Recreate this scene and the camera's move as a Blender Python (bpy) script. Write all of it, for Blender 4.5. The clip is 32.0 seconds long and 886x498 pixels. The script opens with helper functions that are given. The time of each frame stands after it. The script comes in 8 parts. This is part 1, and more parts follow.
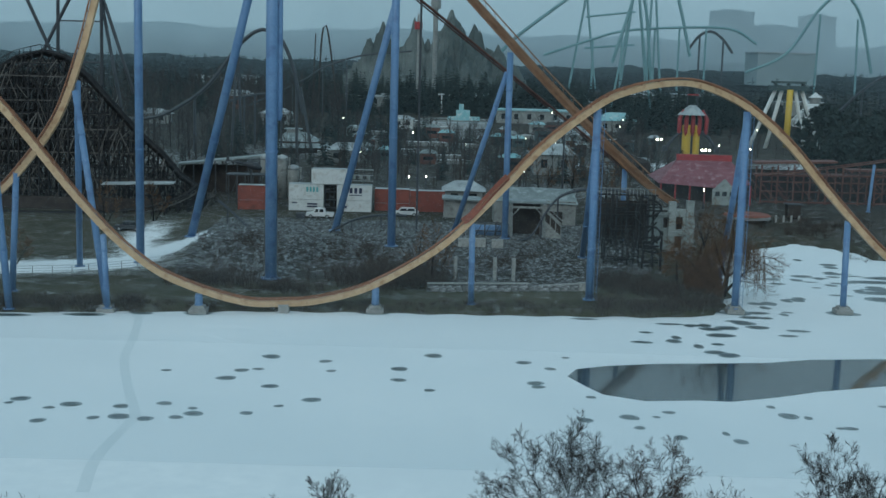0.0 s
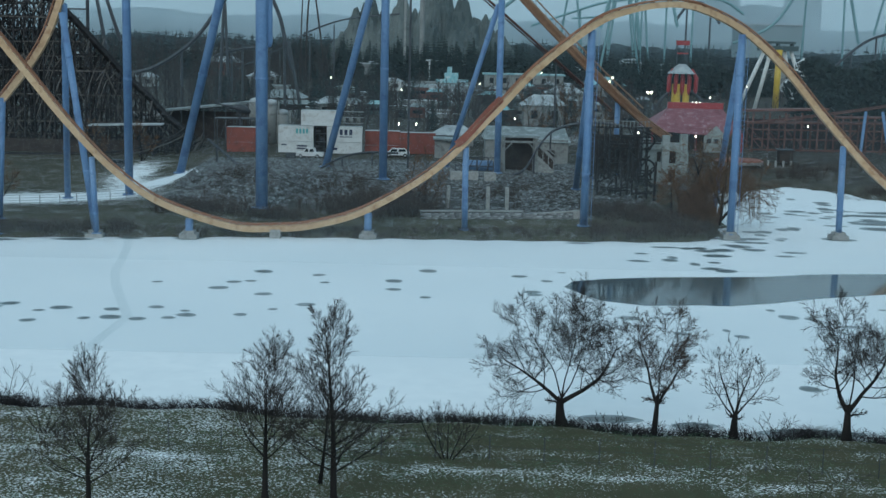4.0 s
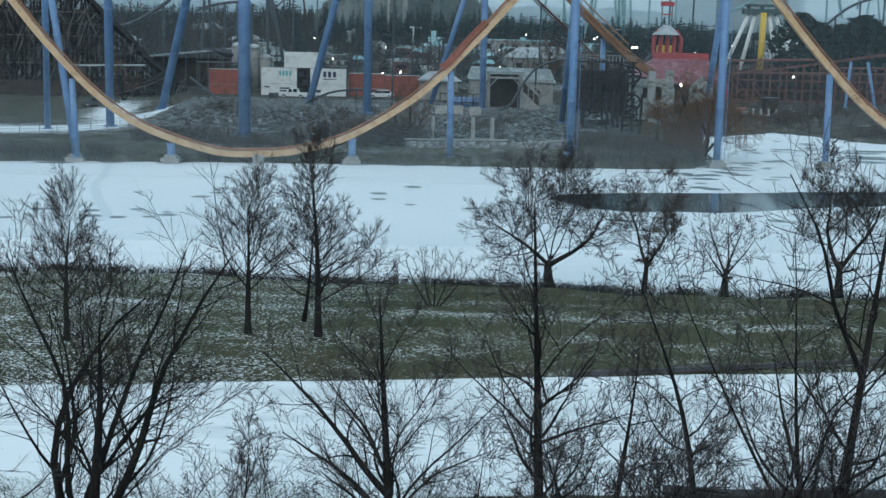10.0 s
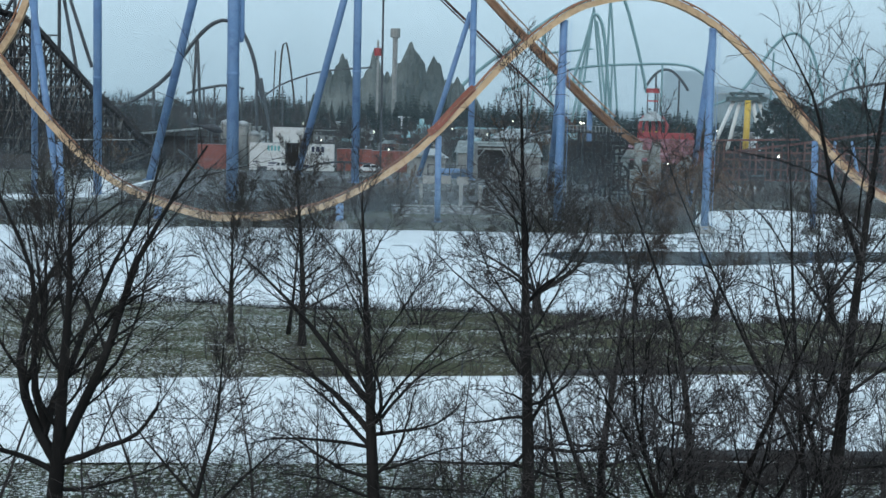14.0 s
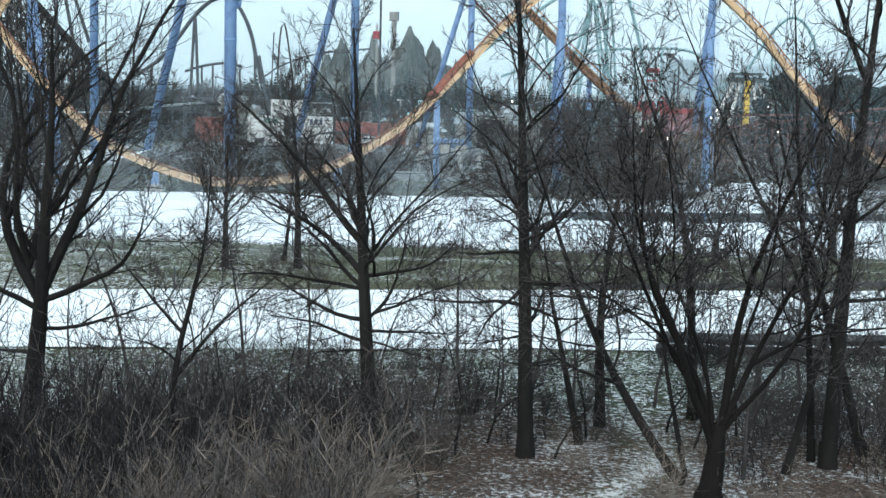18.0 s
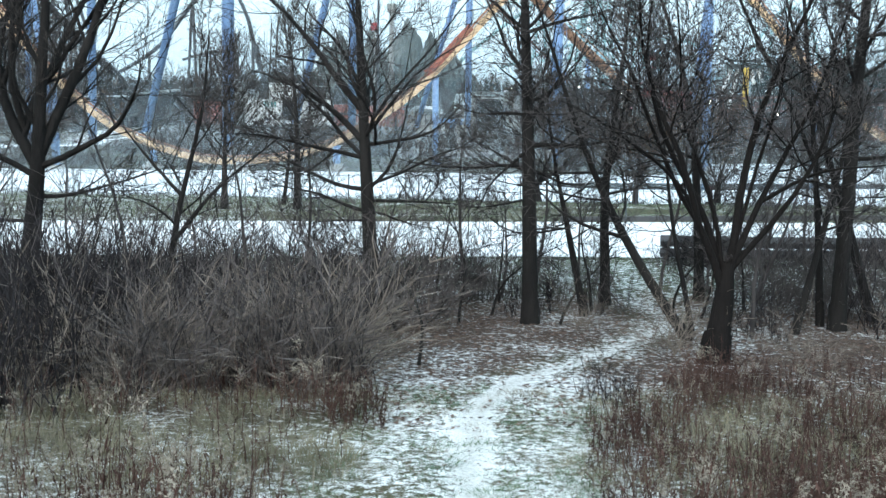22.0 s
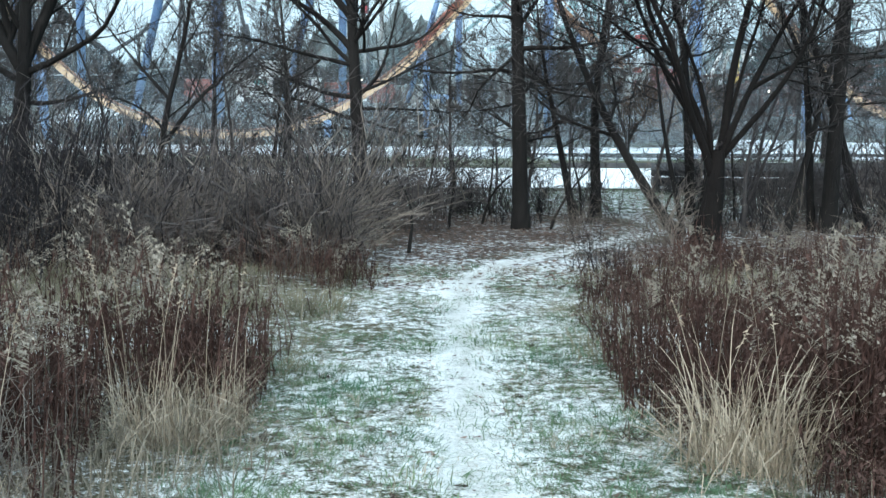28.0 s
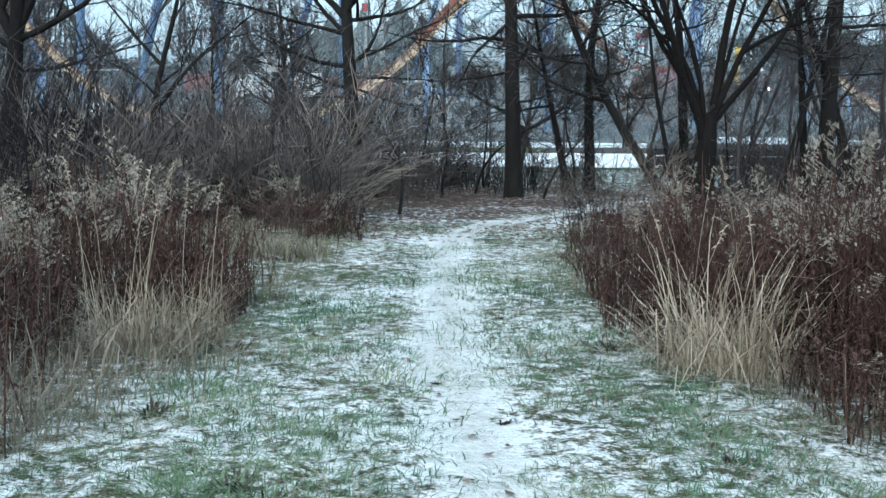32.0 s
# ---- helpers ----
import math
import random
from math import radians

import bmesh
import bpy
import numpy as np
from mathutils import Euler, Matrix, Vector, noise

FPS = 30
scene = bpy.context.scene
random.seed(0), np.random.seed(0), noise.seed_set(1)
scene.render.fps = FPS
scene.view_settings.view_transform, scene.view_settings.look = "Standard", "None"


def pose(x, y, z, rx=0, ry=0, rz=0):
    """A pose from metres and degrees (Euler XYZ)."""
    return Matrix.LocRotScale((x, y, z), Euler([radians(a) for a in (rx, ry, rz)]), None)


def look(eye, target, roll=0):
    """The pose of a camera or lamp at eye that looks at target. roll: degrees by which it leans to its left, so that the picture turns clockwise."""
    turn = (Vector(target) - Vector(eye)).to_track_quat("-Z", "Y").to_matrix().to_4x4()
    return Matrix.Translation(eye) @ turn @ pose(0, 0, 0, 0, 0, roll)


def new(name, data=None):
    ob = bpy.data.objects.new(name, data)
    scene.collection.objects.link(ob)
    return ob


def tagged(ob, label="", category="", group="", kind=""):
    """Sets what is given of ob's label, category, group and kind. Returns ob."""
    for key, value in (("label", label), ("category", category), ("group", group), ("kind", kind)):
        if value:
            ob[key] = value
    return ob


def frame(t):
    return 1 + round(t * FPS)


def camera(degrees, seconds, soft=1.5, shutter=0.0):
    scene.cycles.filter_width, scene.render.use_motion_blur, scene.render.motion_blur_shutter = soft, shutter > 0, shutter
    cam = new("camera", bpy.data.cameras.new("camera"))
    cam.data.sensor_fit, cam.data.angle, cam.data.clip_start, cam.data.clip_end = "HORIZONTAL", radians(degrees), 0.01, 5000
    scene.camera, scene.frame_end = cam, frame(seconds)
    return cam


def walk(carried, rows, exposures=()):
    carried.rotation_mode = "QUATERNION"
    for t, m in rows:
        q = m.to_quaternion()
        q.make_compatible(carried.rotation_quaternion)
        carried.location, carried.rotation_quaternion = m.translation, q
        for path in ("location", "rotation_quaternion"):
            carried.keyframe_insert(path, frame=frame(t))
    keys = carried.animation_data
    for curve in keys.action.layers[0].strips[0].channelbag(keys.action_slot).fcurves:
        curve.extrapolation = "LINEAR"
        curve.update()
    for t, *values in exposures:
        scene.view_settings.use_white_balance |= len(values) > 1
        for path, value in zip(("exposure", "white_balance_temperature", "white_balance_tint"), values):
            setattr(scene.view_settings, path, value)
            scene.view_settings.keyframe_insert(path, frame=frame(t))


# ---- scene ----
cam = camera(39.0, 32.0)
PATH = [
    (0, (0.224, -0.757, 32.151), (0.221, 1.221, 31.853), 1.50),
    (0.5, (-0.023, -0.693, 30.969), (-0.023, 1.284, 30.668), 1.48),
    (1, (-0.200, -0.638, 29.805), (-0.198, 1.339, 29.502), 1.42),
    (1.5, (-0.340, -0.576, 28.748), (-0.335, 1.401, 28.443), 1.40),
    (2, (-0.458, -0.494, 27.630), (-0.450, 1.483, 27.324), 1.40),
    (2.5, (-0.506, -0.420, 26.673), (-0.496, 1.556, 26.364), 1.38),
    (3, (-0.511, -0.381, 25.675), (-0.499, 1.595, 25.364), 1.33),
    (3.5, (-0.525, -0.361, 24.777), (-0.509, 1.614, 24.463), 1.30),
    (5.5, (-0.281, -0.308, 21.377), (-0.256, 1.666, 21.058), 1.40),
    (6, (-0.295, -0.262, 20.726), (-0.269, 1.712, 20.403), 1.35),
    (6.5, (-0.363, -0.263, 19.958), (-0.334, 1.710, 19.636), 1.38),
    (7, (-0.448, -0.289, 19.419), (-0.414, 1.684, 19.094), 1.42),
    (7.5, (-0.491, -0.279, 18.769), (-0.455, 1.694, 18.443), 1.45),
    (8, (-0.481, -0.222, 18.133), (-0.444, 1.750, 17.805), 1.42),
    (8.5, (-0.451, -0.158, 17.471), (-0.411, 1.815, 17.143), 1.40),
    (9, (-0.446, -0.152, 16.904), (-0.405, 1.820, 16.573), 1.40),
    (9.5, (-0.465, -0.235, 16.372), (-0.421, 1.737, 16.041), 1.40),
    (10, (-0.465, -0.323, 15.837), (-0.419, 1.649, 15.505), 1.40),
    (10.5, (-0.437, -0.333, 15.335), (-0.388, 1.639, 15.001), 1.42),
    (11, (-0.412, -0.274, 14.654), (-0.362, 1.698, 14.324), 1.45),
    (11.5, (-0.395, -0.200, 14.229), (-0.343, 1.773, 13.906), 1.42),
    (12, (-0.380, -0.133, 13.676), (-0.327, 1.848, 13.407), 1.42),
    (12.5, (-0.386, -0.097, 13.100), (-0.329, 1.891, 12.885), 1.43),
    (13, (-0.381, -0.093, 12.520), (-0.325, 1.899, 12.351), 1.38),
    (13.5, (-0.338, -0.100, 11.930), (-0.279, 1.892, 11.759), 1.38),
    (14, (-0.262, -0.050, 11.340), (-0.201, 1.941, 11.167), 1.38),
    (14.5, (-0.200, 0.000, 10.780), (-0.143, 1.991, 10.606), 1.30),
    (16.5, (-0.150, 0.226, 9.194), (-0.089, 2.217, 9.016), 1.30),
    (17, (-0.087, 0.202, 8.894), (-0.025, 2.193, 8.716), 1.36),
    (17.5, (-0.074, 0.275, 8.443), (-0.009, 2.266, 8.258), 1.35),
    (18, (-0.064, 0.393, 8.020), (-0.002, 2.383, 7.834), 1.30),
    (18.5, (-0.085, 0.415, 7.620), (-0.022, 2.405, 7.431), 1.25),
    (19, (-0.102, 0.411, 7.200), (-0.039, 2.401, 7.008), 1.20),
    (19.5, (-0.076, 0.405, 6.787), (-0.015, 2.394, 6.593), 1.15),
    (20, (-0.085, 0.407, 6.371), (-0.024, 2.396, 6.176), 1.10),
    (20.5, (-0.107, 0.417, 5.980), (-0.044, 2.407, 5.790), 1.05),
    (21, (-0.097, 0.435, 5.593), (-0.035, 2.425, 5.408), 0.99),
    (21.5, (-0.075, 0.467, 5.451), (-0.015, 2.457, 5.264), 0.90),
    (22, (-0.075, 0.504, 5.290), (-0.012, 2.494, 5.101), 0.85),
    (22.5, (-0.086, 0.529, 5.142), (-0.021, 2.519, 4.951), 0.82),
    (23, (-0.094, 0.538, 4.983), (-0.029, 2.528, 4.790), 0.78),
    (23.5, (-0.104, 0.552, 4.856), (-0.036, 2.541, 4.659), 0.75),
    (24, (-0.099, 0.589, 4.647), (-0.029, 2.578, 4.451), 0.70),
    (24.5, (-0.055, 0.634, 4.466), (0.012, 2.623, 4.271), 0.60),
    (25, (-0.013, 0.659, 4.328), (0.051, 2.648, 4.131), 0.53),
    (25.5, (-0.002, 0.663, 4.214), (0.065, 2.652, 4.011), 0.50),
    (27.5, (-0.015, 0.451, 3.717), (0.060, 2.439, 3.509), 0.50),
    (28, (-0.020, 0.440, 3.654), (0.056, 2.428, 3.444), 0.53),
    (28.5, (-0.025, 0.428, 3.573), (0.053, 2.416, 3.364), 0.55),
    (29, (-0.024, 0.417, 3.501), (0.056, 2.404, 3.290), 0.57),
    (29.5, (-0.009, 0.407, 3.410), (0.071, 2.395, 3.201), 0.62),
    (30, (0.018, 0.399, 3.338), (0.098, 2.386, 3.128), 0.62),
    (30.5, (0.046, 0.399, 3.259), (0.127, 2.387, 3.050), 0.62),
    (31, (0.074, 0.409, 3.180), (0.154, 2.397, 2.971), 0.70),
    (31.5, (0.106, 0.415, 3.106), (0.186, 2.403, 2.896), 0.75),
    (32, (0.147, 0.409, 3.024), (0.222, 2.397, 2.814), 0.70),
]
walk(cam, [(t, look(eye, target, roll)) for t, eye, target, roll in PATH], [(0, -0.2, 6100, 0), (3, -0.08, 6050, 2), (6, 0.14, 6200, 4), (9, 0.19, 6250, 6), (12, 0.36, 6350, 8), (14, 0.44, 6450, 10), (16.5, 0.84, 6800, 11), (18, 1.11, 6850, 11), (20, 1.41, 6800, 10), (23, 1.48, 6650, 10), (28, 1.40, 6600, 9), (32, 1.2, 6400, 10)])

# ---- world, sun, exposure ----
world = bpy.data.worlds.new("overcast_sky")
scene.world = world
world.use_nodes = True
_wn, _wl = world.node_tree.nodes, world.node_tree.links
_bg = _wn["Background"]
_sky = _wn.new("ShaderNodeTexSky")
_sky.sky_type = "NISHITA"
_sky.sun_disc = False
_sky.sun_elevation, _sky.sun_rotation = radians(28), radians(200)
_sky.air_density, _sky.dust_density, _sky.ozone_density = 1.0, 4.0, 1.5
_hs = _wn.new("ShaderNodeHueSaturation")
_hs.inputs["Saturation"].default_value = 0.35
_cl = _wn.new("ShaderNodeMix")
_cl.data_type = "RGBA"
_cl.inputs[0].default_value = 0.75
_cl.inputs[7].default_value = (4.1, 5.9, 7.0, 1)
_wl.new(_sky.outputs[0], _hs.inputs["Color"])
_wl.new(_hs.outputs[0], _cl.inputs[6])
_wl.new(_cl.outputs[2], _bg.inputs["Color"])
_bg.inputs["Strength"].default_value = 0.12
sun_lamp = bpy.data.lights.new("sun", "SUN")
sun_lamp.energy, sun_lamp.angle, sun_lamp.color = 0.5, radians(25), (1.0, 0.97, 0.94)
sun = new("sun", sun_lamp)
sun.matrix_world = look((0, 0, 100), (20, 55, 60))


# ---- mesh helpers ----
class MB:
    """Collects the vertices and faces of one mesh."""

    def __init__(self):
        self.v, self.f = [], []

    def box(self, c, s, rz=0.0, m=None):
        x, y, z = (k / 2 for k in s)
        a = radians(rz)
        ca, sa = math.cos(a), math.sin(a)
        b = len(self.v)
        for p in ((-x, -y, -z), (x, -y, -z), (x, y, -z), (-x, y, -z), (-x, -y, z), (x, -y, z), (x, y, z), (-x, y, z)):
            q = Vector((p[0] * ca - p[1] * sa, p[0] * sa + p[1] * ca, p[2]))
            if m is not None:
                q = m @ q
            self.v.append((q[0] + c[0], q[1] + c[1], q[2] + c[2]))
        self.f += [tuple(b + i for i in q) for q in ((3, 2, 1, 0), (4, 5, 6, 7), (0, 1, 5, 4), (1, 2, 6, 5), (2, 3, 7, 6), (3, 0, 4, 7))]
        return self

    def beam(self, p, q, w, h=None, up=(0, 0, 1)):
        """A square bar from p to q."""
        p, q = Vector(p), Vector(q)
        d = (q - p).normalized()
        u = Vector(up)
        if abs(d.dot(u)) > 0.98:
            u = Vector((1, 0, 0))
        s = d.cross(u).normalized() * (w / 2)
        t = s.cross(d).normalized() * ((h or w) / 2)
        b = len(self.v)
        for o in (p, q):
            for k in (-s - t, s - t, s + t, -s + t):
                self.v.append(tuple(o + k))
        self.f += [tuple(b + i for i in r) for r in ((3, 2, 1, 0), (4, 5, 6, 7), (0, 1, 5, 4), (1, 2, 6, 5), (2, 3, 7, 6), (3, 0, 4, 7))]
        return self

    def tube(self, pts, rad, n=6, cap=True):
        """A tube along pts; rad is a number or one radius a point."""
        pts = [Vector(p) for p in pts]
        k = len(pts)
        rr = rad if isinstance(rad, (list, tuple)) else [rad] * k
        b = len(self.v)
        ref = None
        for i, p in enumerate(pts):
            d = (pts[min(i + 1, k - 1)] - pts[max(i - 1, 0)])
            if d.length < 1e-9:
                d = Vector((0, 0, 1))
            d.normalize()
            if ref is None:
                ref = Vector((1, 0, 0)) if abs(d.x) < 0.8 else Vector((0, 1, 0))
            s = (ref - d * ref.dot(d)).normalized()
            ref = s
            t = d.cross(s)
            for j in range(n):
                a = 2 * math.pi * j / n
                self.v.append(tuple(p + (s * math.cos(a) + t * math.sin(a)) * rr[i]))
        for i in range(k - 1):
            for j in range(n):
                j2 = (j + 1) % n
                self.f.append((b + i * n + j, b + i * n + j2, b + (i + 1) * n + j2, b + (i + 1) * n + j))
        if cap:
            self.f.append(tuple(b + j for j in reversed(range(n))))
            self.f.append(tuple(b + (k - 1) * n + j for j in range(n)))
        return self

    def poly(self, pts):
        b = len(self.v)
        self.v += [tuple(p) for p in pts]
        self.f.append(tuple(range(b, b + len(pts))))
        return self

    def prism(self, pts, z0, z1):
        """A flat outline (x, y) raised from z0 to z1."""
        b, n = len(self.v), len(pts)
        self.v += [(p[0], p[1], z0) for p in pts] + [(p[0], p[1], z1) for p in pts]
        self.f.append(tuple(b + i for i in reversed(range(n))))
        self.f.append(tuple(b + n + i for i in range(n)))
        self.f += [(b + i, b + (i + 1) % n, b + n + (i + 1) % n, b + n + i) for i in range(n)]
        return self

    def mesh(self, name, smooth=False):
        me = bpy.data.meshes.new(name)
        me.from_pydata(self.v, [], self.f)
        if smooth:
            me.polygons.foreach_set("use_smooth", [True] * len(me.polygons))
        me.update()
        return me


def part(name, mb, material, parent=None, label="", smooth=False):
    """One mesh object; under a thing or a part where parent is given."""
    me = mb.mesh(name, smooth) if isinstance(mb, MB) else mb
    if material is not None and not me.materials:
        me.materials.append(material)
    ob = new(name, me)
    if parent is not None:
        ob.parent = parent
        ob.matrix_parent_inverse = parent.matrix_world.inverted()
    if label:
        ob["label"] = label
    return ob


def thing(name, at, label, category, group=""):
    """An Empty at the base of a thing, which its parts hang from."""
    ob = new(name)
    ob.empty_display_size = 0.2
    ob.matrix_world = Matrix.Translation(at)
    return tagged(ob, label, category, group)


def np_mesh(name, verts, tris):
    """A mesh from arrays of vertices and triangles."""
    verts, tris = np.asarray(verts, np.float32), np.asarray(tris, np.int32)
    me = bpy.data.meshes.new(name)
    me.vertices.add(len(verts))
    me.vertices.foreach_set("co", verts.ravel())
    me.loops.add(tris.size)
    me.loops.foreach_set("vertex_index", tris.ravel())
    me.polygons.add(len(tris))
    me.polygons.foreach_set("loop_start", np.arange(0, tris.size, 3, dtype=np.int32))
    me.update(calc_edges=True)
    return me


def tri_arrays(mb):
    tr = []
    for f in mb.f:
        for i in range(1, len(f) - 1):
            tr.append((f[0], f[i], f[i + 1]))
    return np.array(mb.v, np.float32), np.array(tr, np.int32)


def scattered(name, templates, places):
    """Many copies of small templates joined in one mesh. places: rows of template, x, y, z, turn, width, height, lean x, lean y."""
    vs, ts, n = [], [], 0
    for k, x, y, z, a, w, h, lx, ly in places:
        v, t = templates[int(k)]
        c, s = math.cos(a), math.sin(a)
        q = np.empty_like(v)
        q[:, 2] = v[:, 2] * h
        q[:, 0] = (v[:, 0] * c - v[:, 1] * s) * w + x + lx * q[:, 2]
        q[:, 1] = (v[:, 0] * s + v[:, 1] * c) * w + y + ly * q[:, 2]
        q[:, 2] += z
        vs.append(q)
        ts.append(t + n)
        n += len(v)
    return np_mesh(name, np.concatenate(vs), np.concatenate(ts))


# ---- materials ----
def principled(name, rough=0.8, metal=0.0):
    m = bpy.data.materials.new(name)
    m.use_nodes = True
    b = m.node_tree.nodes["Principled BSDF"]
    b.inputs["Specular IOR Level"].default_value = 0.12 if rough >= 0.9 else 0.5
    b.inputs["Roughness"].default_value, b.inputs["Metallic"].default_value = rough, metal
    return m, m.node_tree.nodes, m.node_tree.links, b


def mixed(n, l, fac, a, b):
    k = n.new("ShaderNodeMix")
    k.data_type = "RGBA"
    for value, i in ((fac, 0), (a, 6), (b, 7)):
        if hasattr(value, "links") or hasattr(value, "is_linked"):
            l.new(value, k.inputs[i])
        else:
            k.inputs[i].default_value = value if i == 0 else (*value, 1)
    return k.outputs[2]


def noise_fac(n, l, scale, lo=0.4, hi=0.6, detail=4, stretch=None):
    t = n.new("ShaderNodeTexCoord")
    src = t.outputs["Object"]
    if stretch:
        mp = n.new("ShaderNodeMapping")
        mp.inputs["Scale"].default_value = stretch
        l.new(src, mp.inputs[0])
        src = mp.outputs[0]
    k = n.new("ShaderNodeTexNoise")
    k.inputs["Scale"].default_value, k.inputs["Detail"].default_value = scale, detail
    l.new(src, k.inputs["Vector"])
    r = n.new("ShaderNodeMapRange")
    r.inputs["From Min"].default_value, r.inputs["From Max"].default_value = lo, hi
    l.new(k.outputs[0], r.inputs["Value"])
    return r.outputs[0]


def bump(n, l, b, height, strength=0.4, dist=0.05):
    k = n.new("ShaderNodeBump")
    k.inputs["Strength"].default_value, k.inputs["Distance"].default_value = strength, dist
    l.new(height, k.inputs["Height"])
    l.new(k.outputs[0], b.inputs["Normal"])


def surface(name, a, b, scale=3.0, rough=0.75, metal=0.0, grain=30.0, strength=0.3, dist=0.02, dirt=None, stretch=None, isl=0.0):
    """Two tones at a coarse scale, darker grain at a fine one, an optional dirt tone, and relief."""
    m, n, l, p = principled(name, rough, metal)
    col = mixed(n, l, noise_fac(n, l, scale, 0.35, 0.65, stretch=stretch), a, b)
    fine = noise_fac(n, l, grain, 0.3, 0.7, stretch=stretch)
    col = mixed(n, l, fine, col, tuple(0.6 * (x + y) / 2 for x, y in zip(a, b))) if grain else col
    if grain:
        col.node.inputs[0].default_value = 0.0
        k = n.new("ShaderNodeMath")
        k.operation = "MULTIPLY"
        k.inputs[1].default_value = 0.35
        l.new(fine, k.inputs[0])
        l.new(k.outputs[0], col.node.inputs[0])
    if dirt:
        col = mixed(n, l, noise_fac(n, l, scale * 2.3, 0.52, 0.72), col, dirt)
    if isl:
        g = n.new("ShaderNodeNewGeometry")
        oi = n.new("ShaderNodeObjectInfo")
        ad = n.new("ShaderNodeMath")
        l.new(g.outputs["Random Per Island"], ad.inputs[0])
        l.new(oi.outputs["Random"], ad.inputs[1])
        mr = n.new("ShaderNodeMapRange")
        mr.inputs["From Max"].default_value = 2.0
        mr.inputs["To Min"].default_value, mr.inputs["To Max"].default_value = 1 - isl, 1 + isl
        l.new(ad.outputs[0], mr.inputs["Value"])
        hv = n.new("ShaderNodeHueSaturation")
        l.new(mr.outputs[0], hv.inputs["Value"])
        l.new(col, hv.inputs["Color"])
        col = hv.outputs[0]
    l.new(col, p.inputs["Base Color"])
    if strength:
        bump(n, l, p, fine, strength, dist)
    return m


def glow(name, colour, power):
    m, n, l, p = principled(name, 0.5)
    p.inputs["Base Color"].default_value = (*colour, 1)
    p.inputs["Emission Color"].default_value = (*colour, 1)
    p.inputs["Emission Strength"].default_value = power
    return m


SNOW = (0.80, 0.82, 0.84)
M_ORANGE = surface("orange_track_paint", (0.47, 0.30, 0.165), (0.55, 0.38, 0.23), 0.5, 0.55, grain=6, dirt=(0.33, 0.19, 0.10))
M_RUSTRED = surface("new_red_track_paint", (0.27, 0.075, 0.042), (0.20, 0.05, 0.03), 1.4, 0.55, dirt=(0.09, 0.035, 0.025))
M_RAIL = surface("rust_brown_rail", (0.20, 0.08, 0.04), (0.28, 0.12, 0.06), 1, 0.5)
M_BLUE = surface("blue_support_paint", (0.115, 0.215, 0.39), (0.15, 0.25, 0.42), 0.25, 0.5, grain=3, dirt=(0.08, 0.14, 0.27), strength=0.1)
M_CONC = surface("pier_concrete", (0.36, 0.36, 0.35), (0.27, 0.27, 0.26), 1.5, 0.9, dirt=(0.17, 0.17, 0.16))
M_BARK = surface("dark_bark", (0.0115, 0.0112, 0.0113), (0.027, 0.0252, 0.0245), 1.2, 0.95, grain=14, strength=0.8, dist=0.03, stretch=(1, 1, 0.25))
M_TWIG = surface("thin_twig_bark", (0.027, 0.024, 0.023), (0.047, 0.041, 0.038), 2, 0.95, grain=0, strength=0)
M_TWIGR = surface("reddish_twig_bark", (0.040, 0.029, 0.024), (0.064, 0.044, 0.034), 2, 0.95, grain=0, strength=0)
M_BUSH = surface("dry_shrub_stem", (0.042, 0.033, 0.029), (0.080, 0.064, 0.053), 2, 0.95, grain=0, strength=0, isl=0.35)
M_CONIF = surface("conifer_needles", (0.019, 0.031, 0.030), (0.034, 0.049, 0.046), 0.4, 0.9, grain=3, strength=0, isl=0.3)
M_WOODC = surface("weathered_coaster_timber", (0.020, 0.021, 0.024), (0.046, 0.045, 0.047), 0.6, 0.9, grain=8, isl=0.4)
M_WOODL = surface("pale_weathered_timber", (0.066, 0.062, 0.060), (0.115, 0.106, 0.10), 0.4, 0.9, grain=8, isl=0.5)
M_TURQ = surface("turquoise_roof", (0.20, 0.42, 0.46), (0.32, 0.50, 0.53), 0.3, 0.7, grain=4, dirt=(0.5, 0.56, 0.58))
# Bluish far-wood tone carries painted distance haze.
M_FARWOOD = surface("haze_tinted_far_wood", (0.024, 0.037, 0.040), (0.044, 0.058, 0.062), 0.01, 0.95, grain=0, strength=0, isl=0.3)
M_SHRUBD = surface("dark_shrub_stem", (0.021, 0.0195, 0.022), (0.040, 0.036, 0.039), 1.5, 0.95, grain=0, strength=0, isl=0.4)
M_SHRUBT = surface("grey_tan_shrub_stem", (0.096, 0.082, 0.072), (0.190, 0.160, 0.139), 1.2, 0.95, grain=0, strength=0, isl=0.45)
M_DARKST = surface("dark_painted_steel", (0.03, 0.035, 0.045), (0.05, 0.055, 0.065), 1, 0.55)
M_WHITE = surface("white_container_paint", (0.66, 0.68, 0.68), (0.58, 0.60, 0.60), 0.6, 0.55, dirt=(0.45, 0.44, 0.42), grain=9)
M_REDC = surface("red_container_paint", (0.20, 0.050, 0.038), (0.26, 0.07, 0.05), 0.5, 0.65, dirt=(0.13, 0.045, 0.035))
M_GREYB = surface("grey_stucco", (0.30, 0.31, 0.30), (0.24, 0.25, 0.25), 0.6, 0.9, dirt=(0.15, 0.15, 0.15))
M_SNOWROOF = surface("snow_dusted_metal_roof", (0.27, 0.30, 0.31), (0.46, 0.49, 0.51), 0.3, 0.8, dirt=(0.19, 0.21, 0.22))
M_REDROOF = surface("red_metal_roof", (0.17, 0.050, 0.066), (0.22, 0.078, 0.095), 0.5, 0.7, dirt=(0.30, 0.17, 0.19))
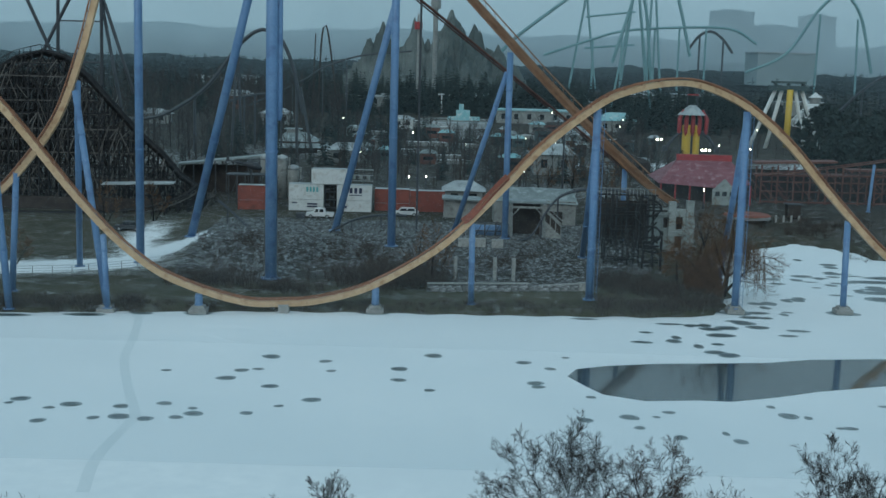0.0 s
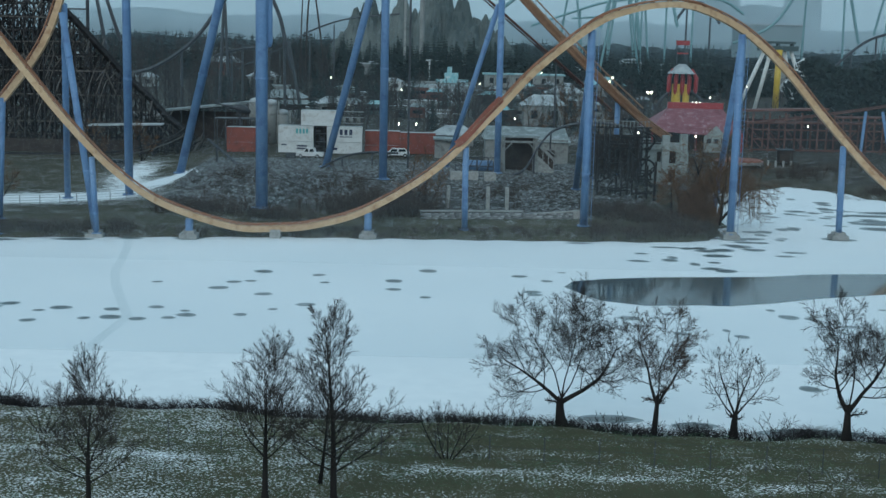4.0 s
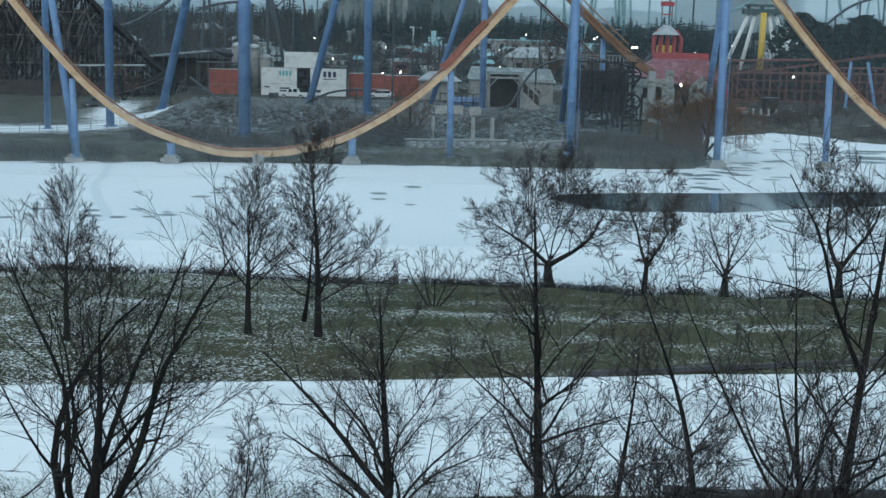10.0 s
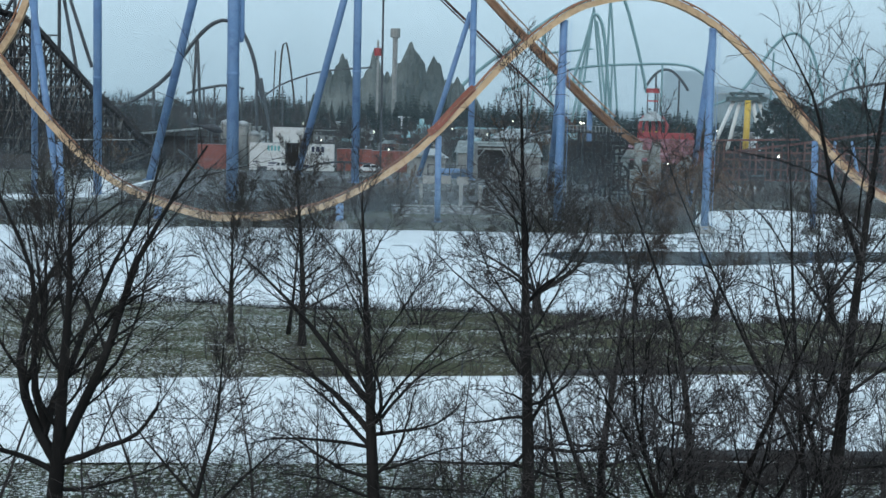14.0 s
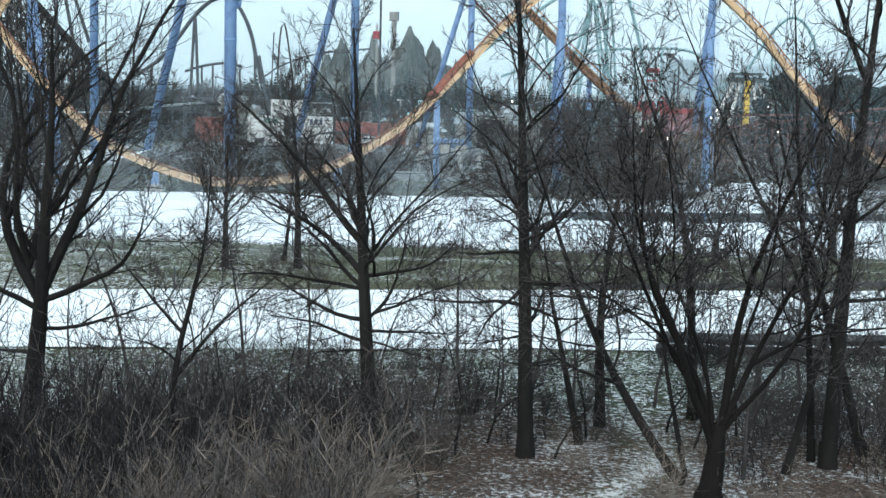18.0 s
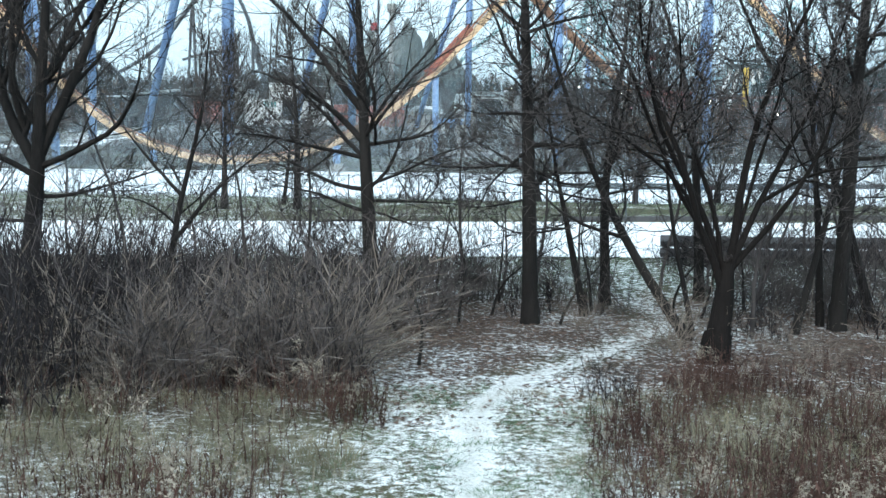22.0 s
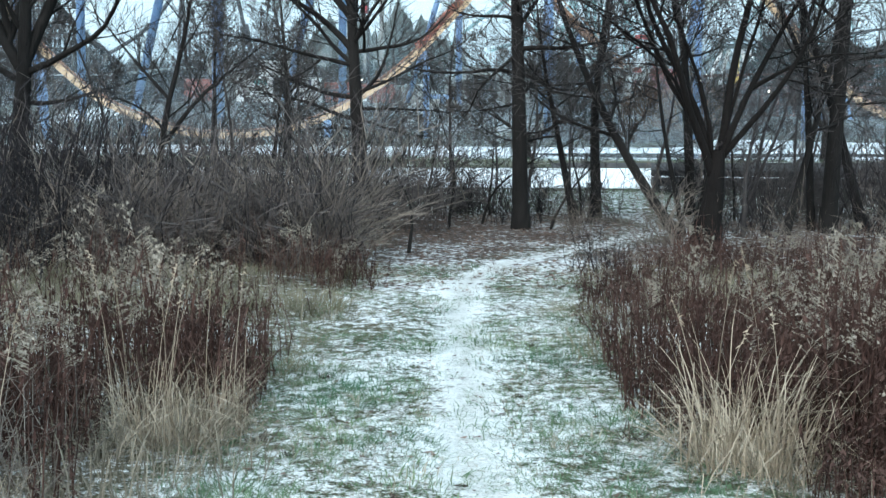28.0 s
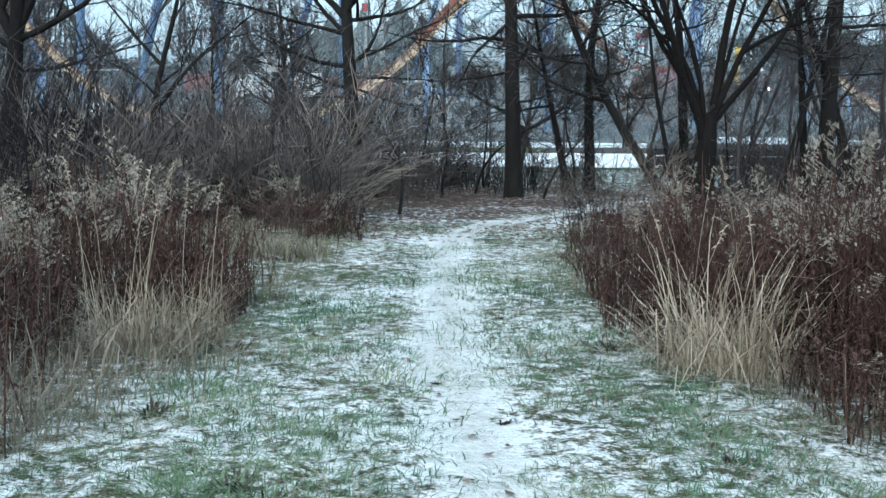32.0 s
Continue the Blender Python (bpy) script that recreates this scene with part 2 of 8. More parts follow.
M_GREYROOF = surface("grey_metal_roof", (0.17, 0.20, 0.205), (0.25, 0.285, 0.29), 0.4, 0.75, dirt=(0.36, 0.40, 0.41))
M_DARKTEAL = surface("dark_teal_steel", (0.03, 0.055, 0.06), (0.05, 0.08, 0.085), 0.6, 0.6)
# Window tone kept close to the tower walls: haze put into the colour.
M_FARGLASS = surface("haze_tinted_window", (0.15, 0.20, 0.22), (0.20, 0.25, 0.275), 0.05, 0.5, grain=0, strength=0)
M_DARKWALL = surface("dark_board_wall", (0.04, 0.035, 0.035), (0.065, 0.055, 0.05), 0.8, 0.9)
M_GLASS, _n, _l, _p = principled("window_glass", 0.08)
_p.inputs["Base Color"].default_value = (0.02, 0.025, 0.03, 1)
M_RUIN = surface("pale_ruin_concrete", (0.33, 0.36, 0.355), (0.26, 0.29, 0.285), 0.5, 0.9, grain=5, dirt=(0.16, 0.17, 0.165))
M_BLACKST = surface("black_ride_steel", (0.010, 0.011, 0.013), (0.022, 0.023, 0.026), 1, 0.7)
M_LIFT = surface("tan_brown_lift_steel", (0.19, 0.095, 0.052), (0.27, 0.145, 0.08), 0.6, 0.55, dirt=(0.15, 0.08, 0.05))
M_TEAL = surface("pale_teal_steel", (0.13, 0.25, 0.27), (0.17, 0.30, 0.32), 0.1, 0.6, grain=0, strength=0)
M_ROCKMT = surface("grey_rockwork", (0.075, 0.092, 0.092), (0.155, 0.175, 0.172), 0.05, 0.95, grain=0.4, strength=0.6, dist=0.6)
# Wall colour of the far buildings has the haze's blue mixed in.
M_TOWER = surface("haze_tinted_concrete", (0.23, 0.30, 0.33), (0.29, 0.36, 0.39), 0.02, 0.9, grain=0.2, strength=0)
M_YELLOW = surface("yellow_paint", (0.62, 0.42, 0.05), (0.55, 0.36, 0.05), 0.5, 0.5)
M_RED = surface("bright_red_paint", (0.34, 0.03, 0.035), (0.26, 0.025, 0.03), 0.5, 0.5)
M_TIMBR = surface("red_brown_timber", (0.10, 0.042, 0.036), (0.16, 0.068, 0.054), 0.5, 0.85, isl=0.25)
M_LAMP = glow("lit_lamp_glass", (1.0, 0.84, 0.60), 16.0)
M_ROCK = surface("rubble_stone", (0.085, 0.09, 0.092), (0.26, 0.265, 0.27), 1.5, 0.95, grain=12, isl=0.6, dirt=(0.42, 0.44, 0.46))
M_STRAW = surface("straw_grass", (0.26, 0.212, 0.16), (0.44, 0.375, 0.295), 2, 0.9, grain=0, strength=0, isl=0.55)
M_GRASSG = surface("green_grass_blade", (0.05, 0.12, 0.07), (0.15, 0.21, 0.125), 1.2, 0.9, grain=0, strength=0, isl=0.4)
M_GOLD = surface("dead_goldenrod_stem", (0.034, 0.0185, 0.016), (0.072, 0.042, 0.035), 0.9, 0.95, grain=0, strength=0, isl=0.4)
M_PLUME = surface("dry_seed_plume", (0.17, 0.15, 0.125), (0.33, 0.30, 0.255), 2, 0.95, grain=0, strength=0, isl=0.35)
M_LEAF = surface("fallen_brown_leaf", (0.080, 0.052, 0.042), (0.20, 0.14, 0.115), 3, 0.9, grain=0, strength=0, isl=0.85)
M_FENCE = surface("galvanised_wire", (0.20, 0.21, 0.22), (0.28, 0.29, 0.30), 1, 0.6, 0.3, grain=0, strength=0)
M_GUARD = surface("weathered_guard_rail", (0.05, 0.05, 0.055), (0.10, 0.10, 0.105), 1, 0.8)


def ice_material():
    m, n, l, p = principled("snow_covered_ice", 0.7)
    col = mixed(n, l, noise_fac(n, l, 0.05, 0.3, 0.7), SNOW, (0.70, 0.74, 0.77))
    col = mixed(n, l, noise_fac(n, l, 0.6, 0.35, 0.75), col, (0.72, 0.75, 0.78))
    l.new(col, p.inputs["Base Color"])
    bump(n, l, p, noise_fac(n, l, 8, 0.2, 0.8), 0.2, 0.02)
    return m


M_ICE = ice_material()
M_SLUSH = surface("grey_slush", (0.30, 0.35, 0.37), (0.20, 0.245, 0.26), 1.5, 0.45, grain=5, strength=0.1)
M_WETCORE = surface("dark_wet_ice", (0.045, 0.06, 0.065), (0.09, 0.115, 0.12), 1.2, 0.3, grain=4, strength=0.1)
M_WATER, _n, _l, _p = principled("open_water", 0.06)
_p.inputs["IOR"].default_value = 1.33
_p.inputs["Base Color"].default_value = (0.025, 0.035, 0.038, 1)
bump(_n, _l, _p, noise_fac(_n, _l, 1.2, 0.2, 0.8), 0.05, 0.02)


def ground_material():
    """Grass, leaf litter, rubble and thin snow, laid out by the masks stored on the ground."""
    m, n, l, p = principled("ground_cover", 0.95)

    def mask(name):
        a = n.new("ShaderNodeAttribute")
        a.attribute_name = name
        return a.outputs["Fac"]

    def math2(op, a, b):
        k = n.new("ShaderNodeMath")
        k.operation = op
        for v, i in ((a, 0), (b, 1)):
            if hasattr(v, "is_linked"):
                l.new(v, k.inputs[i])
            else:
                k.inputs[i].default_value = v
        return k.outputs[0]

    grass = mixed(n, l, noise_fac(n, l, 0.35, 0.35, 0.65), (0.040, 0.048, 0.026), (0.064, 0.062, 0.036))
    grass = mixed(n, l, noise_fac(n, l, 22, 0.35, 0.7), grass, (0.10, 0.092, 0.058))
    litter = mixed(n, l, noise_fac(n, l, 16, 0.35, 0.65), (0.036, 0.027, 0.024), (0.11, 0.080, 0.066))
    rock = mixed(n, l, noise_fac(n, l, 1.6, 0.4, 0.6), (0.032, 0.033, 0.033), (0.085, 0.086, 0.085))
    brown = mixed(n, l, noise_fac(n, l, 0.25, 0.35, 0.65), (0.028, 0.026, 0.023), (0.058, 0.051, 0.042))
    col = mixed(n, l, mask("litter"), grass, litter)
    col = mixed(n, l, mask("rock"), col, rock)
    col = mixed(n, l, mask("far"), col, brown)
    coarse, fine = noise_fac(n, l, 0.55, 0.3, 0.7), noise_fac(n, l, 9, 0.25, 0.75, 6)
    fine2 = noise_fac(n, l, 38, 0.25, 0.75, 3)
    amount = math2("ADD", math2("MULTIPLY", fine, 1.0), math2("MULTIPLY", coarse, 0.4))
    amount = math2("ADD", amount, math2("MULTIPLY", fine2, 0.75))
    streak = noise_fac(n, l, 2.4, 0.3, 0.7, 5, stretch=(0.35, 1, 1))
    amount = math2("ADD", amount, math2("MULTIPLY", streak, 0.18))
    tufts = math2("SUBTRACT", noise_fac(n, l, 8.5, 0.42, 0.60, 2, stretch=(0.75, 1, 1)), 0.55)
    drift = math2("SUBTRACT", noise_fac(n, l, 0.42, 0.35, 0.65, 3, stretch=(0.45, 1, 1)), 0.5)
    amount = math2("ADD", amount, math2("MULTIPLY", math2("MULTIPLY", tufts, mask("lawn")), 1.5))
    amount = math2("ADD", amount, math2("MULTIPLY", math2("MULTIPLY", drift, mask("lawn")), 0.55))
    amount = math2("ADD", math2("ADD", amount, math2("MULTIPLY", mask("trail"), 0.42)), math2("MULTIPLY", mask("snow"), 2.2))
    r = n.new("ShaderNodeMapRange")
    r.inputs["From Min"].default_value, r.inputs["From Max"].default_value = 1.78, 2.22
    l.new(amount, r.inputs["Value"])
    packed = mixed(n, l, noise_fac(n, l, 26, 0.3, 0.75, 4), (0.66, 0.67, 0.67), (0.44, 0.44, 0.42))
    white = mixed(n, l, mask("trail"), SNOW, packed)
    col = mixed(n, l, r.outputs[0], col, white)
    l.new(col, p.inputs["Base Color"])
    bump(n, l, p, math2("ADD", fine, fine2), 0.6, 0.04)
    return m


M_GROUND = ground_material()


# ---- the lie of the land ----
def smooth(a, b, v):
    t = np.clip((v - a) / (b - a), 0, 1)
    return t * t * (3 - 2 * t)


def near_shore(x):
    return 77.6 - 0.10 * x + 0.5 * np.sin(x * 0.31) + 0.3 * np.sin(x * 0.83 + 1)


FAR_X = [-400, -90, -54, -20, 8.5, 30, 36, 39.5, 41, 45, 60, 66, 72, 76, 95, 400]
FAR_Y = [140, 147, 150.5, 155.5, 156.5, 158.0, 160.5, 168, 182, 212, 225, 231, 222, 209, 202, 190]


def far_shore(x):
    return np.interp(x, FAR_X, FAR_Y) + 0.35 * np.sin(x * 0.9)


def path_x(y):
    """Middle of the trodden path."""
    return np.interp(y, [0, 5.6, 8, 10.5, 14, 16, 18.2, 19.8, 21.2, 22.4, 24.2, 26, 29.5, 33, 38],
                     [0.6, 0.57, 0.53, 0.56, 0.68, 0.86, 1.08, 1.72, 2.7, 3.6, 4.75, 5.25, 5.45, 5.9, 6.3])


def height(x, y):
    x, y = np.asarray(x, float), np.asarray(y, float)
    near = 1.42 + 0.10 * smooth(26, 34, y) - 0.25 * smooth(63, 74, y)
    near += 0.05 * np.sin(x * 0.7 + y * 0.3) * smooth(3, 8, np.abs(x - path_x(y)))
    lumps = np.sin(x * 8.3 + 2.1 * np.sin(y * 3.1)) * np.sin(y * 6.7 + 1.7 * np.sin(x * 3.7)) + 0.6 * np.sin(x * 15.1 + 3 * np.sin(y * 7)) * np.sin(y * 13.3 + x)
    near += (0.016 * lumps * smooth(0.2, 0.6, np.abs(x - path_x(y))) - 0.02 * np.exp(-((x - path_x(y)) / 0.35) ** 2)) * (1 - smooth(20, 30, y))
    ys = near_shore(x)
    near = near * (1 - smooth(ys - 5.0, ys + 1.0, y)) - 0.8 * smooth(ys - 3.0, ys + 3.0, y)
    yf = far_shore(x)
    d = y - yf
    hill = smooth(-48, -30, x) * (1 - smooth(26, 44, x))
    flat_z = 1.0 + 1.4 * smooth(3, 20, d) + 2.6 * smooth(25, 60, d)
    rock_z = 0.9 + 0.8 * smooth(2, 7, d) + 3.8 * smooth(7, 32, d)
    right = smooth(40, 60, x)
    low_z = 0.6 + 2.2 * smooth(2, 30, d)
    far = flat_z * (1 - hill) + rock_z * hill
    far = far * (1 - right) + low_z * right
    far += 0.027 * np.clip(y - 215, 0, 520) + 0.5 * smooth(215, 260, y) * np.sin(x * 0.03) * np.cos(y * 0.021)
    far = -0.8 + (far + 0.8) * smooth(-1.2, 1.6, d)
    mid = (ys + yf) / 2
    return np.where(y < mid, near, far)


def gz(x, y):
    return float(height(x, y))


def axis(stops):
    out = []
    for a, b, step in stops:
        out += list(np.arange(a, b - 1e-6, step))
    return np.array(out + [stops[-1][1]])


def sheet(name, xs, ys, zfun):
    gx, gy = np.meshgrid(xs, ys)
    v = np.stack([gx, gy, zfun(gx, gy)], -1).reshape(-1, 3)
    nx, ny = len(xs), len(ys)
    i = (np.arange(ny - 1)[:, None] * nx + np.arange(nx - 1)[None]).ravel()
    t = np.concatenate([np.stack([i, i + 1, i + nx + 1], 1), np.stack([i, i + nx + 1, i + nx], 1)])
    me = np_mesh(name, v, t)
    me.polygons.foreach_set("use_smooth", np.ones(len(t), bool))
    return me, v


xs = axis([(-4000, -500, 500), (-500, -120, 40), (-120, -30, 2.5), (-30, -10, 1.0), (-10, 10, 0.14), (10, 30, 1.0), (30, 120, 2.5), (120, 500, 40), (500, 4000, 500)])
ys = axis([(-60, 2, 6), (2, 30, 0.16), (30, 84, 0.9), (84, 140, 14), (140, 240, 1.6), (240, 400, 12), (400, 1000, 60), (1000, 4600, 400)])
me, gv = sheet("ground", xs, ys, height)
gxv, gyv = gv[:, 0], gv[:, 1]
off = np.abs(gxv - path_x(gyv) + 0.05 * np.sin(gyv * 0.9) + 0.025 * np.sin(gyv * 2.3))
wander = 0.5 * np.sin(gyv * 0.8) + 0.3 * np.sin(gyv * 2.1 + 1)
trail = np.exp(-(off / 0.215) ** 2) * (1 - 0.5 * smooth(19, 22, gyv)) * (1 - smooth(30, 34, gyv))
snow = (0.10 + 0.05 * smooth(8, 14, gyv)) * np.exp(-(off / 0.30) ** 2) * (1 - 0.4 * smooth(18.4, 19.6, gyv)) * (1 - 0.4 * smooth(21, 22.6, gyv)) * (1 - smooth(33, 37, gyv)) + 0.31 * (gyv < 38)
snow += 0.085 * (1 - smooth(1.0, 2.4, off + 0.3 * wander)) * (gyv < 20)
snow += 0.05 * np.sin(gyv * 1.3 + 0.05 * gxv) * (gyv > 150) * (gyv < 172) * (gxv < 0)
snow += 0.035 * np.sin(gxv * 2.3 + 1.2 * np.sin(gyv * 0.9)) * np.sin(gyv * 1.6 + gxv) * (gyv < 20)
snow -= (0.035 + 0.06 * smooth(1.5, 4, off)) * smooth(17.5, 20, gyv) * (1 - smooth(26, 29, gyv))
snow += 0.03 * smooth(27, 30, gyv) * (gyv < 38)
snow += (0.16 - 0.17 * smooth(-16, 4, gxv)) * smooth(34, 50, gyv) * (1 - smooth(77, 79, gyv))
snow += 0.05 * np.sin(gyv * 1.7 + 0.18 * gxv) * smooth(51, 53, gyv) * (gyv < 76)
snow += 0.34 * np.exp(-((gyv - (64.45 - 0.105 * gxv)) / 0.35) ** 2)
snow += 0.16 * smooth(139, 141, gyv) * (1 - smooth(300, 500, gyv))
road_left = 0.9 * (gxv < -37) * np.exp(-((gyv - np.interp(gxv, [-90, -56, -42, -37], [167, 170, 178, 190])) / 3.5) ** 2)
snow += road_left
for px_, py_, rx_, ry_, k_ in ((-47, 193, 3, 10, 0.5), (-42, 183, 4, 4, 0.45), (-50, 173, 9, 4, 0.5), (2, 390, 16, 36, 0.22), (-93, 425, 12, 20, 0.3), (58, 318, 12, 16, 0.35), (30, 300, 10, 10, 0.2), (24, 250, 14, 8, 0.15), (-40, 330, 18, 12, 0.18), (100, 330, 18, 18, 0.25), (-60, 300, 20, 14, 0.15)):
    snow += k_ * np.exp(-((gxv - px_) / rx_) ** 2 - ((gyv - py_) / ry_) ** 2)
snow -= 0.07 * smooth(1.8, 2.6, off) * (gyv < 18) * (1 - 1.4 * (gxv < -1.0) * (gyv < 8.5))
snow += 0.10 * (1 - smooth(-1.6, -0.9, gxv)) * smooth(10, 11.5, gyv) * (1 - smooth(15, 17, gyv))
litter = smooth(17.5, 19.5, gyv) * (1 - smooth(28, 31, gyv)) * (0.35 + 0.65 * smooth(0.3, 1.2, off)) * smooth(-1.0, 0.2, gxv)
litter = np.maximum(litter, 0.6 * (gyv < 30) * smooth(2.0, 3.0, off))
dfar = gyv - far_shore(gxv)
snow -= 0.45 * smooth(420, 560, gyv)
rock = smooth(9, 13, dfar) * (1 - smooth(45, 60, dfar)) * smooth(-40, -34, gxv) * (1 - smooth(26, 34, gxv)) * (gyv > 140)
far_m = smooth(139, 141, gyv) * (0.3 + 0.25 * smooth(8, 14, dfar) + 0.45 * smooth(200, 230, gyv))
lawn = smooth(27, 31, gyv) * (1 - smooth(78, 82, gyv))
for key, val in (("trail", trail), ("lawn", lawn), ("snow", snow), ("litter", litter), ("rock", rock), ("far", far_m)):
    at = me.attributes.new(key, "FLOAT", "POINT")
    at.data.foreach_set("value", np.asarray(val, np.float32))
me.materials.append(M_GROUND)
ground = tagged(new("ground", me), "snow-dusted grass, leaf litter and rubble ground round a pond", "ground", kind="structure")

# ---- frozen pond ----
xi = axis([(-400, -120, 20), (-120, 120, 4), (120, 400, 20)])
yi = axis([(60, 250, 4)])
me, _ = sheet("ice", xi, yi, lambda x, y: 0 * x)
me.materials.append(M_ICE)
ice = tagged(new("water", me), "frozen pond covered with fresh white snow", "ice", kind="structure")


def blot(cx, cy, rx, ry, z, seed, n=18, rough=0.18):
    r = random.Random(seed)
    ph = [r.uniform(0, 6.28) for _ in range(3)]
    pts = []
    for i in range(n):
        a = 2 * math.pi * i / n
        k = 1 + rough * (math.sin(2 * a + ph[0]) + 0.6 * math.sin(3 * a + ph[1]) + 0.4 * math.sin(5 * a + ph[2]))
        pts.append((cx + rx * k * math.cos(a), cy + ry * k * math.sin(a), z))
    return pts


OPEN_W = [(13.2, 127), (14.5, 123), (16.5, 119.8), (20, 118.4), (25, 118.6), (28.8, 118.8), (33, 120.6), (38, 123.2), (46, 126.5), (60, 129), (90, 131),
          (90, 143), (62, 141), (50, 139), (42, 137.2), (36, 135.6), (30, 134.4), (24, 133.6), (18, 132.2), (14.2, 130)]
mb = MB().poly([(x + 0.08 + 0.4 * math.sin(i * 2.1), y - 1.0 + 0.3 * math.sin(i * 3.7), 0.008) for i, (x, y) in enumerate(OPEN_W)])
tagged(part("open_water", mb, M_WATER), "dark open water lead in the pond ice", "water", kind="structure")

# ---- road and verge ----
mb = MB()
rx = np.linspace(-160, 160, 81)
for a, b in zip(rx[:-1], rx[1:]):
    def edge(x, k):
        return (37.2 + 0.07 * x + 0.15 * math.sin(x * 0.5) if k == 0 else 50.95 + 0.125 * x + 0.12 * math.sin(x * 0.7))
    mb.poly([(a, edge(a, 0), 1.575), (b, edge(b, 0), 1.575), (b, edge(b, 1), 1.60), (a, edge(a, 1), 1.60)])


def road_material():
    m, n, l, p = principled("snowy_road", 0.8)
    col = mixed(n, l, noise_fac(n, l, 0.35, 0.5, 0.72, stretch=(0.12, 1, 1)), SNOW, (0.50, 0.53, 0.55))
    col = mixed(n, l, noise_fac(n, l, 2.2, 0.55, 0.75, stretch=(0.25, 1, 1)), col, (0.58, 0.61, 0.63))
    l.new(col, p.inputs["Base Color"])
    return m


tagged(part("road", mb, road_material()), "paved road under thin fresh snow with faint wheel tracks", "road", kind="structure")


# ---- roller coaster ----
def spline(pts, step):
    """Points at even steps along a smooth line through pts."""
    pts = [Vector(p) for p in pts]
    full = [pts[0] * 2 - pts[1]] + pts + [pts[-1] * 2 - pts[-2]]
    fine = []
    for i in range(1, len(full) - 2):
        a, b, c, d = full[i - 1], full[i], full[i + 1], full[i + 2]
        for k in range(12):
            t = k / 12
            fine.append(0.5 * (2 * b + (c - a) * t + (2 * a - 5 * b + 4 * c - d) * t * t + (3 * b - a - 3 * c + d) * t ** 3))
    fine.append(pts[-1])
    out, need = [fine[0]], step
    for p, q in zip(fine, fine[1:]):
        seg = (q - p).length
        while seg > 1e-9 and need <= seg:
            p = p + (q - p) * (need / seg)
            seg = (q - p).length
            out.append(p)
            need = step
        need -= seg
    return out


def steel_track(name, pts, label, mat_spine, mat_rail, gauge=1.1, spine=0.42, bank=None, tie=2.4, side=None):
    line = spline(pts, 0.8)
    root = thing(name, line[0], label, "roller coaster")
    mb, r1, r2 = MB(), [], []
    n = len(line)
    ring = []
    for i, p in enumerate(line):
        d = (line[min(i + 1, n - 1)] - line[max(i - 1, 0)]).normalized()
        s = d.cross(Vector((0, 0, 1)))
        s = s.normalized() if s.length > 0.05 else Vector((0, 1, 0))
        u = s.cross(d).normalized()
        if bank:
            a = radians(bank)
            s, u = s * math.cos(a) + u * math.sin(a), u * math.cos(a) - s * math.sin(a)
        ring.append((p, d, s, u))
        r1.append(p + s * gauge / 2 + u * 0.35)
        r2.append(p - s * gauge / 2 + u * 0.35)
        b = len(mb.v)
        h = spine
        for k in (-s * h * 0.9 - u * h * 1.5, s * h * 0.9 - u * h * 1.5, s * h * 0.9 + u * h * 0.3, -s * h * 0.9 + u * h * 0.3):
            mb.v.append(tuple(p + k))
        if i:
            mb.f += [(b - 4 + j, b - 4 + (j + 1) % 4, b + (j + 1) % 4, b + j) for j in range(4)]
    mb.f += [(0, 1, 2, 3), (len(mb.v) - 1, len(mb.v) - 2, len(mb.v) - 3, len(mb.v) - 4)]
    part("spine", mb, mat_spine, root)
    part("rail", MB().tube(r1, 0.11, 6), mat_rail, root, smooth=True)
    part("rail", MB().tube(r2, 0.11, 6), mat_rail, root, smooth=True)
    step = max(1, round(tie / 0.8))
    for i in range(0, n, step):
        p, d, s, u = ring[i]
        part("tie", MB().beam(p - s * gauge * 0.52 + u * 0.28, p + s * gauge * 0.52 + u * 0.28, 0.22, 0.16, up=u)
             .beam(p - s * gauge * 0.5 + u * 0.25, p - u * 0.1, 0.12, up=d).beam(p + s * gauge * 0.5 + u * 0.25, p - u * 0.1, 0.12, up=d), mat_rail, root)
    return root


MAIN = [(-62, 146.5, 34), (-57, 147.6, 30), (-52.67, 148.57, 25.44), (-48.83, 149.14, 20.58), (-43.91, 149.87, 14.2), (-38.88, 151.16, 8.58), (-33.71, 152.6, 4.69),
        (-25.59, 154.19, 1.75), (-20.03, 154.98, 1.45), (-15.13, 155.67, 1.89), (-8.65, 156.58, 3.86), (-0.32, 155.92, 9.1), (6.56, 155.87, 15.92),
        (12.02, 156.37, 21.81), (18.95, 157.01, 27.35), (23.18, 158.21, 29.25), (28.34, 159.68, 30.27), (32.9, 160.97, 29.94), (39.01, 162.7, 27.39),
        (44.8, 163.33, 22.78), (51.42, 164.04, 15.64), (58.68, 164.51, 8.48), (65, 164.8, 4.6), (74, 165, 3.2)]
main_track = steel_track("coaster_track", MAIN, "orange steel roller coaster track dipping to the pond edge", M_ORANGE, M_RAIL)
steel_track("coaster_track", [(-38, 158, 60), (-42.3, 158, 46), (-44.46, 158, 38.4), (-46.33, 158, 31.8), (-49.3, 158, 24), (-53.71, 158, 17.8), (-58, 158, 13.5), (-66, 158.5, 9), (-76, 159, 7)],
            "orange steel coaster track rising steeply", M_ORANGE, M_RAIL)
steel_track("coaster_track", [(-12, 190, 57), (3.3, 190, 41.3), (14.25, 190, 30), (24.9, 190, 19.6), (31.16, 191, 14.2), (36, 192, 11)],
            "tan-brown inclined coaster lift track with side walkways", M_LIFT, M_LIFT, gauge=1.7, spine=0.45, tie=1.6)
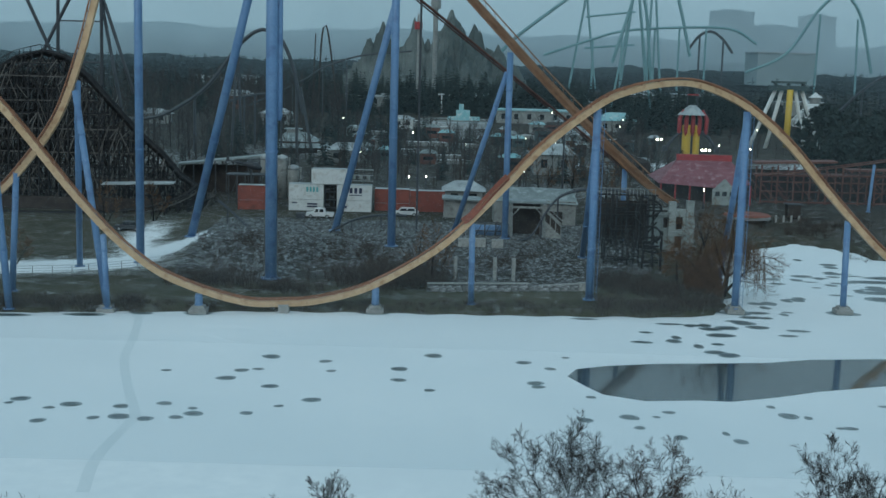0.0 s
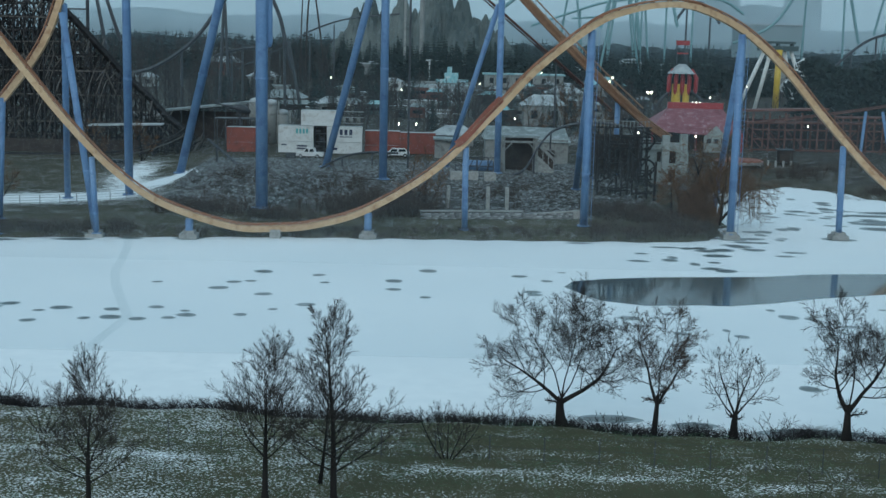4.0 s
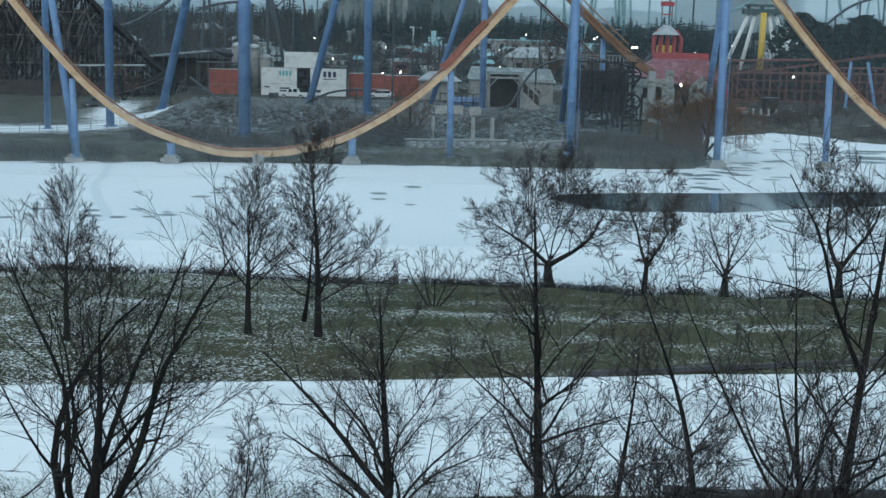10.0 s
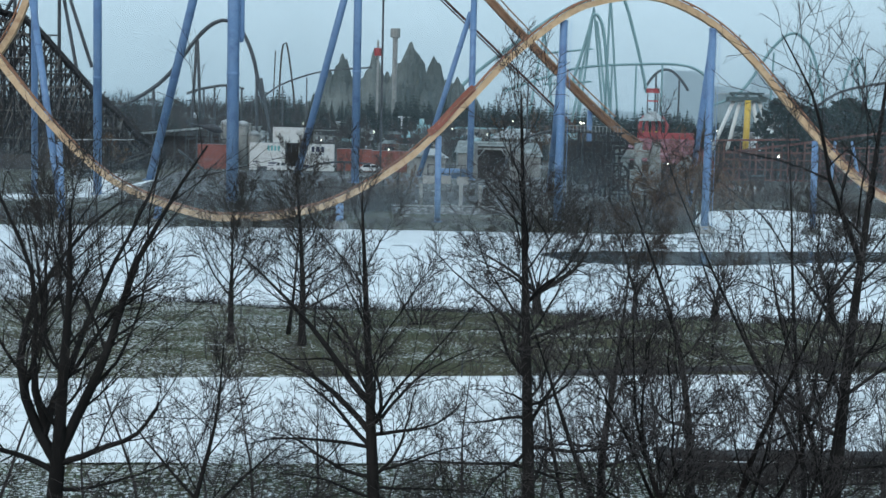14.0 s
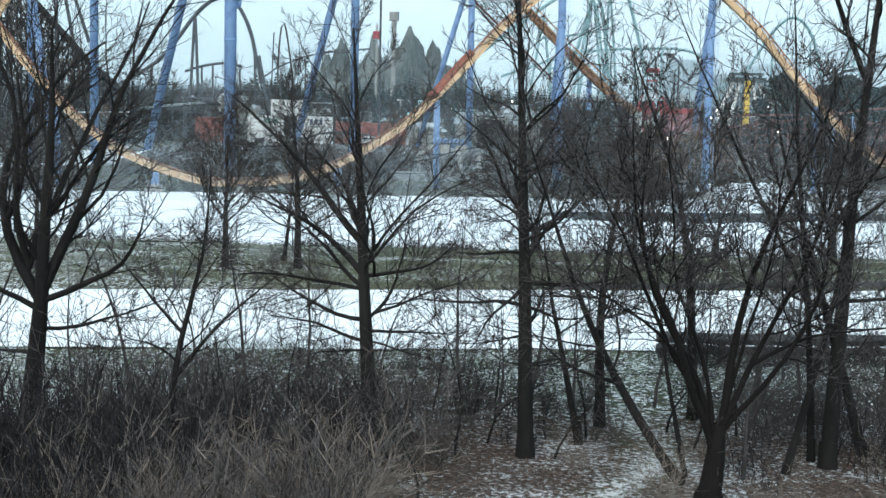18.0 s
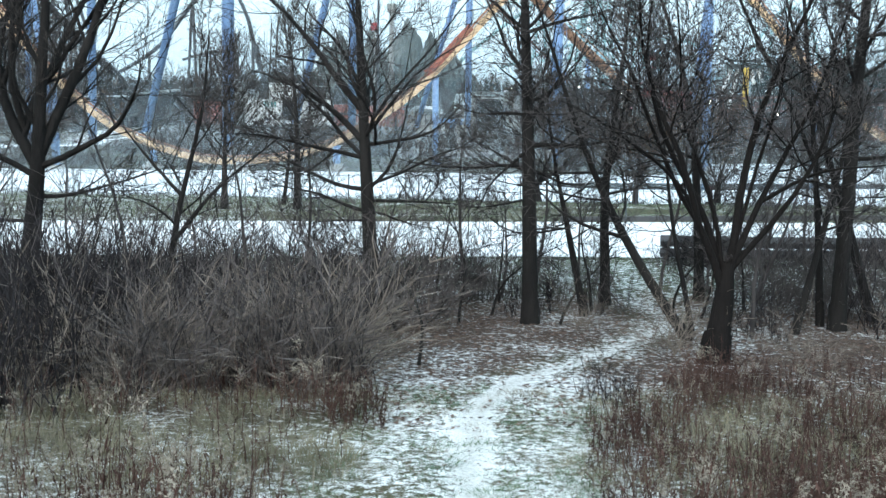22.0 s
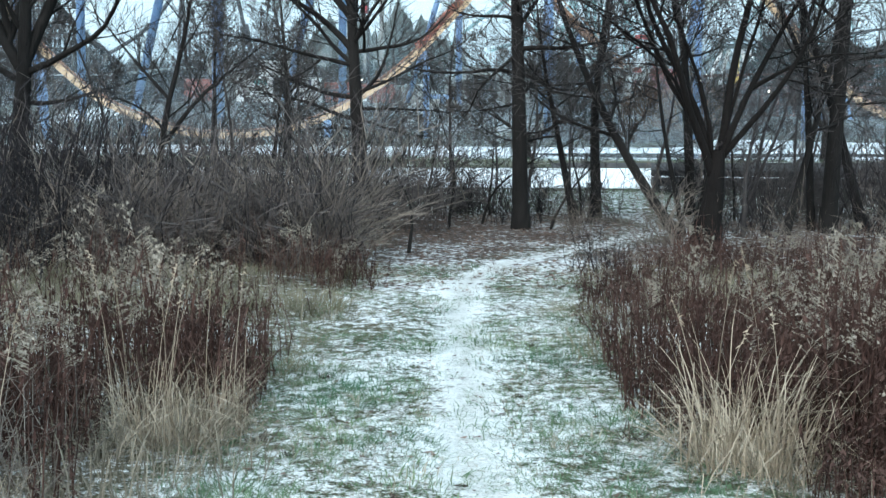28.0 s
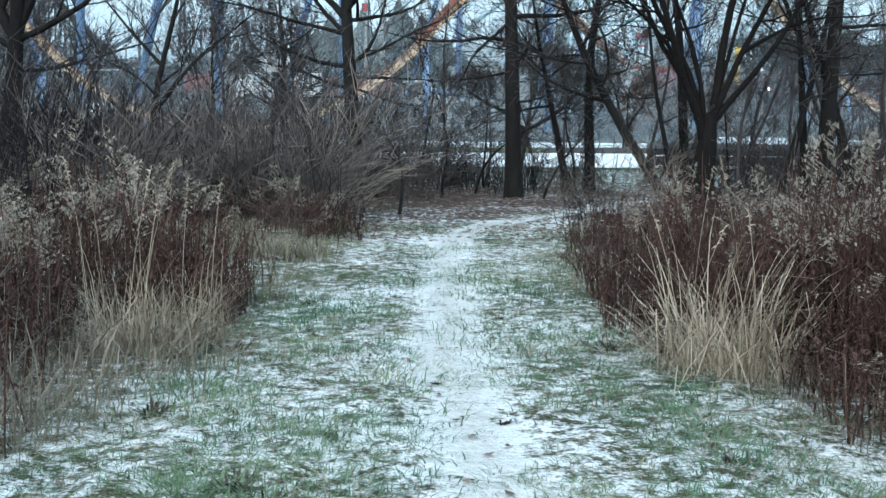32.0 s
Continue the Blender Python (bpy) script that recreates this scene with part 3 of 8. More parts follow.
LIFT = [(-12, 190, 57), (3.3, 190, 41.3), (14.25, 190, 30), (24.9, 190, 19.6), (31.16, 191, 14.2)]
walkway = thing("lift_walkway", (31, 191, 14), "narrow steel walkway with handrails beside the lift track", "walkway")
for o, h in ((-1.1, 0.0), (-1.6, 0.0), (-1.6, 1.0), (1.1, 0.0), (1.6, 0.0), (1.6, 1.0)):
    part("rail", MB().tube([(x + 0.3 * o, y + o, z + h + 0.25 * o) for x, y, z in LIFT], 0.11, 5), M_LIFT, walkway)
for p in spline(LIFT, 2.2):
    for o in (-1.6, 1.6):
        part("stanchion", MB().beam((p.x + 0.3 * o, p.y + o, p.z + 0.25 * o), (p.x + 0.3 * o, p.y + o, p.z + 1.0 + 0.25 * o), 0.08), M_LIFT, walkway)
# repainted stretch of the dip
red = spline([(2.6, 155.7, 12.0), (3.69, 155.61, 12.9), (6.56, 155.87, 16.2), (8.4, 156.0, 18.1)], 0.8)
for p, q in zip(red, red[1:]):
    part("painted_panel", MB().beam(p + Vector((-0.2, -0.42, 0.2)), q + Vector((-0.2, -0.42, 0.2)), 0.1, 0.9), M_RUSTRED, main_track, "fresh red-painted track panel")


def support(base, top, r, pier=False, label="blue steel coaster support column", ladder=False):
    b, t = Vector(base), Vector(top)
    root = thing("support_column", b, label, "support column", "blue coaster supports")
    part("shaft", MB().tube([b, t], r, 14), M_BLUE, root, smooth=True)
    d = (t - b)
    for k in (0.28, 0.55, 0.8):
        c = b + d * k
        part("flange", MB().tube([c - d.normalized() * 0.12, c + d.normalized() * 0.12], r * 1.13, 14), M_BLUE, root)
    part("base_plate", MB().tube([b, b + Vector((0, 0, 0.14))], r * 1.7, 14), M_BLUE, root)
    if ladder:
        mb = MB()
        o = Vector((r * 1.15, -0.1, 0))
        mb.beam(b + o, t + o, 0.05).beam(b + o + Vector((0.4, 0, 0)), t + o + Vector((0.4, 0, 0)), 0.05)
        for k in range(int(d.length / 0.6)):
            c = b + d * (k * 0.6 / d.length) + o
            mb.beam(c, c + Vector((0.4, 0, 0)), 0.035)
        part("ladder", mb, M_BLUE, root)
    if pier:
        g = tagged(part("concrete_pier", MB().box((b.x, b.y, b.z - 0.45), (2.2, 2.2, 0.9)).box((b.x, b.y, b.z + 0.12), (1.5, 1.5, 0.5)), M_CONC),
                   "square concrete pier in the pond ice", "pier", "concrete piers")
    return root


support((-42.8, 173.9, gz(-42.8, 173.9)), (-42.8, 173.9, 60), 0.58)
wide = support((-23.4, 167.2, gz(-23.4, 167.2)), (-23.4, 167.2, 64), 0.8)
part("upper_shaft", MB().tube([(-22.55, 167.9, 23.6), (-22.55, 167.9, 24.2), (-22.55, 167.9, 64)], [0.3, 0.5, 0.5], 12), M_BLUE, wide, smooth=True)
support((-7.7, 181.5, gz(-7.7, 181.5)), (-7.7, 181.5, 62), 0.58)
support((-38.9, 189.9, gz(-38.9, 189.9)), (-24.0, 178, 58), 0.62)
support((-17.0, 192.2, gz(-17, 192.2)), (-3.5, 196, 60), 0.55)
support((9.3, 188.6, gz(9.3, 188.6)), (9.3, 189.6, 33.6), 0.48)
support((1.6, 196, gz(1.6, 196)), (8.9, 190, 30.6), 0.40)
support((-50.7, 171.5, gz(-50.7, 171.5)), (-46.8, 158.5, 28.3), 0.42)
support((-41.9, 152.9, 0.5), (-46.5, 156.6, 27.2), 0.42, True)
support((-41.7, 152.4, 0.5), (-41.6, 150.6, 10.0), 0.36)
support((-55.5, 158, gz(-55.5, 158)), (-54.6, 157.9, 16.6), 0.4)
support((-57.5, 152.0, gz(-57.5, 152)), (-58.2, 148.2, 30), 0.48)
support((-53.6, 151.3, gz(-53.6, 151.3)), (-54.5, 148.3, 26.4), 0.45)
support((-30.5, 153.5, 0.6), (-30.5, 153.5, 2.4), 0.45, True)
support((-8.5, 156.6, 0.6), (-8.5, 156.6, 3.2), 0.45, True)
support((3.8, 159.0, gz(3.8, 159)), (3.62, 155.9, 11.8), 0.38)
support((19.4, 161.8, gz(19.4, 161.8)), (18.95, 157.3, 26.6), 0.48, ladder=True)
support((20.3, 179.6, gz(20.3, 179.6)), (19.4, 160.5, 24.0), 0.42)
support((38.9, 162.6, 0.6), (39.0, 162.7, 26.6), 0.48, True, ladder=True)
support((40.2, 178.8, gz(40.2, 178.8)), (39.3, 164.4, 24.5), 0.42)
support((53.8, 164.3, 0.6), (53.6, 164.3, 12.4), 0.42, True)
support((27.5, 191, gz(27.5, 191)), (27.5, 191, 16.4), 0.4)
tagged(part("concrete_pier", MB().box((-20.0, 155, 0.3), (1.3, 1.3, 1.6)), M_CONC), "low concrete pier under the track dip", "pier", "concrete piers")


# ---- bare trees ----
def grow(wood, twig, p, d, length, r, level, rng, k):
    """One limb and all that grows from it. wood takes the limbs, twig the finest ones."""
    if level == k["depth"] and level > 2:
        s = d.cross(Vector((rng.uniform(-1, 1), rng.uniform(-1, 1), rng.uniform(-1, 1)))).normalized() * k["min"] * 0.62
        mid = p + d * length * 0.5
        tip = mid + (d + Vector((rng.uniform(-0.5, 0.5), rng.uniform(-0.5, 0.5), rng.uniform(-0.2, 0.5)))).normalized() * length * 0.5
        twig.poly([p - s, p + s, mid + s * 0.7, mid - s * 0.7])
        twig.poly([mid - s * 0.8, mid + s * 0.8, tip])
        return
    n = (10, 8, 5, 3, 3)[level]
    pts, rad = [p.copy()], [r]
    step = length / n
    stem = level == 0
    drift = Vector((rng.uniform(-1, 1), rng.uniform(-1, 1), 0)) * 0.1
    turn = k["crook"] * (k["stem_crook"] if stem else 1.0)
    rise = k["up"] * (k["stem_up"] if stem else (0.34 if level == 1 else 0.2))
    for i in range(n):
        j = Vector((rng.uniform(-1, 1), rng.uniform(-1, 1), rng.uniform(-0.7, 0.7)))
        drift = drift * 0.45 + j * turn
        d = (d + drift + Vector((0, 0, rise * (0.35 + 1.3 * i / n)))).normalized()
        p = p + d * step * rng.uniform(0.8, 1.2)
        pts.append(p.copy())
        rad.append(max(r * (1 - (k["taper"] if stem else 0.82) * (i + 1) / n), k["min"]))
    fine = level >= 3
    (wood if level < k["woody"] else twig).tube([pts[0], pts[2], pts[3]] if fine else pts, [rad[0], rad[2], rad[3]] if fine else rad, (8, 5, 3, 3, 3)[level], cap=False)
    if level < 2:
        for a, b, ra, rb in zip(pts, pts[1:], rad, rad[1:]):
            k["bones"] += [(a.lerp(b, f), ra + (rb - ra) * f) for f in (0.0, 0.25, 0.5, 0.75)]
    if level >= k["depth"]:
        return
    m = k["kids"][level]
    first = k["clear"] if stem else 0.18
    for c in range(m):
        t = first + (1 - first) * (c + rng.uniform(0.1, 0.9)) / m
        f = t * n
        i = min(int(f), n - 1)
        q = pts[i].lerp(pts[i + 1], f - i)
        here = rad[i] + (rad[i + 1] - rad[i]) * (f - i)
        ax = (pts[i + 1] - pts[i]).normalized()
        o = Matrix.Rotation(c * 2.4 + rng.uniform(-0.7, 0.7), 3, ax) @ ax.orthogonal().normalized()
        if not stem:
            o = (o + Vector((0, 0, 0.25))).normalized()
        lo, hi = k["angle"]
        a = radians((hi + (lo - hi) * (t - first) / (1 - first)) * rng.uniform(0.85, 1.15)) if stem else radians(rng.uniform(*k["spread"]))
        dd = (ax * math.cos(a) + o * math.sin(a)).normalized()
        fall = (1.1 - k["fall"] * t) if stem else (1.1 - 0.55 * t)
        grow(wood, twig, q, dd, length * (k["ratio"][level] if level < 3 else 0.85) * fall * rng.uniform(0.65, 1.2), max(here * (rng.uniform(*k["thick"]) if stem else rng.uniform(0.34, 0.58)), k["min"]), level + 1, rng, k)


FINE = dict(spread=(26, 58), thick=(0.24, 0.42), taper=0.94, stem_crook=0.28, crook=0.17, up=0.25, stem_up=0.05, fall=0.6, min=0.006, woody=3, depth=4, kids=(11, 7, 6, 4), clear=0.22, angle=(32, 62), ratio=(0.62, 0.55, 0.5, 0.5))


def bare_tree(name, stems, label, seed, group="", **over):
    """stems: rows of base, direction, length and radius; a fifth number 1 marks a limb of the trunk."""
    rng = random.Random(seed)
    k = dict(FINE, bones=[], **over)
    root = thing(name, stems[0][0], label, "tree", group)
    wood, twig = MB(), MB()
    for i, (base, d, length, r, *lv) in enumerate(stems):
        b = Vector(base)
        if i and b.z > stems[0][0][2] + 0.9:
            b, thick = min(k["bones"], key=lambda q: (q[0] - b).length_squared + 2.0 * (q[0].z - b.z) ** 2)
            r = min(r, thick * 0.85)
        if lv:
            grow(wood, twig, b, Vector(d).normalized(), length, r, 1, rng, dict(k, up=0.08, crook=k["crook"] * 0.8))
            continue
        if i == 0 and r > 0.06:
            wood.tube([b + Vector((0, 0, -0.3)), b + Vector((0, 0, 0.05)), b + Vector(d).normalized() * 0.5], [r * 1.4, r * 1.18, r * 1.0], 8, cap=False)
        low = i == 0 and len(stems) > 2 and length < 4.5
        grow(wood, twig, b, Vector(d).normalized(), length, r, 0, rng, dict(k, taper=0.5, stem_crook=0.04, kids=(3,) + tuple(k["kids"][1:]), clear=0.6) if low else k)
    part("trunk", wood, k.get("bark", M_BARK), root, smooth=True)
    part("crown", twig, k.get("twig", M_TWIG), root)
    return root


def at(x, y, dz=0.0):
    return (x, y, gz(x, y) + dz)


# trees on the lawn by the pond
MIDK = dict(min=0.0078, woody=2, kids=(26, 11, 7, 3), depth=4, crook=0.11, up=0.24, ratio=(0.52, 0.48, 0.52, 0.5), clear=0.24, angle=(32, 66), fall=0.6, spread=(20, 48), thick=(0.3, 0.46))
bare_tree("bare_tree", [(at(-16.65, 57.1), (0.06, 0, 1), 6.2, 0.16)], "small bare spreading tree on the snowy lawn", 3, "lawn trees", **dict(MIDK, angle=(34, 64), ratio=(0.6, 0.48, 0.5, 0.5), kids=(24, 10, 8, 3)))
bare_tree("bare_tree", [(at(-8.45, 59.1), (-0.03, 0, 1), 6.4, 0.17)], "bare vase-shaped tree on the snowy lawn", 5, "lawn trees", **dict(MIDK, clear=0.3, angle=(24, 52), ratio=(0.64, 0.46, 0.5, 0.5), kids=(24, 10, 8, 3)))
bare_tree("bare_tree", [(at(-5.0, 58.4), (0.03, 0, 1), 8.8, 0.19)], "tall bare tree with upswept branches", 8, "lawn trees", **dict(MIDK, clear=0.18, angle=(36, 72), kids=(36, 10, 8, 3), ratio=(0.42, 0.48, 0.5, 0.5), fall=0.62))
bare_tree("bare_tree", [(at(-5.95, 61.6), (0.12, 0, 1), 5.2, 0.11)], "slim leaning bare tree", 12, "lawn trees", **dict(MIDK, clear=0.3, kids=(14, 7, 5, 3)))
bare_tree("bare_shrub", [(at(0.67 + i * 0.15 - 0.3, 66 + 0.1 * (i % 2)), (0.4 * (i - 2), 0.1, 1), 2.8, 0.045) for i in range(5)], "round bare shrub on the lawn", 15, "", **dict(MIDK, kids=(12, 7, 4, 0), depth=3, clear=0.12, stem_up=0.3))
WILL = dict(MIDK, stem_crook=0.7, crook=0.26, up=0.2, stem_up=0.5, clear=0.25, angle=(40, 70), kids=(14, 12, 8, 3), woody=2, depth=4, ratio=(0.6, 0.5, 0.46, 0.5), fall=0.5, twig=M_TWIG, taper=0.85, min=0.0075, spread=(22, 55))
bare_tree("willow_tree", [(at(7.95, 75.4), (-0.10, 0, 1), 2.0, 0.38), (at(7.95, 75.4, 1.9), (0.15, 0, 1), 6.0, 0.19), (at(8.0, 75.45, 1.6), (1.0, 0, 0.75), 5.2, 0.17), (at(7.9, 75.5, 1.7), (-1.0, 0.1, 0.7), 5.2, 0.17), (at(7.9, 75.4, 1.9), (-0.45, -0.1, 1), 5.6, 0.15), (at(8.0, 75.4, 1.9), (0.6, 0.2, 1), 5.6, 0.15)], "wide gnarled bare willow at the pond edge", 21, "pond willows", **WILL)
bare_tree("willow_tree", [(at(13.6, 74.5), (0.06, 0, 1), 2.6, 0.22), (at(13.65, 74.5, 2.5), (0.2, 0, 1), 5.2, 0.13), (at(13.65, 74.55, 2.2), (-0.6, 0, 0.9), 4.4, 0.11), (at(13.7, 74.55, 2.2), (0.75, 0, 0.8), 3.4, 0.12)], "crooked bare willow at the pond edge", 24, "pond willows", **dict(WILL, twig=M_TWIGR))
bare_tree("willow_tree", [(at(18.2, 73.1), (0.0, 0, 1), 1.7, 0.30), (at(18.2, 73.1, 1.4), (0.6, 0, 0.9), 3.2, 0.09), (at(18.2, 73.1, 1.4), (-0.6, 0, 0.9), 3.2, 0.09), (at(18.2, 73.1, 1.6), (0.1, 0, 1), 3.8, 0.10), (at(18.2, 73.1, 1.5), (-0.25, 0, 1), 3.6, 0.08), (at(18.2, 73.1, 1.5), (0.3, 0.2, 1), 3.5, 0.08)], "pollarded bare willow with thin shoots", 27, "pond willows", **dict(WILL, crook=0.14, kids=(8, 6, 4, 3)))
bare_tree("willow_tree", [(at(24.7, 71.8), (-0.08, 0, 1), 2.1, 0.30), (at(24.6, 71.8, 1.7), (-0.5, 0, 1), 5.2, 0.15), (at(24.8, 71.8, 1.7), (0.6, 0, 0.9), 5.4, 0.15), (at(24.7, 71.8, 2.0), (0.08, 0.1, 1), 5.6, 0.14)], "forked bare willow at the pond edge", 33, "pond willows", **WILL)
bare_tree("willow_tree", [(at(33.0, 70.6), (0.1, 0, 1), 2.1, 0.28), (at(33.1, 70.6, 1.9), (0.4, 0, 1), 4.6, 0.16), (at(33.0, 70.6, 1.9), (-0.5, 0, 1), 4.4, 0.16)], "bare willow at the pond edge", 36, "pond willows", **WILL)
for i, (x, y, h) in enumerate([(-23.1, 70, 2.6), (-27.4, 76, 2.4), (-31, 71, 4.0), (-20.5, 76.5, 1.6), (-12.3, 76, 1.5), (4.3, 75.8, 1.6), (10.6, 74.6, 1.3), (15.6, 74.2, 1.2), (20.6, 73.2, 1.6), (-36, 70, 3.0)]):
    bare_tree("bare_shrub", [(at(x + 0.2 * j, y), (0.5 * (j - 1.5), 0.1, 1), h, 0.035) for j in range(4)], "low bare shrub on the pond bank", 40 + i, "bank shrubs", **dict(MIDK, kids=(7, 5, 0, 0), depth=2, clear=0.1))

# trees of the near thicket
M_TWIGV = surface("grey_violet_twig", (0.042, 0.038, 0.038), (0.076, 0.068, 0.068), 2, 0.95, grain=0, strength=0)
NEAR = dict(twig=M_TWIGV, min=0.006, kids=(16, 9, 7, 3), depth=4, woody=3, crook=0.23, up=0.30, fall=0.6, ratio=(0.44, 0.5, 0.5, 0.5), angle=(30, 78), thick=(0.3, 0.5))


def limbs_on(x, y, rows):
    """Limbs of a trunk at (x, y): height, way across, way along, rise, length, radius."""
    return [((x, y, z), (dx, dy, dz), length, r, 1) for z, dx, dy, dz, length, r in rows]


bare_tree("bare_tree", [(at(-7.76, 26.0), (0.03, 0, 1), 8.9, 0.23)] + limbs_on(-7.68, 26.0, [
              (4.6, 0.5, 0.1, 1.0, 7.6, 0.13), (4.45, 0.95, -0.15, 0.30, 4.3, 0.075), (4.4, -0.5, 0.1, 1.0, 6.9, 0.125), (4.2, -0.9, -0.2, 0.55, 3.6, 0.07), (5.0, 0.35, 0.5, 1.0, 6.6, 0.095), (5.2, -0.3, -0.45, 1.0, 6.4, 0.095),
              (3.95, 0.95, 0.1, -0.14, 2.9, 0.05), (6.1, 0.8, 0.2, 0.85, 3.4, 0.06), (6.7, -0.75, 0.1, 0.8, 3.2, 0.055), (7.5, 0.6, -0.3, 0.9, 2.8, 0.045), (3.4, -0.9, 0.3, 0.1, 2.4, 0.045)])
          + [((-6.75, 26.05, 5.95), (0.8, 0.1, 0.8), 3.4, 0.06, 1), ((-6.4, 26.05, 7.2), (0.75, -0.2, 0.9), 2.8, 0.05, 1), ((-8.5, 26.05, 5.95), (0.3, 0.1, 1.0), 4.0, 0.06, 1)],
          "old bare tree forking low into several limbs", 52, "thicket trees", **dict(NEAR, clear=0.42, kids=(14, 10, 7, 3), stem_crook=0.16, ratio=(0.3, 0.46, 0.5, 0.5), taper=0.9, fall=0.35, angle=(20, 48), crook=0.24, twig=M_TWIG))
bare_tree("bare_tree", [(at(-4.72, 25.1), (0.02, 0, 1), 5.6, 0.085)] + limbs_on(-4.66, 25.1, [(3.0, 0.75, 0, 0.95, 3.0, 0.055), (3.9, -0.7, 0.1, 0.9, 2.4, 0.04), (4.5, 0.5, -0.3, 0.9, 2.2, 0.035), (5.0, 0.4, 0.2, 1, 1.9, 0.03), (3.4, -0.6, -0.4, 0.7, 1.8, 0.03)]),
          "slender forked young bare tree", 54, "thicket trees", **dict(NEAR, clear=0.35, angle=(28, 62), kids=(9, 8, 6, 3), stem_crook=0.3, taper=0.88))
bare_tree("bare_tree", [(at(-0.70, 26.5), (0.0, 0, 1), 8.8, 0.185)] + limbs_on(-0.70, 26.5, [
              (4.0, -0.9, 0.1, 0.16, 2.7, 0.055), (3.7, -0.95, 0.2, 0.05, 2.2, 0.045), (3.9, 0.95, -0.1, 0.1, 2.0, 0.04), (4.7, -0.95, -0.1, 0.30, 3.4, 0.065), (5.0, -0.72, 0.2, 0.8, 3.6, 0.08), (5.6, -0.65, -0.1, 0.95, 4.2, 0.095), (6.2, -0.5, 0.3, 1.0, 2.8, 0.055), (4.9, 0.95, 0.0, 0.12, 2.2, 0.05),
              (4.2, 0.9, -0.3, 0.42, 2.4, 0.05), (5.5, 0.45, 0.1, 1.0, 4.0, 0.085), (5.2, 0.7, -0.3, 0.85, 3.2, 0.065), (6.4, 0.4, 0.1, 1.0, 2.9, 0.055), (5.1, 0.1, -0.9, 0.6, 2.6, 0.05), (5.9, -0.1, 0.9, 0.7, 2.6, 0.05),
              (7.0, -0.6, -0.2, 0.9, 2.2, 0.04), (7.3, 0.6, 0.1, 0.9, 1.9, 0.035), (3.5, 0.85, 0.2, -0.1, 1.7, 0.03), (3.3, -0.9, -0.2, 0.1, 1.6, 0.03)]),
          "straight bare tree with wide upswept limbs", 57, "thicket trees", **dict(NEAR, clear=0.3, stem_crook=0.03, kids=(14, 10, 7, 3), ratio=(0.3, 0.46, 0.5, 0.5), taper=0.9, fall=0.4, angle=(22, 55)))
bare_tree("bare_tree", [(at(2.50, 25.5), (-0.004, 0, 1), 11.0, 0.175)] + limbs_on(2.46, 25.5, [
              (7.3, -0.85, 0.1, 0.55, 3.0, 0.06), (6.5, -0.7, -0.1, 0.75, 2.0, 0.05), (8.3, -0.5, 0.1, 1.0, 3.0, 0.055), (8.0, 0.8, 0.0, 0.6, 2.4, 0.05), (7.2, 0.9, 0.1, 0.3, 2.0, 0.045), (8.8, 0.45, -0.2, 1.0, 2.6, 0.045), (6.9, 0.1, -0.9, 0.5, 2.0, 0.04),
              (5.0, -0.7, 0.0, -0.55, 1.9, 0.045), (4.6, 0.85, 0.1, -0.25, 1.7, 0.04), (5.6, -0.9, -0.2, 0.2, 1.9, 0.04), (5.9, 0.85, -0.2, 0.35, 1.9, 0.04), (3.9, -0.9, 0.2, -0.05, 1.4, 0.03), (9.4, -0.4, -0.2, 1.0, 2.0, 0.035), (6.2, 0.0, 0.9, 0.4, 1.8, 0.04), (3.4, 0.9, -0.3, 0.0, 1.2, 0.025)]),
          "tall straight bare tree beside the path", 60, "thicket trees", **dict(NEAR, clear=0.22, angle=(20, 85), stem_crook=0.025, kids=(21, 8, 6, 3), ratio=(0.22, 0.46, 0.5, 0.5), taper=0.9, fall=0.25))
bare_tree("bare_tree", [(at(4.45, 28.2), (-0.07, 0, 1), 7.2, 0.13)], "slim bare tree behind the path", 63, "thicket trees", **dict(NEAR, clear=0.3, kids=(16, 8, 6, 3), ratio=(0.36, 0.55, 0.5, 0.5)))
bare_tree("bare_tree", [(at(3.75, 26.6), (-0.12, 0, 1), 5.0, 0.09)], "thin dark leaning bare tree", 66, "thicket trees", **dict(NEAR, clear=0.3, kids=(11, 7, 6, 3)))
# Darker bark tone for the many-stemmed tree only.
M_BLACKBARK = surface("black_bark", (0.006, 0.0055, 0.0055), (0.014, 0.012, 0.0115), 1.6, 0.9, grain=16, strength=0.9, dist=0.03, stretch=(1, 1, 0.25))
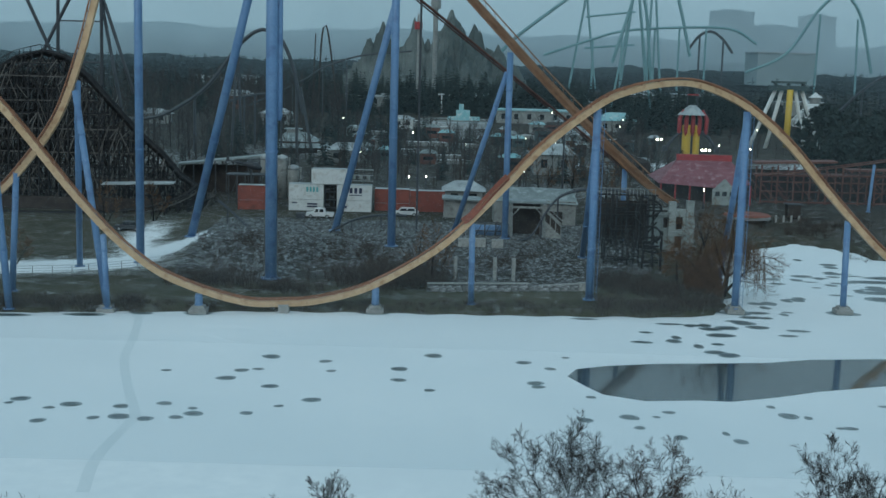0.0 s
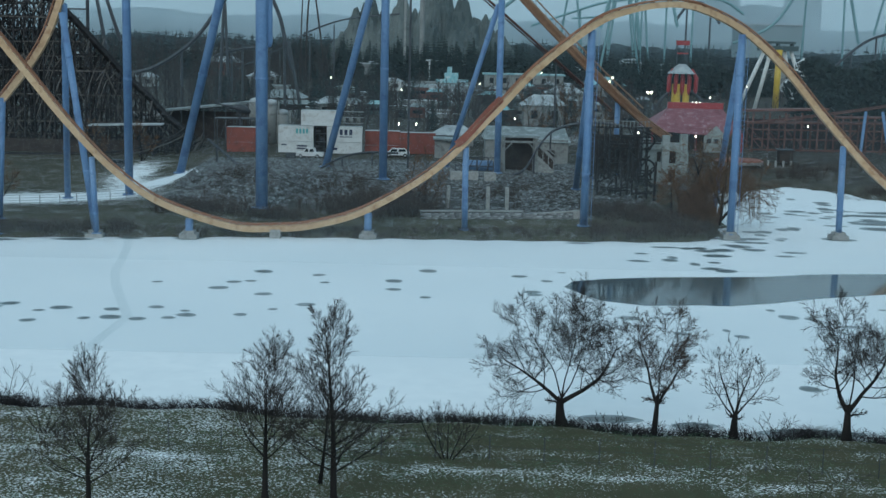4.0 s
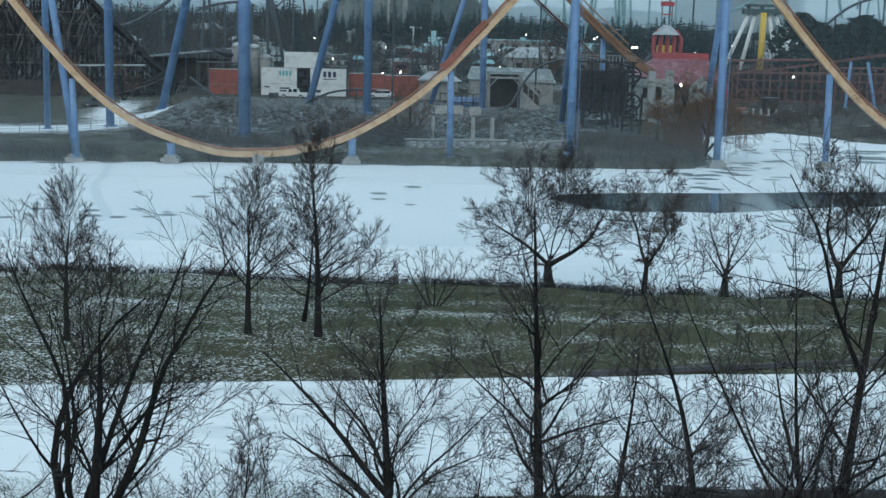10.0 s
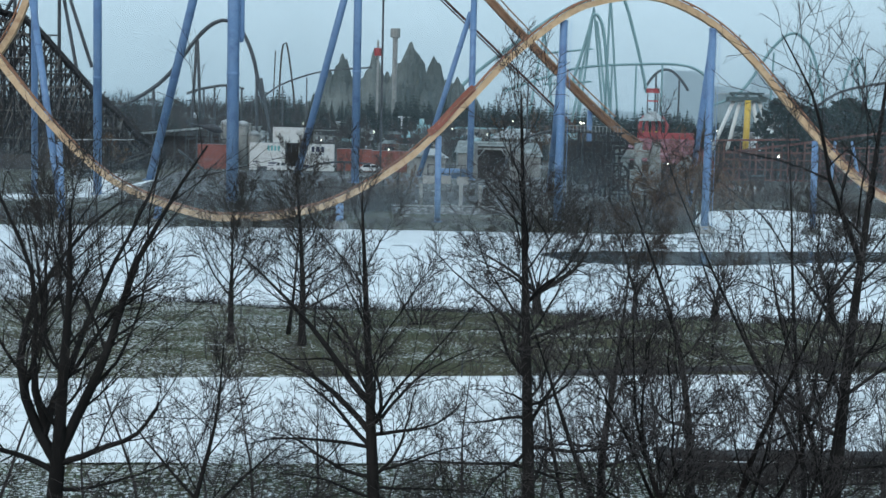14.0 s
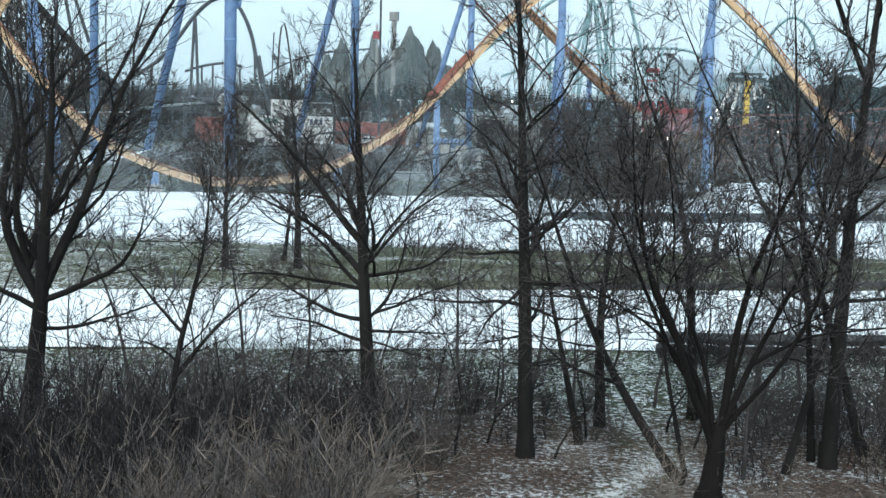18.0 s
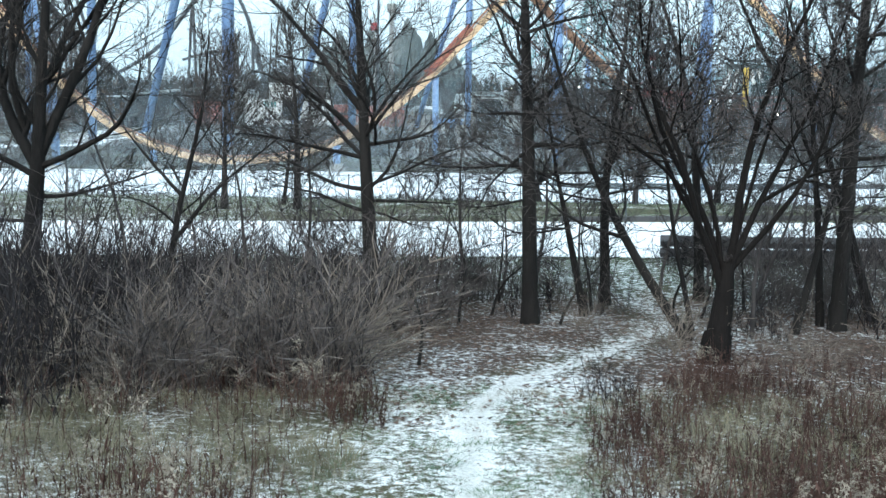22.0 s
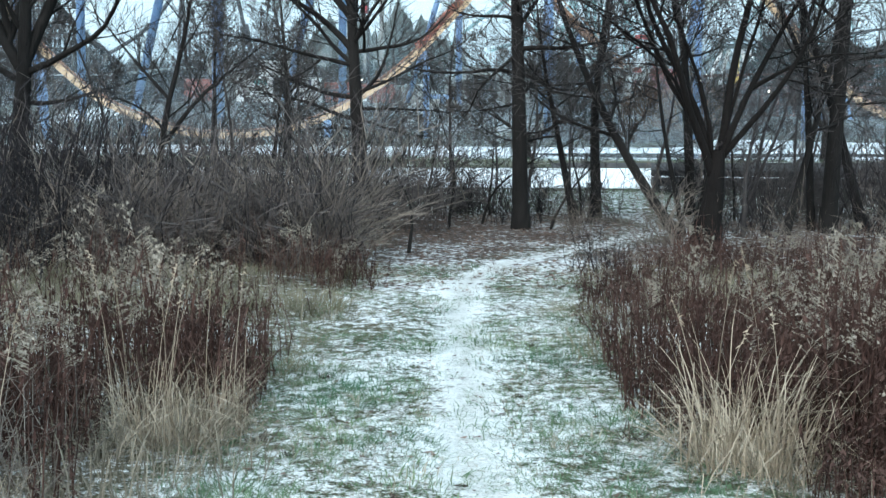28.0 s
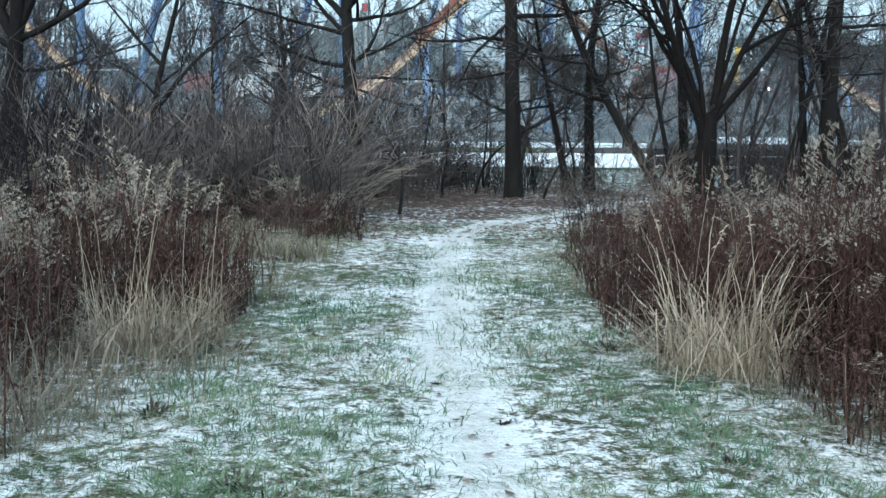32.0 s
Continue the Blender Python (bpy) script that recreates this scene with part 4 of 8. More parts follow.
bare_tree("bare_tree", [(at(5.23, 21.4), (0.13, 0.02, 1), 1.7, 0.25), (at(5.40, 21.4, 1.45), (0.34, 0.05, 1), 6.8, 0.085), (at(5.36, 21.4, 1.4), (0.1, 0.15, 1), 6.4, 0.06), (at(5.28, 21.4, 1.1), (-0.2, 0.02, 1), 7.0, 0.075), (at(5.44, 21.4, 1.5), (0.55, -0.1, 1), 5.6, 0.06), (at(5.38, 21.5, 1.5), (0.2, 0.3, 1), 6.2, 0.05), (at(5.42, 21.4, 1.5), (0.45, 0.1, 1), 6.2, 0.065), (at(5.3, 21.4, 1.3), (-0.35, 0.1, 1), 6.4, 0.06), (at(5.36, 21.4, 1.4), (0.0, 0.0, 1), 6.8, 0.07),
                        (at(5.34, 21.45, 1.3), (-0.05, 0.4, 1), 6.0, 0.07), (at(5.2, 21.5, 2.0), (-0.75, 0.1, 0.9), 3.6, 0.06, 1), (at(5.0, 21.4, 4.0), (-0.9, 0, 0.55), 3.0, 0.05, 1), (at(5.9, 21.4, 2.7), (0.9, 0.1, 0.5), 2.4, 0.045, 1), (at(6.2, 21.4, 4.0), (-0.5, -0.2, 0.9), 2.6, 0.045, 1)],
          "many-stemmed bare tree on a thick dark stump", 69, "thicket trees", **dict(NEAR, clear=0.28, angle=(30, 62), kids=(11, 8, 6, 2), ratio=(0.32, 0.5, 0.5, 0.5), stem_up=0.42, crook=0.27, stem_crook=0.7, bark=M_BLACKBARK))
bare_tree("bare_tree", [(at(5.3, 23.7), (-0.72, 0, 1), 7.8, 0.105), ((4.0, 23.7, 3.3), (-0.95, 0.1, 0.35), 2.2, 0.045, 1), ((3.6, 23.7, 4.4), (0.5, -0.2, 1), 2.4, 0.045, 1), (at(5.5, 24.1), (-0.2, 0.1, 1), 5.6, 0.06)], "bare tree leaning far over the path", 72, "thicket trees", **dict(NEAR, clear=0.3, kids=(13, 8, 6, 3), stem_up=0.18, crook=0.22, stem_crook=0.2))
bare_tree("bare_tree", [(at(8.42, 25.5), (-0.02, 0, 1), 11.0, 0.085), ((8.3, 25.5, 4.7), (-0.42, -0.1, 1), 7.6, 0.08), ((8.3, 25.5, 5.4), (0.5, 0.3, 1), 4.6, 0.055, 1), ((8.0, 25.5, 5.9), (-0.85, 0.2, 0.6), 2.8, 0.05, 1)], "tall slim bare twin tree", 75, "thicket trees", **dict(NEAR, clear=0.25, stem_crook=0.12, kids=(13, 7, 5, 2), ratio=(0.30, 0.5, 0.5, 0.5)))
bare_tree("bare_tree", [(at(8.60, 25.0), (-0.02, 0, 1), 13.2, 0.18)] + limbs_on(8.5, 25.0, [(6.4, 0.85, 0.1, 0.5, 3.2, 0.07), (7.4, -0.6, 0.1, 0.9, 5.2, 0.08), (8.2, 0.6, -0.2, 0.9, 4.8, 0.07), (9.2, -0.4, 0, 1, 5.0, 0.065), (10.2, 0.4, 0, 1, 4.6, 0.06), (10.6, -0.55, 0.1, 1, 4.2, 0.055), (11.4, 0.2, 0.2, 1, 3.6, 0.045), (9.6, -0.2, -0.4, 1, 4.2, 0.05), (9.0, 0.8, 0.1, 0.8, 3.6, 0.05), (5.0, 0.9, 0, 0.1, 2.2, 0.045), (5.6, -0.85, -0.2, 0.3, 2.2, 0.045), (4.3, -0.9, 0.1, 0.15, 1.8, 0.035), (6.9, 0.0, -0.9, 0.6, 2.6, 0.05)]),
          "tall thick bare tree beside its twin", 78, "thicket trees", **dict(NEAR, clear=0.3, stem_crook=0.08, kids=(14, 8, 5, 2), ratio=(0.22, 0.5, 0.5, 0.5)))
bare_tree("bare_tree", [(at(9.7, 26.0), (-0.34, 0, 1), 8.4, 0.12)], "curved bare tree in the thicket", 81, "thicket trees", **dict(NEAR, clear=0.3, kids=(12, 7, 5, 2), crook=0.2, stem_up=0.3, stem_crook=0.3))
bare_tree("bare_tree", [(at(6.75, 29.0), (0.02, 0, 1), 9.0, 0.13)], "bare grey tree in the thicket", 84, "thicket trees", **dict(NEAR, clear=0.3, kids=(16, 8, 5, 4), ratio=(0.34, 0.5, 0.5, 0.5)))
bare_tree("bare_tree", [(at(7.6, 24.5), (0.2, 0, 1), 7.4, 0.085)], "slim bare tree in the thicket", 87, "thicket trees", **dict(NEAR, clear=0.25, kids=(13, 8, 5, 4), ratio=(0.36, 0.5, 0.5, 0.5)))
bare_tree("bare_tree", [(at(-10.6, 23.5), (0.05, 0, 1), 9.5, 0.2)], "bare tree at the edge of the thicket", 90, "thicket trees", **dict(NEAR, clear=0.25, kids=(18, 8, 5, 4)))
bare_tree("bare_tree", [(at(12.6, 27.0), (-0.1, 0, 1), 10.5, 0.18)], "bare tree at the edge of the thicket", 93, "thicket trees", **dict(NEAR, clear=0.25, kids=(18, 8, 5, 4)))
M_TWIGU = surface("pale_grey_violet_twig", (0.072, 0.065, 0.067), (0.120, 0.108, 0.109), 2, 0.95, grain=0, strength=0)
VEIL = dict(NEAR, depth=4, kids=(11, 7, 5, 2), clear=0.15, angle=(24, 52), crook=0.22, stem_crook=0.5, ratio=(0.5, 0.5, 0.5, 0.5), min=0.005, twig=M_TWIGU, bark=M_TWIGV)
for i, (x, y, h, lean) in enumerate([(-6.2, 28.4, 5.6, 0.05), (-3.6, 28.9, 5.0, -0.1), (-2.3, 28.2, 4.4, 0.1), (1.4, 29.4, 4.8, -0.05), (3.0, 29.8, 5.4, 0.08), (6.1, 30.2, 5.6, -0.06), (8.3, 29.4, 6.0, 0.05), (-9.6, 28.0, 6.0, 0.0), (11.2, 29.0, 5.8, -0.08), (9.4, 27.2, 5.2, 0.1), (10.4, 25.6, 5.6, -0.12), (7.2, 26.2, 4.6, 0.12), (12.2, 30.4, 5.4, 0.05), (10.0, 31.2, 4.6, -0.1), (6.6, 24.0, 4.0, 0.15)]):
    bare_tree("understory_tree", [(at(x, y), (lean, 0, 1), h, 0.05)], "thin grey many-twigged bare young tree", 140 + i, "understory trees", **VEIL)
LOWV = dict(VEIL, kids=(9, 6, 4, 2), clear=0.1)
for i, (x, y, h, lean) in enumerate([(-5.0, 29.6, 3.8, 0.08), (-0.7, 29.9, 3.5, -0.06), (2.2, 29.2, 3.2, 0.1), (4.1, 30.0, 3.6, -0.08), (7.3, 30.4, 3.8, 0.05), (9.8, 29.6, 3.7, -0.1), (-7.8, 29.8, 4.0, 0.04)]):
    bare_tree("understory_tree", [(at(x, y), (lean, 0, 1), h, 0.04)], "thin grey many-twigged bare young tree", 170 + i, "understory trees", **LOWV)
SAP = dict(NEAR, depth=3, kids=(9, 6, 5, 0), clear=0.25, angle=(28, 56), crook=0.24, stem_crook=0.7, ratio=(0.46, 0.5, 0.5, 0.4))
for i, (x, y, h, lean) in enumerate([(1.05, 25.4, 3.4, 0.0), (0.2, 20.9, 2.2, -0.05), (-0.2, 24.2, 2.6, -0.25), (1.8, 26.6, 2.8, 0.1), (3.1, 25.4, 2.2, 0.15), (4.0, 27.2, 3.0, -0.2), (-2.4, 25.6, 3.2, 0.1),
                                      (-3.4, 24.0, 2.8, -0.1), (6.2, 26.4, 3.4, 0.2), (7.4, 27.5, 3.6, -0.1), (-9.2, 23.4, 3.6, 0.1), (0.6, 28.2, 3.2, 0.0), (-1.6, 22.8, 1.9, 0.2), (2.1, 28.4, 2.6, -0.15), (5.9, 27.8, 2.9, 0.1), (-5.9, 24.6, 3.1, -0.15)]):
    bare_tree("sapling", [(at(x, y), (lean, 0, 1), h, 0.032)], "thin bare sapling in the leaf litter", 100 + i, "thicket saplings", **SAP)


# ---- the park behind the pond ----
def container(x0, z0, y, mat, label, length=6.06, h=2.62, depth=2.44, logo=None):
    x1 = x0 + length
    root = thing("shipping_container", ((x0 + x1) / 2, y, z0), label, "container", "shipping containers")
    mb = MB()
    n = 22
    for k in range(n):
        a, b = x0 + 0.1 + (length - 0.2) * k / n, x0 + 0.1 + (length - 0.2) * (k + 1) / n
        dy = 0.035 if k % 2 else 0.0
        mb.poly([(a, y + dy, z0 + 0.14), (b, y + dy, z0 + 0.14), (b, y + dy, z0 + h - 0.1), (a, y + dy, z0 + h - 0.1)])
        mb.poly([(b, y, z0 + 0.14), (b, y + 0.035, z0 + 0.14), (b, y + 0.035, z0 + h - 0.1), (b, y, z0 + h - 0.1)])
    part("front_panel", mb, mat, root)
    part("body", MB().box(((x0 + x1) / 2, y + depth / 2 + 0.05, z0 + h / 2), (length - 0.08, depth - 0.02, h - 0.05)), mat, root)
    for z in (z0 + 0.08, z0 + h - 0.06):
        part("side_rail", MB().box(((x0 + x1) / 2, y, z), (length, 0.1, 0.14)), mat, root)
    for x in (x0 + 0.06, x1 - 0.06):
        part("corner_post", MB().box((x, y, z0 + h / 2), (0.14, 0.14, h)), mat, root)
    part("roof", MB().box(((x0 + x1) / 2, y + depth / 2, z0 + h + 0.02), (length, depth, 0.05)), M_SNOWROOF, root, "snow-dusted roof")
    return root


M_TEALMARK = surface("teal_marking", (0.10, 0.35, 0.36), (0.12, 0.40, 0.40), 2, 0.6)
M_NAVY = surface("dark_blue_marking", (0.02, 0.03, 0.07), (0.03, 0.04, 0.09), 2, 0.6)


def marking(parent, x, y, z, w, h, mat, bars):
    """Plain coloured shapes for an emblem: outline ring and bars."""
    for k in range(bars):
        bx = x - w / 2 + w * (k + 0.5) / bars
        part("emblem_bar", MB().box((bx, y - 0.03, z), (w / bars * 0.62, 0.02, h)), mat, parent)


CY = 216.8
c1 = container(-27.3, 4.85, CY, M_WHITE, "white shipping container at the bottom of a stack")
c2 = container(-18.9, 4.85, CY, M_WHITE, "white shipping container at the bottom of a stack")
c3 = container(-27.3, 7.55, CY, M_WHITE, "white shipping container with a green round emblem")
c4 = container(-18.9, 7.55, CY, M_WHITE, "white shipping container with dark blue letter shapes")
container(-23.35, 10.28, CY, M_WHITE, "white shipping container bridging two stacks")
marking(c3, -23.2, CY, 9.3, 2.3, 0.85, M_TEALMARK, 4)
marking(c4, -15.6, CY, 9.25, 2.5, 0.95, M_NAVY, 3)
part("lettering_bar", MB().box((-15.6, CY - 0.03, 8.45), (2.2, 0.02, 0.14)), M_NAVY, c4)
part("lettering_bar", MB().box((-26.3, CY - 0.03, 6.9), (0.9, 0.02, 0.22)), M_NAVY, c1)
part("lettering_bar", MB().box((-23.2, CY - 0.03, 6.75), (1.8, 0.02, 0.26)), M_NAVY, c1)
part("lettering_bar", MB().box((-23.2, CY - 0.03, 6.3), (1.8, 0.02, 0.26)), M_NAVY, c1)
part("lettering_bar", MB().box((-17.9, CY - 0.03, 6.35), (1.6, 0.02, 0.45)), M_NAVY, c2)
for z in (4.6, 7.17):
    container(-36.2, z, CY, M_REDC, "dark red shipping container in a stack", 5.6, h=2.54)
for x, z in ((-12.4, 4.5), (-12.4, 7.0), (-6.2, 4.4), (-6.2, 6.82)):
    container(x, z, 219, M_REDC, "rust red shipping container in a stack", 6.1, h=2.44)
# machinery rack between the stacks
rack = thing("machinery_rack", (-20.0, 218, 4.8), "dark steel machinery rack between container stacks", "machinery")
for x in (-21.0, -20.3, -19.5):
    part("upright", MB().beam((x, 218, 4.8), (x, 218, 10.2), 0.18), M_DARKST, rack)
for z in (6.0, 7.4, 8.8, 10.0):
    part("shelf", MB().box((-20.1, 218, z), (2.2, 1.2, 0.12)), M_DARKST, rack)
for i, (x, z) in enumerate([(-20.7, 6.5), (-19.9, 7.9), (-20.6, 9.2)]):
    part("motor", MB().tube([(x - 0.3, 217.8, z), (x + 0.3, 217.8, z)], 0.3, 10), M_DARKST, rack)

part("rear_panel", MB().box((-20.1, 219.2, 7.5), (2.4, 0.1, 5.4)), M_DARKWALL, rack)
rack = thing("machinery_rack", (-13.5, 221.5, 4.8), "grey steel pump frame behind the containers", "machinery")
for i in range(6):
    x = -19.4 + i * 1.25
    part("upright", MB().beam((x, 221, 4.8), (x, 221, 12.9 - 0.3 * (i % 2)), 0.16), M_DARKST, rack)
for z in (10.6, 11.6, 12.6):
    part("shelf", MB().box((-16.2, 221, z), (6.8, 0.9, 0.1)), M_GREYB, rack)
for i in range(5):
    part("motor", MB().tube([(-18.9 + i * 1.3, 220.9, 10.9), (-18.9 + i * 1.3, 220.9, 11.5)], 0.34, 9), M_GREYB, rack)
M_CAR = surface("white_car_paint", (0.62, 0.63, 0.64), (0.55, 0.56, 0.57), 1, 0.3, grain=0, strength=0)
M_TYRE = surface("black_tyre", (0.015, 0.015, 0.016), (0.025, 0.025, 0.025), 4, 0.85)
M_RIM = surface("grey_wheel_rim", (0.3, 0.31, 0.32), (0.4, 0.41, 0.42), 4, 0.4, 0.6)
M_CHROME = surface("black_car_trim", (0.02, 0.02, 0.022), (0.03, 0.03, 0.032), 4, 0.4)


def vehicle(x, y, z, profile, cabin, label, name="pickup_truck", width=1.85, wheels=(0.85, 3.6), length=4.6, mat=None):
    """A parked vehicle seen from its side, nose towards low x."""
    root = thing(name, (x + length / 2, y, z), label, "car")
    mat = mat or M_CAR

    def slab(pts, w, y0):
        mb = MB()
        n = len(pts)
        for s, yy in ((0, y0), (1, y0 + w)):
            mb.v += [(x + p[0], yy, z + p[1]) for p in pts]
        mb.f += [tuple(range(n)), tuple(range(2 * n - 1, n - 1, -1))]
        mb.f += [(i, n + i, n + (i + 1) % n, (i + 1) % n) for i in range(n)]
        return mb

    part("body", slab(profile, width, y), mat, root)
    part("cabin", slab(cabin, width - 0.24, y + 0.12), mat, root)
    cx = [p[0] for p in cabin]
    cz = [p[1] for p in cabin]
    mid = (min(cx) + max(cx)) / 2
    for a, b in ((min(cx) + 0.45, mid - 0.06), (mid + 0.06, max(cx) - 0.3)):
        part("side_window", MB().poly([(x + a, y + 0.11, z + min(cz) + 0.06), (x + b, y + 0.11, z + min(cz) + 0.06), (x + b - 0.05, y + 0.11, z + max(cz) - 0.1), (x + a + 0.18, y + 0.11, z + max(cz) - 0.1)]), M_GLASS, root)
    for wx in wheels:
        for yy in (y - 0.02, y + width - 0.2):
            w = part("wheel", MB().tube([(x + wx, yy, z + 0.34), (x + wx, yy + 0.22, z + 0.34)], 0.34, 16), M_TYRE, root)
            part("rim", MB().tube([(x + wx, yy - 0.012, z + 0.34), (x + wx, yy + 0.05, z + 0.34)], 0.2, 12), M_RIM, w)
    part("bumper", MB().box((x + 0.02, y + width / 2, z + 0.5), (0.14, width - 0.1, 0.2)), M_CHROME, root)
    part("bumper", MB().box((x + length - 0.02, y + width / 2, z + 0.5), (0.14, width - 0.1, 0.2)), M_CHROME, root)
    for yy in (y + 0.25, y + width - 0.25):
        part("headlight", MB().box((x + 0.04, yy, z + 0.72), (0.12, 0.3, 0.14)), M_GLASS, root)
    part("mirror", MB().box((x + min(cx) + 0.5, y - 0.08, z + min(cz) + 0.1), (0.14, 0.16, 0.16)), M_CHROME, root)
    return root


PICK = [(0, 0.35), (4.6, 0.35), (4.6, 0.95), (3.3, 1.0), (1.6, 1.02), (0.1, 0.9)]
PCAB = [(1.1, 1.0), (3.3, 1.0), (3.15, 1.62), (1.75, 1.66)]
vehicle(-23.2, 206.5, gz(-21, 207) + 0.02, PICK, PCAB, "white pickup truck parked before the containers")
tagged(part("dark_crate", MB().box((-24.0, 206.5, gz(-24, 206.5) + 0.45), (1.5, 1.2, 0.9)), M_DARKST), "dark equipment crate beside the pickup", "crate")
vehicle(-8.8, 212.0, gz(-6.5, 212) + 0.02, [(0, 0.35), (4.3, 0.35), (4.3, 0.9), (0.1, 0.85)], [(0.7, 0.9), (4.0, 0.9), (3.5, 1.45), (1.4, 1.48)], "small pale hatchback parked by the red containers", "parked_car", length=4.3)
vehicle(-52.5, 196.0, gz(-50, 196) + 0.02, [(0, 0.35), (4.5, 0.35), (4.5, 0.95), (0.1, 0.85)], [(0.9, 0.9), (4.2, 0.92), (3.7, 1.5), (1.5, 1.52)], "dark car parked on the snowy lane", "parked_car", length=4.5, mat=M_DARKST)

# water tanks and vessels
for i, (x, z1) in enumerate([(-33.4, 14.2), (-30.5, 14.0), (-28.4, 12.2)]):
    tank = thing("storage_tank", (x, 232, 5.4), "pale grey cylindrical storage tank", "tank", "storage tanks")
    part("shell", MB().tube([(x, 232, 5.4), (x, 232, z1 - 0.9), (x, 232, z1 - 0.25), (x, 232, z1)], [1.15, 1.15, 0.9, 0.2], 16), M_GREYB, tank, smooth=True)
    part("cap", MB().tube([(x, 232, z1 - 0.9), (x, 232, z1 - 0.2), (x, 232, z1 + 0.05)], [1.2, 0.95, 0.15], 16), M_SNOWROOF, tank, smooth=True)
    part("pipe", MB().tube([(x + 0.9, 231, z1 - 0.6), (x + 1.5, 231, z1 - 0.3), (x + 1.5, 231, z1 - 2.5)], 0.14, 8), M_GREYB, tank)

# hall with a lantern roof
hall = thing("service_hall", (-37.5, 324, 7.2), "low grey hall with hipped metal roof and lantern", "building")
hg = gz(-37.5, 324)
part("wall", MB().box((-37.6, 325, hg + 1.2), (11.5, 11, 3.2)), M_DARKWALL, hall)
rb = MB()
rb.v = [(-44.6, 318, 9.0), (-30.8, 318, 9.3), (-30.8, 332, 9.3), (-44.6, 332, 9.0), (-42.0, 323, 12.6), (-37, 323, 12.8), (-37, 327, 12.8), (-42, 327, 12.6)]
rb.f = [(3, 2, 1, 0), (0, 1, 5, 4), (1, 2, 6, 5), (2, 3, 7, 6), (3, 0, 4, 7), (4, 5, 6, 7)]
part("roof", rb, M_GREYROOF, hall)
part("lantern", MB().box((-39.8, 324.5, 13.1), (3.4, 2.4, 1.1)), M_GREYB, hall)
part("lantern_roof", MB().box((-39.8, 324.5, 13.7), (4.4, 3.2, 0.25)), M_GREYROOF, hall)

# long canopy
can = thing("walkway_canopy", (-45, 236, 5.5), "long covered walkway with flat snowy roof", "canopy")
part("roof", MB().beam((-51.5, 240, 11.2), (-34.5, 242, 13.1), 4.2, 0.35), M_GREYROOF, can)
for k in range(8):
    x = -50.5 + k * 2.1
    part("post", MB().beam((x, 238.6, 5), (x, 238.6, 11.2 + 0.112 * (x + 51)), 0.2), M_DARKST, can)
part("rear_wall", MB().box((-43.5, 242.4, 8), (16, 0.2, 6)), M_DARKWALL, can)

# black helicopter on a stand
heli = thing("helicopter", (-35.2, 225, 5), "black helicopter prop on a steel stand", "helicopter")
part("fuselage", MB().tube([(-36.8, 225, 12.6), (-36.0, 225, 12.75), (-35.2, 225, 12.6), (-34.2, 225, 12.3), (-33.3, 225, 11.9)], [0.18, 0.45, 0.75, 0.7, 0.25], 10), M_DARKST, heli, smooth=True)
part("tail_boom", MB().tube([(-36.4, 225, 12.75), (-39.4, 225, 13.3)], [0.25, 0.1], 8), M_DARKST, heli, smooth=True)
part("tail_fin", MB().box((-39.4, 225, 13.6), (0.5, 0.08, 0.9)), M_DARKST, heli)
part("rotor_mast", MB().tube([(-35.1, 225, 13.1), (-35.1, 225, 13.6)], 0.1, 6), M_DARKST, heli)
part("rotor_blade", MB().beam((-38.4, 225, 13.55), (-31.9, 225, 13.65), 0.22, 0.06), M_DARKST, heli)
part("rotor_blade", MB().beam((-35.1, 222, 13.6), (-35.1, 228, 13.6), 0.22, 0.06), M_DARKST, heli)
part("skid", MB().beam((-36.2, 224.4, 11.4), (-33.8, 224.4, 11.3), 0.1), M_DARKST, heli)
part("stand", MB().beam((-35.2, 225, 5), (-35.2, 225, 12.2), 0.35), M_DARKST, heli)
pl = thing("steel_platform", (-35, 228, 5), "dark steel service platform on many legs", "platform")
part("deck", MB().box((-36, 228, 10.6), (8, 4, 0.2)), M_DARKST, pl)
for k in range(6):
    part("leg", MB().beam((-39.5 + k * 1.5, 226.2, 4.6), (-39.5 + k * 1.5, 226.2, 10.6), 0.18), M_DARKST, pl)
    part("brace", MB().beam((-39.5 + k * 1.5, 226.2, 6), (-38.0 + k * 1.5, 226.2, 9.8), 0.1), M_DARKST, pl)

# small black coaster rail before the containers
line = spline([(-36.5, 200, 8.8), (-33.0, 197, 6.6), (-29, 192, 4.4), (-24.8, 188, 3.4), (-19.5, 189, 4.6), (-14.5, 193, 7.0), (-10.4, 196, 7.6), (-6.0, 199, 7.3)], 0.8)
small = thing("small_coaster_rail", line[0], "thin black suspended coaster rail on posts", "roller coaster")
part("rail", MB().tube(line, 0.16, 6), M_DARKST, small, smooth=True)
part("rail", MB().tube([p + Vector((0, 1.0, 0.0)) for p in line], 0.10, 6), M_DARKST, small, smooth=True)
for i in range(3, len(line), 7):
    p = line[i]
    part("post", MB().beam((p.x, p.y, gz(p.x, p.y) - 0.2), tuple(p), 0.24), M_DARKST, small)
line = spline([(1.0, 176, 3.0), (5, 182, 4.5), (9.0, 186, 5.0), (13, 187, 6.0), (15.5, 189, 9.6), (18, 191, 12.0), (22.5, 190, 13.3), (27, 188, 13.2), (31, 187, 12.4)], 0.8)
arc = thing("small_coaster_rail", line[0], "black coaster rail curling over the rubble slope", "roller coaster")
part("rail", MB().tube(line, 0.17, 6), M_DARKST, arc, smooth=True)
part("rail", MB().tube([p + Vector((0.1, 0.9, 0.1)) for p in line], 0.10, 6), M_DARKST, arc, smooth=True)
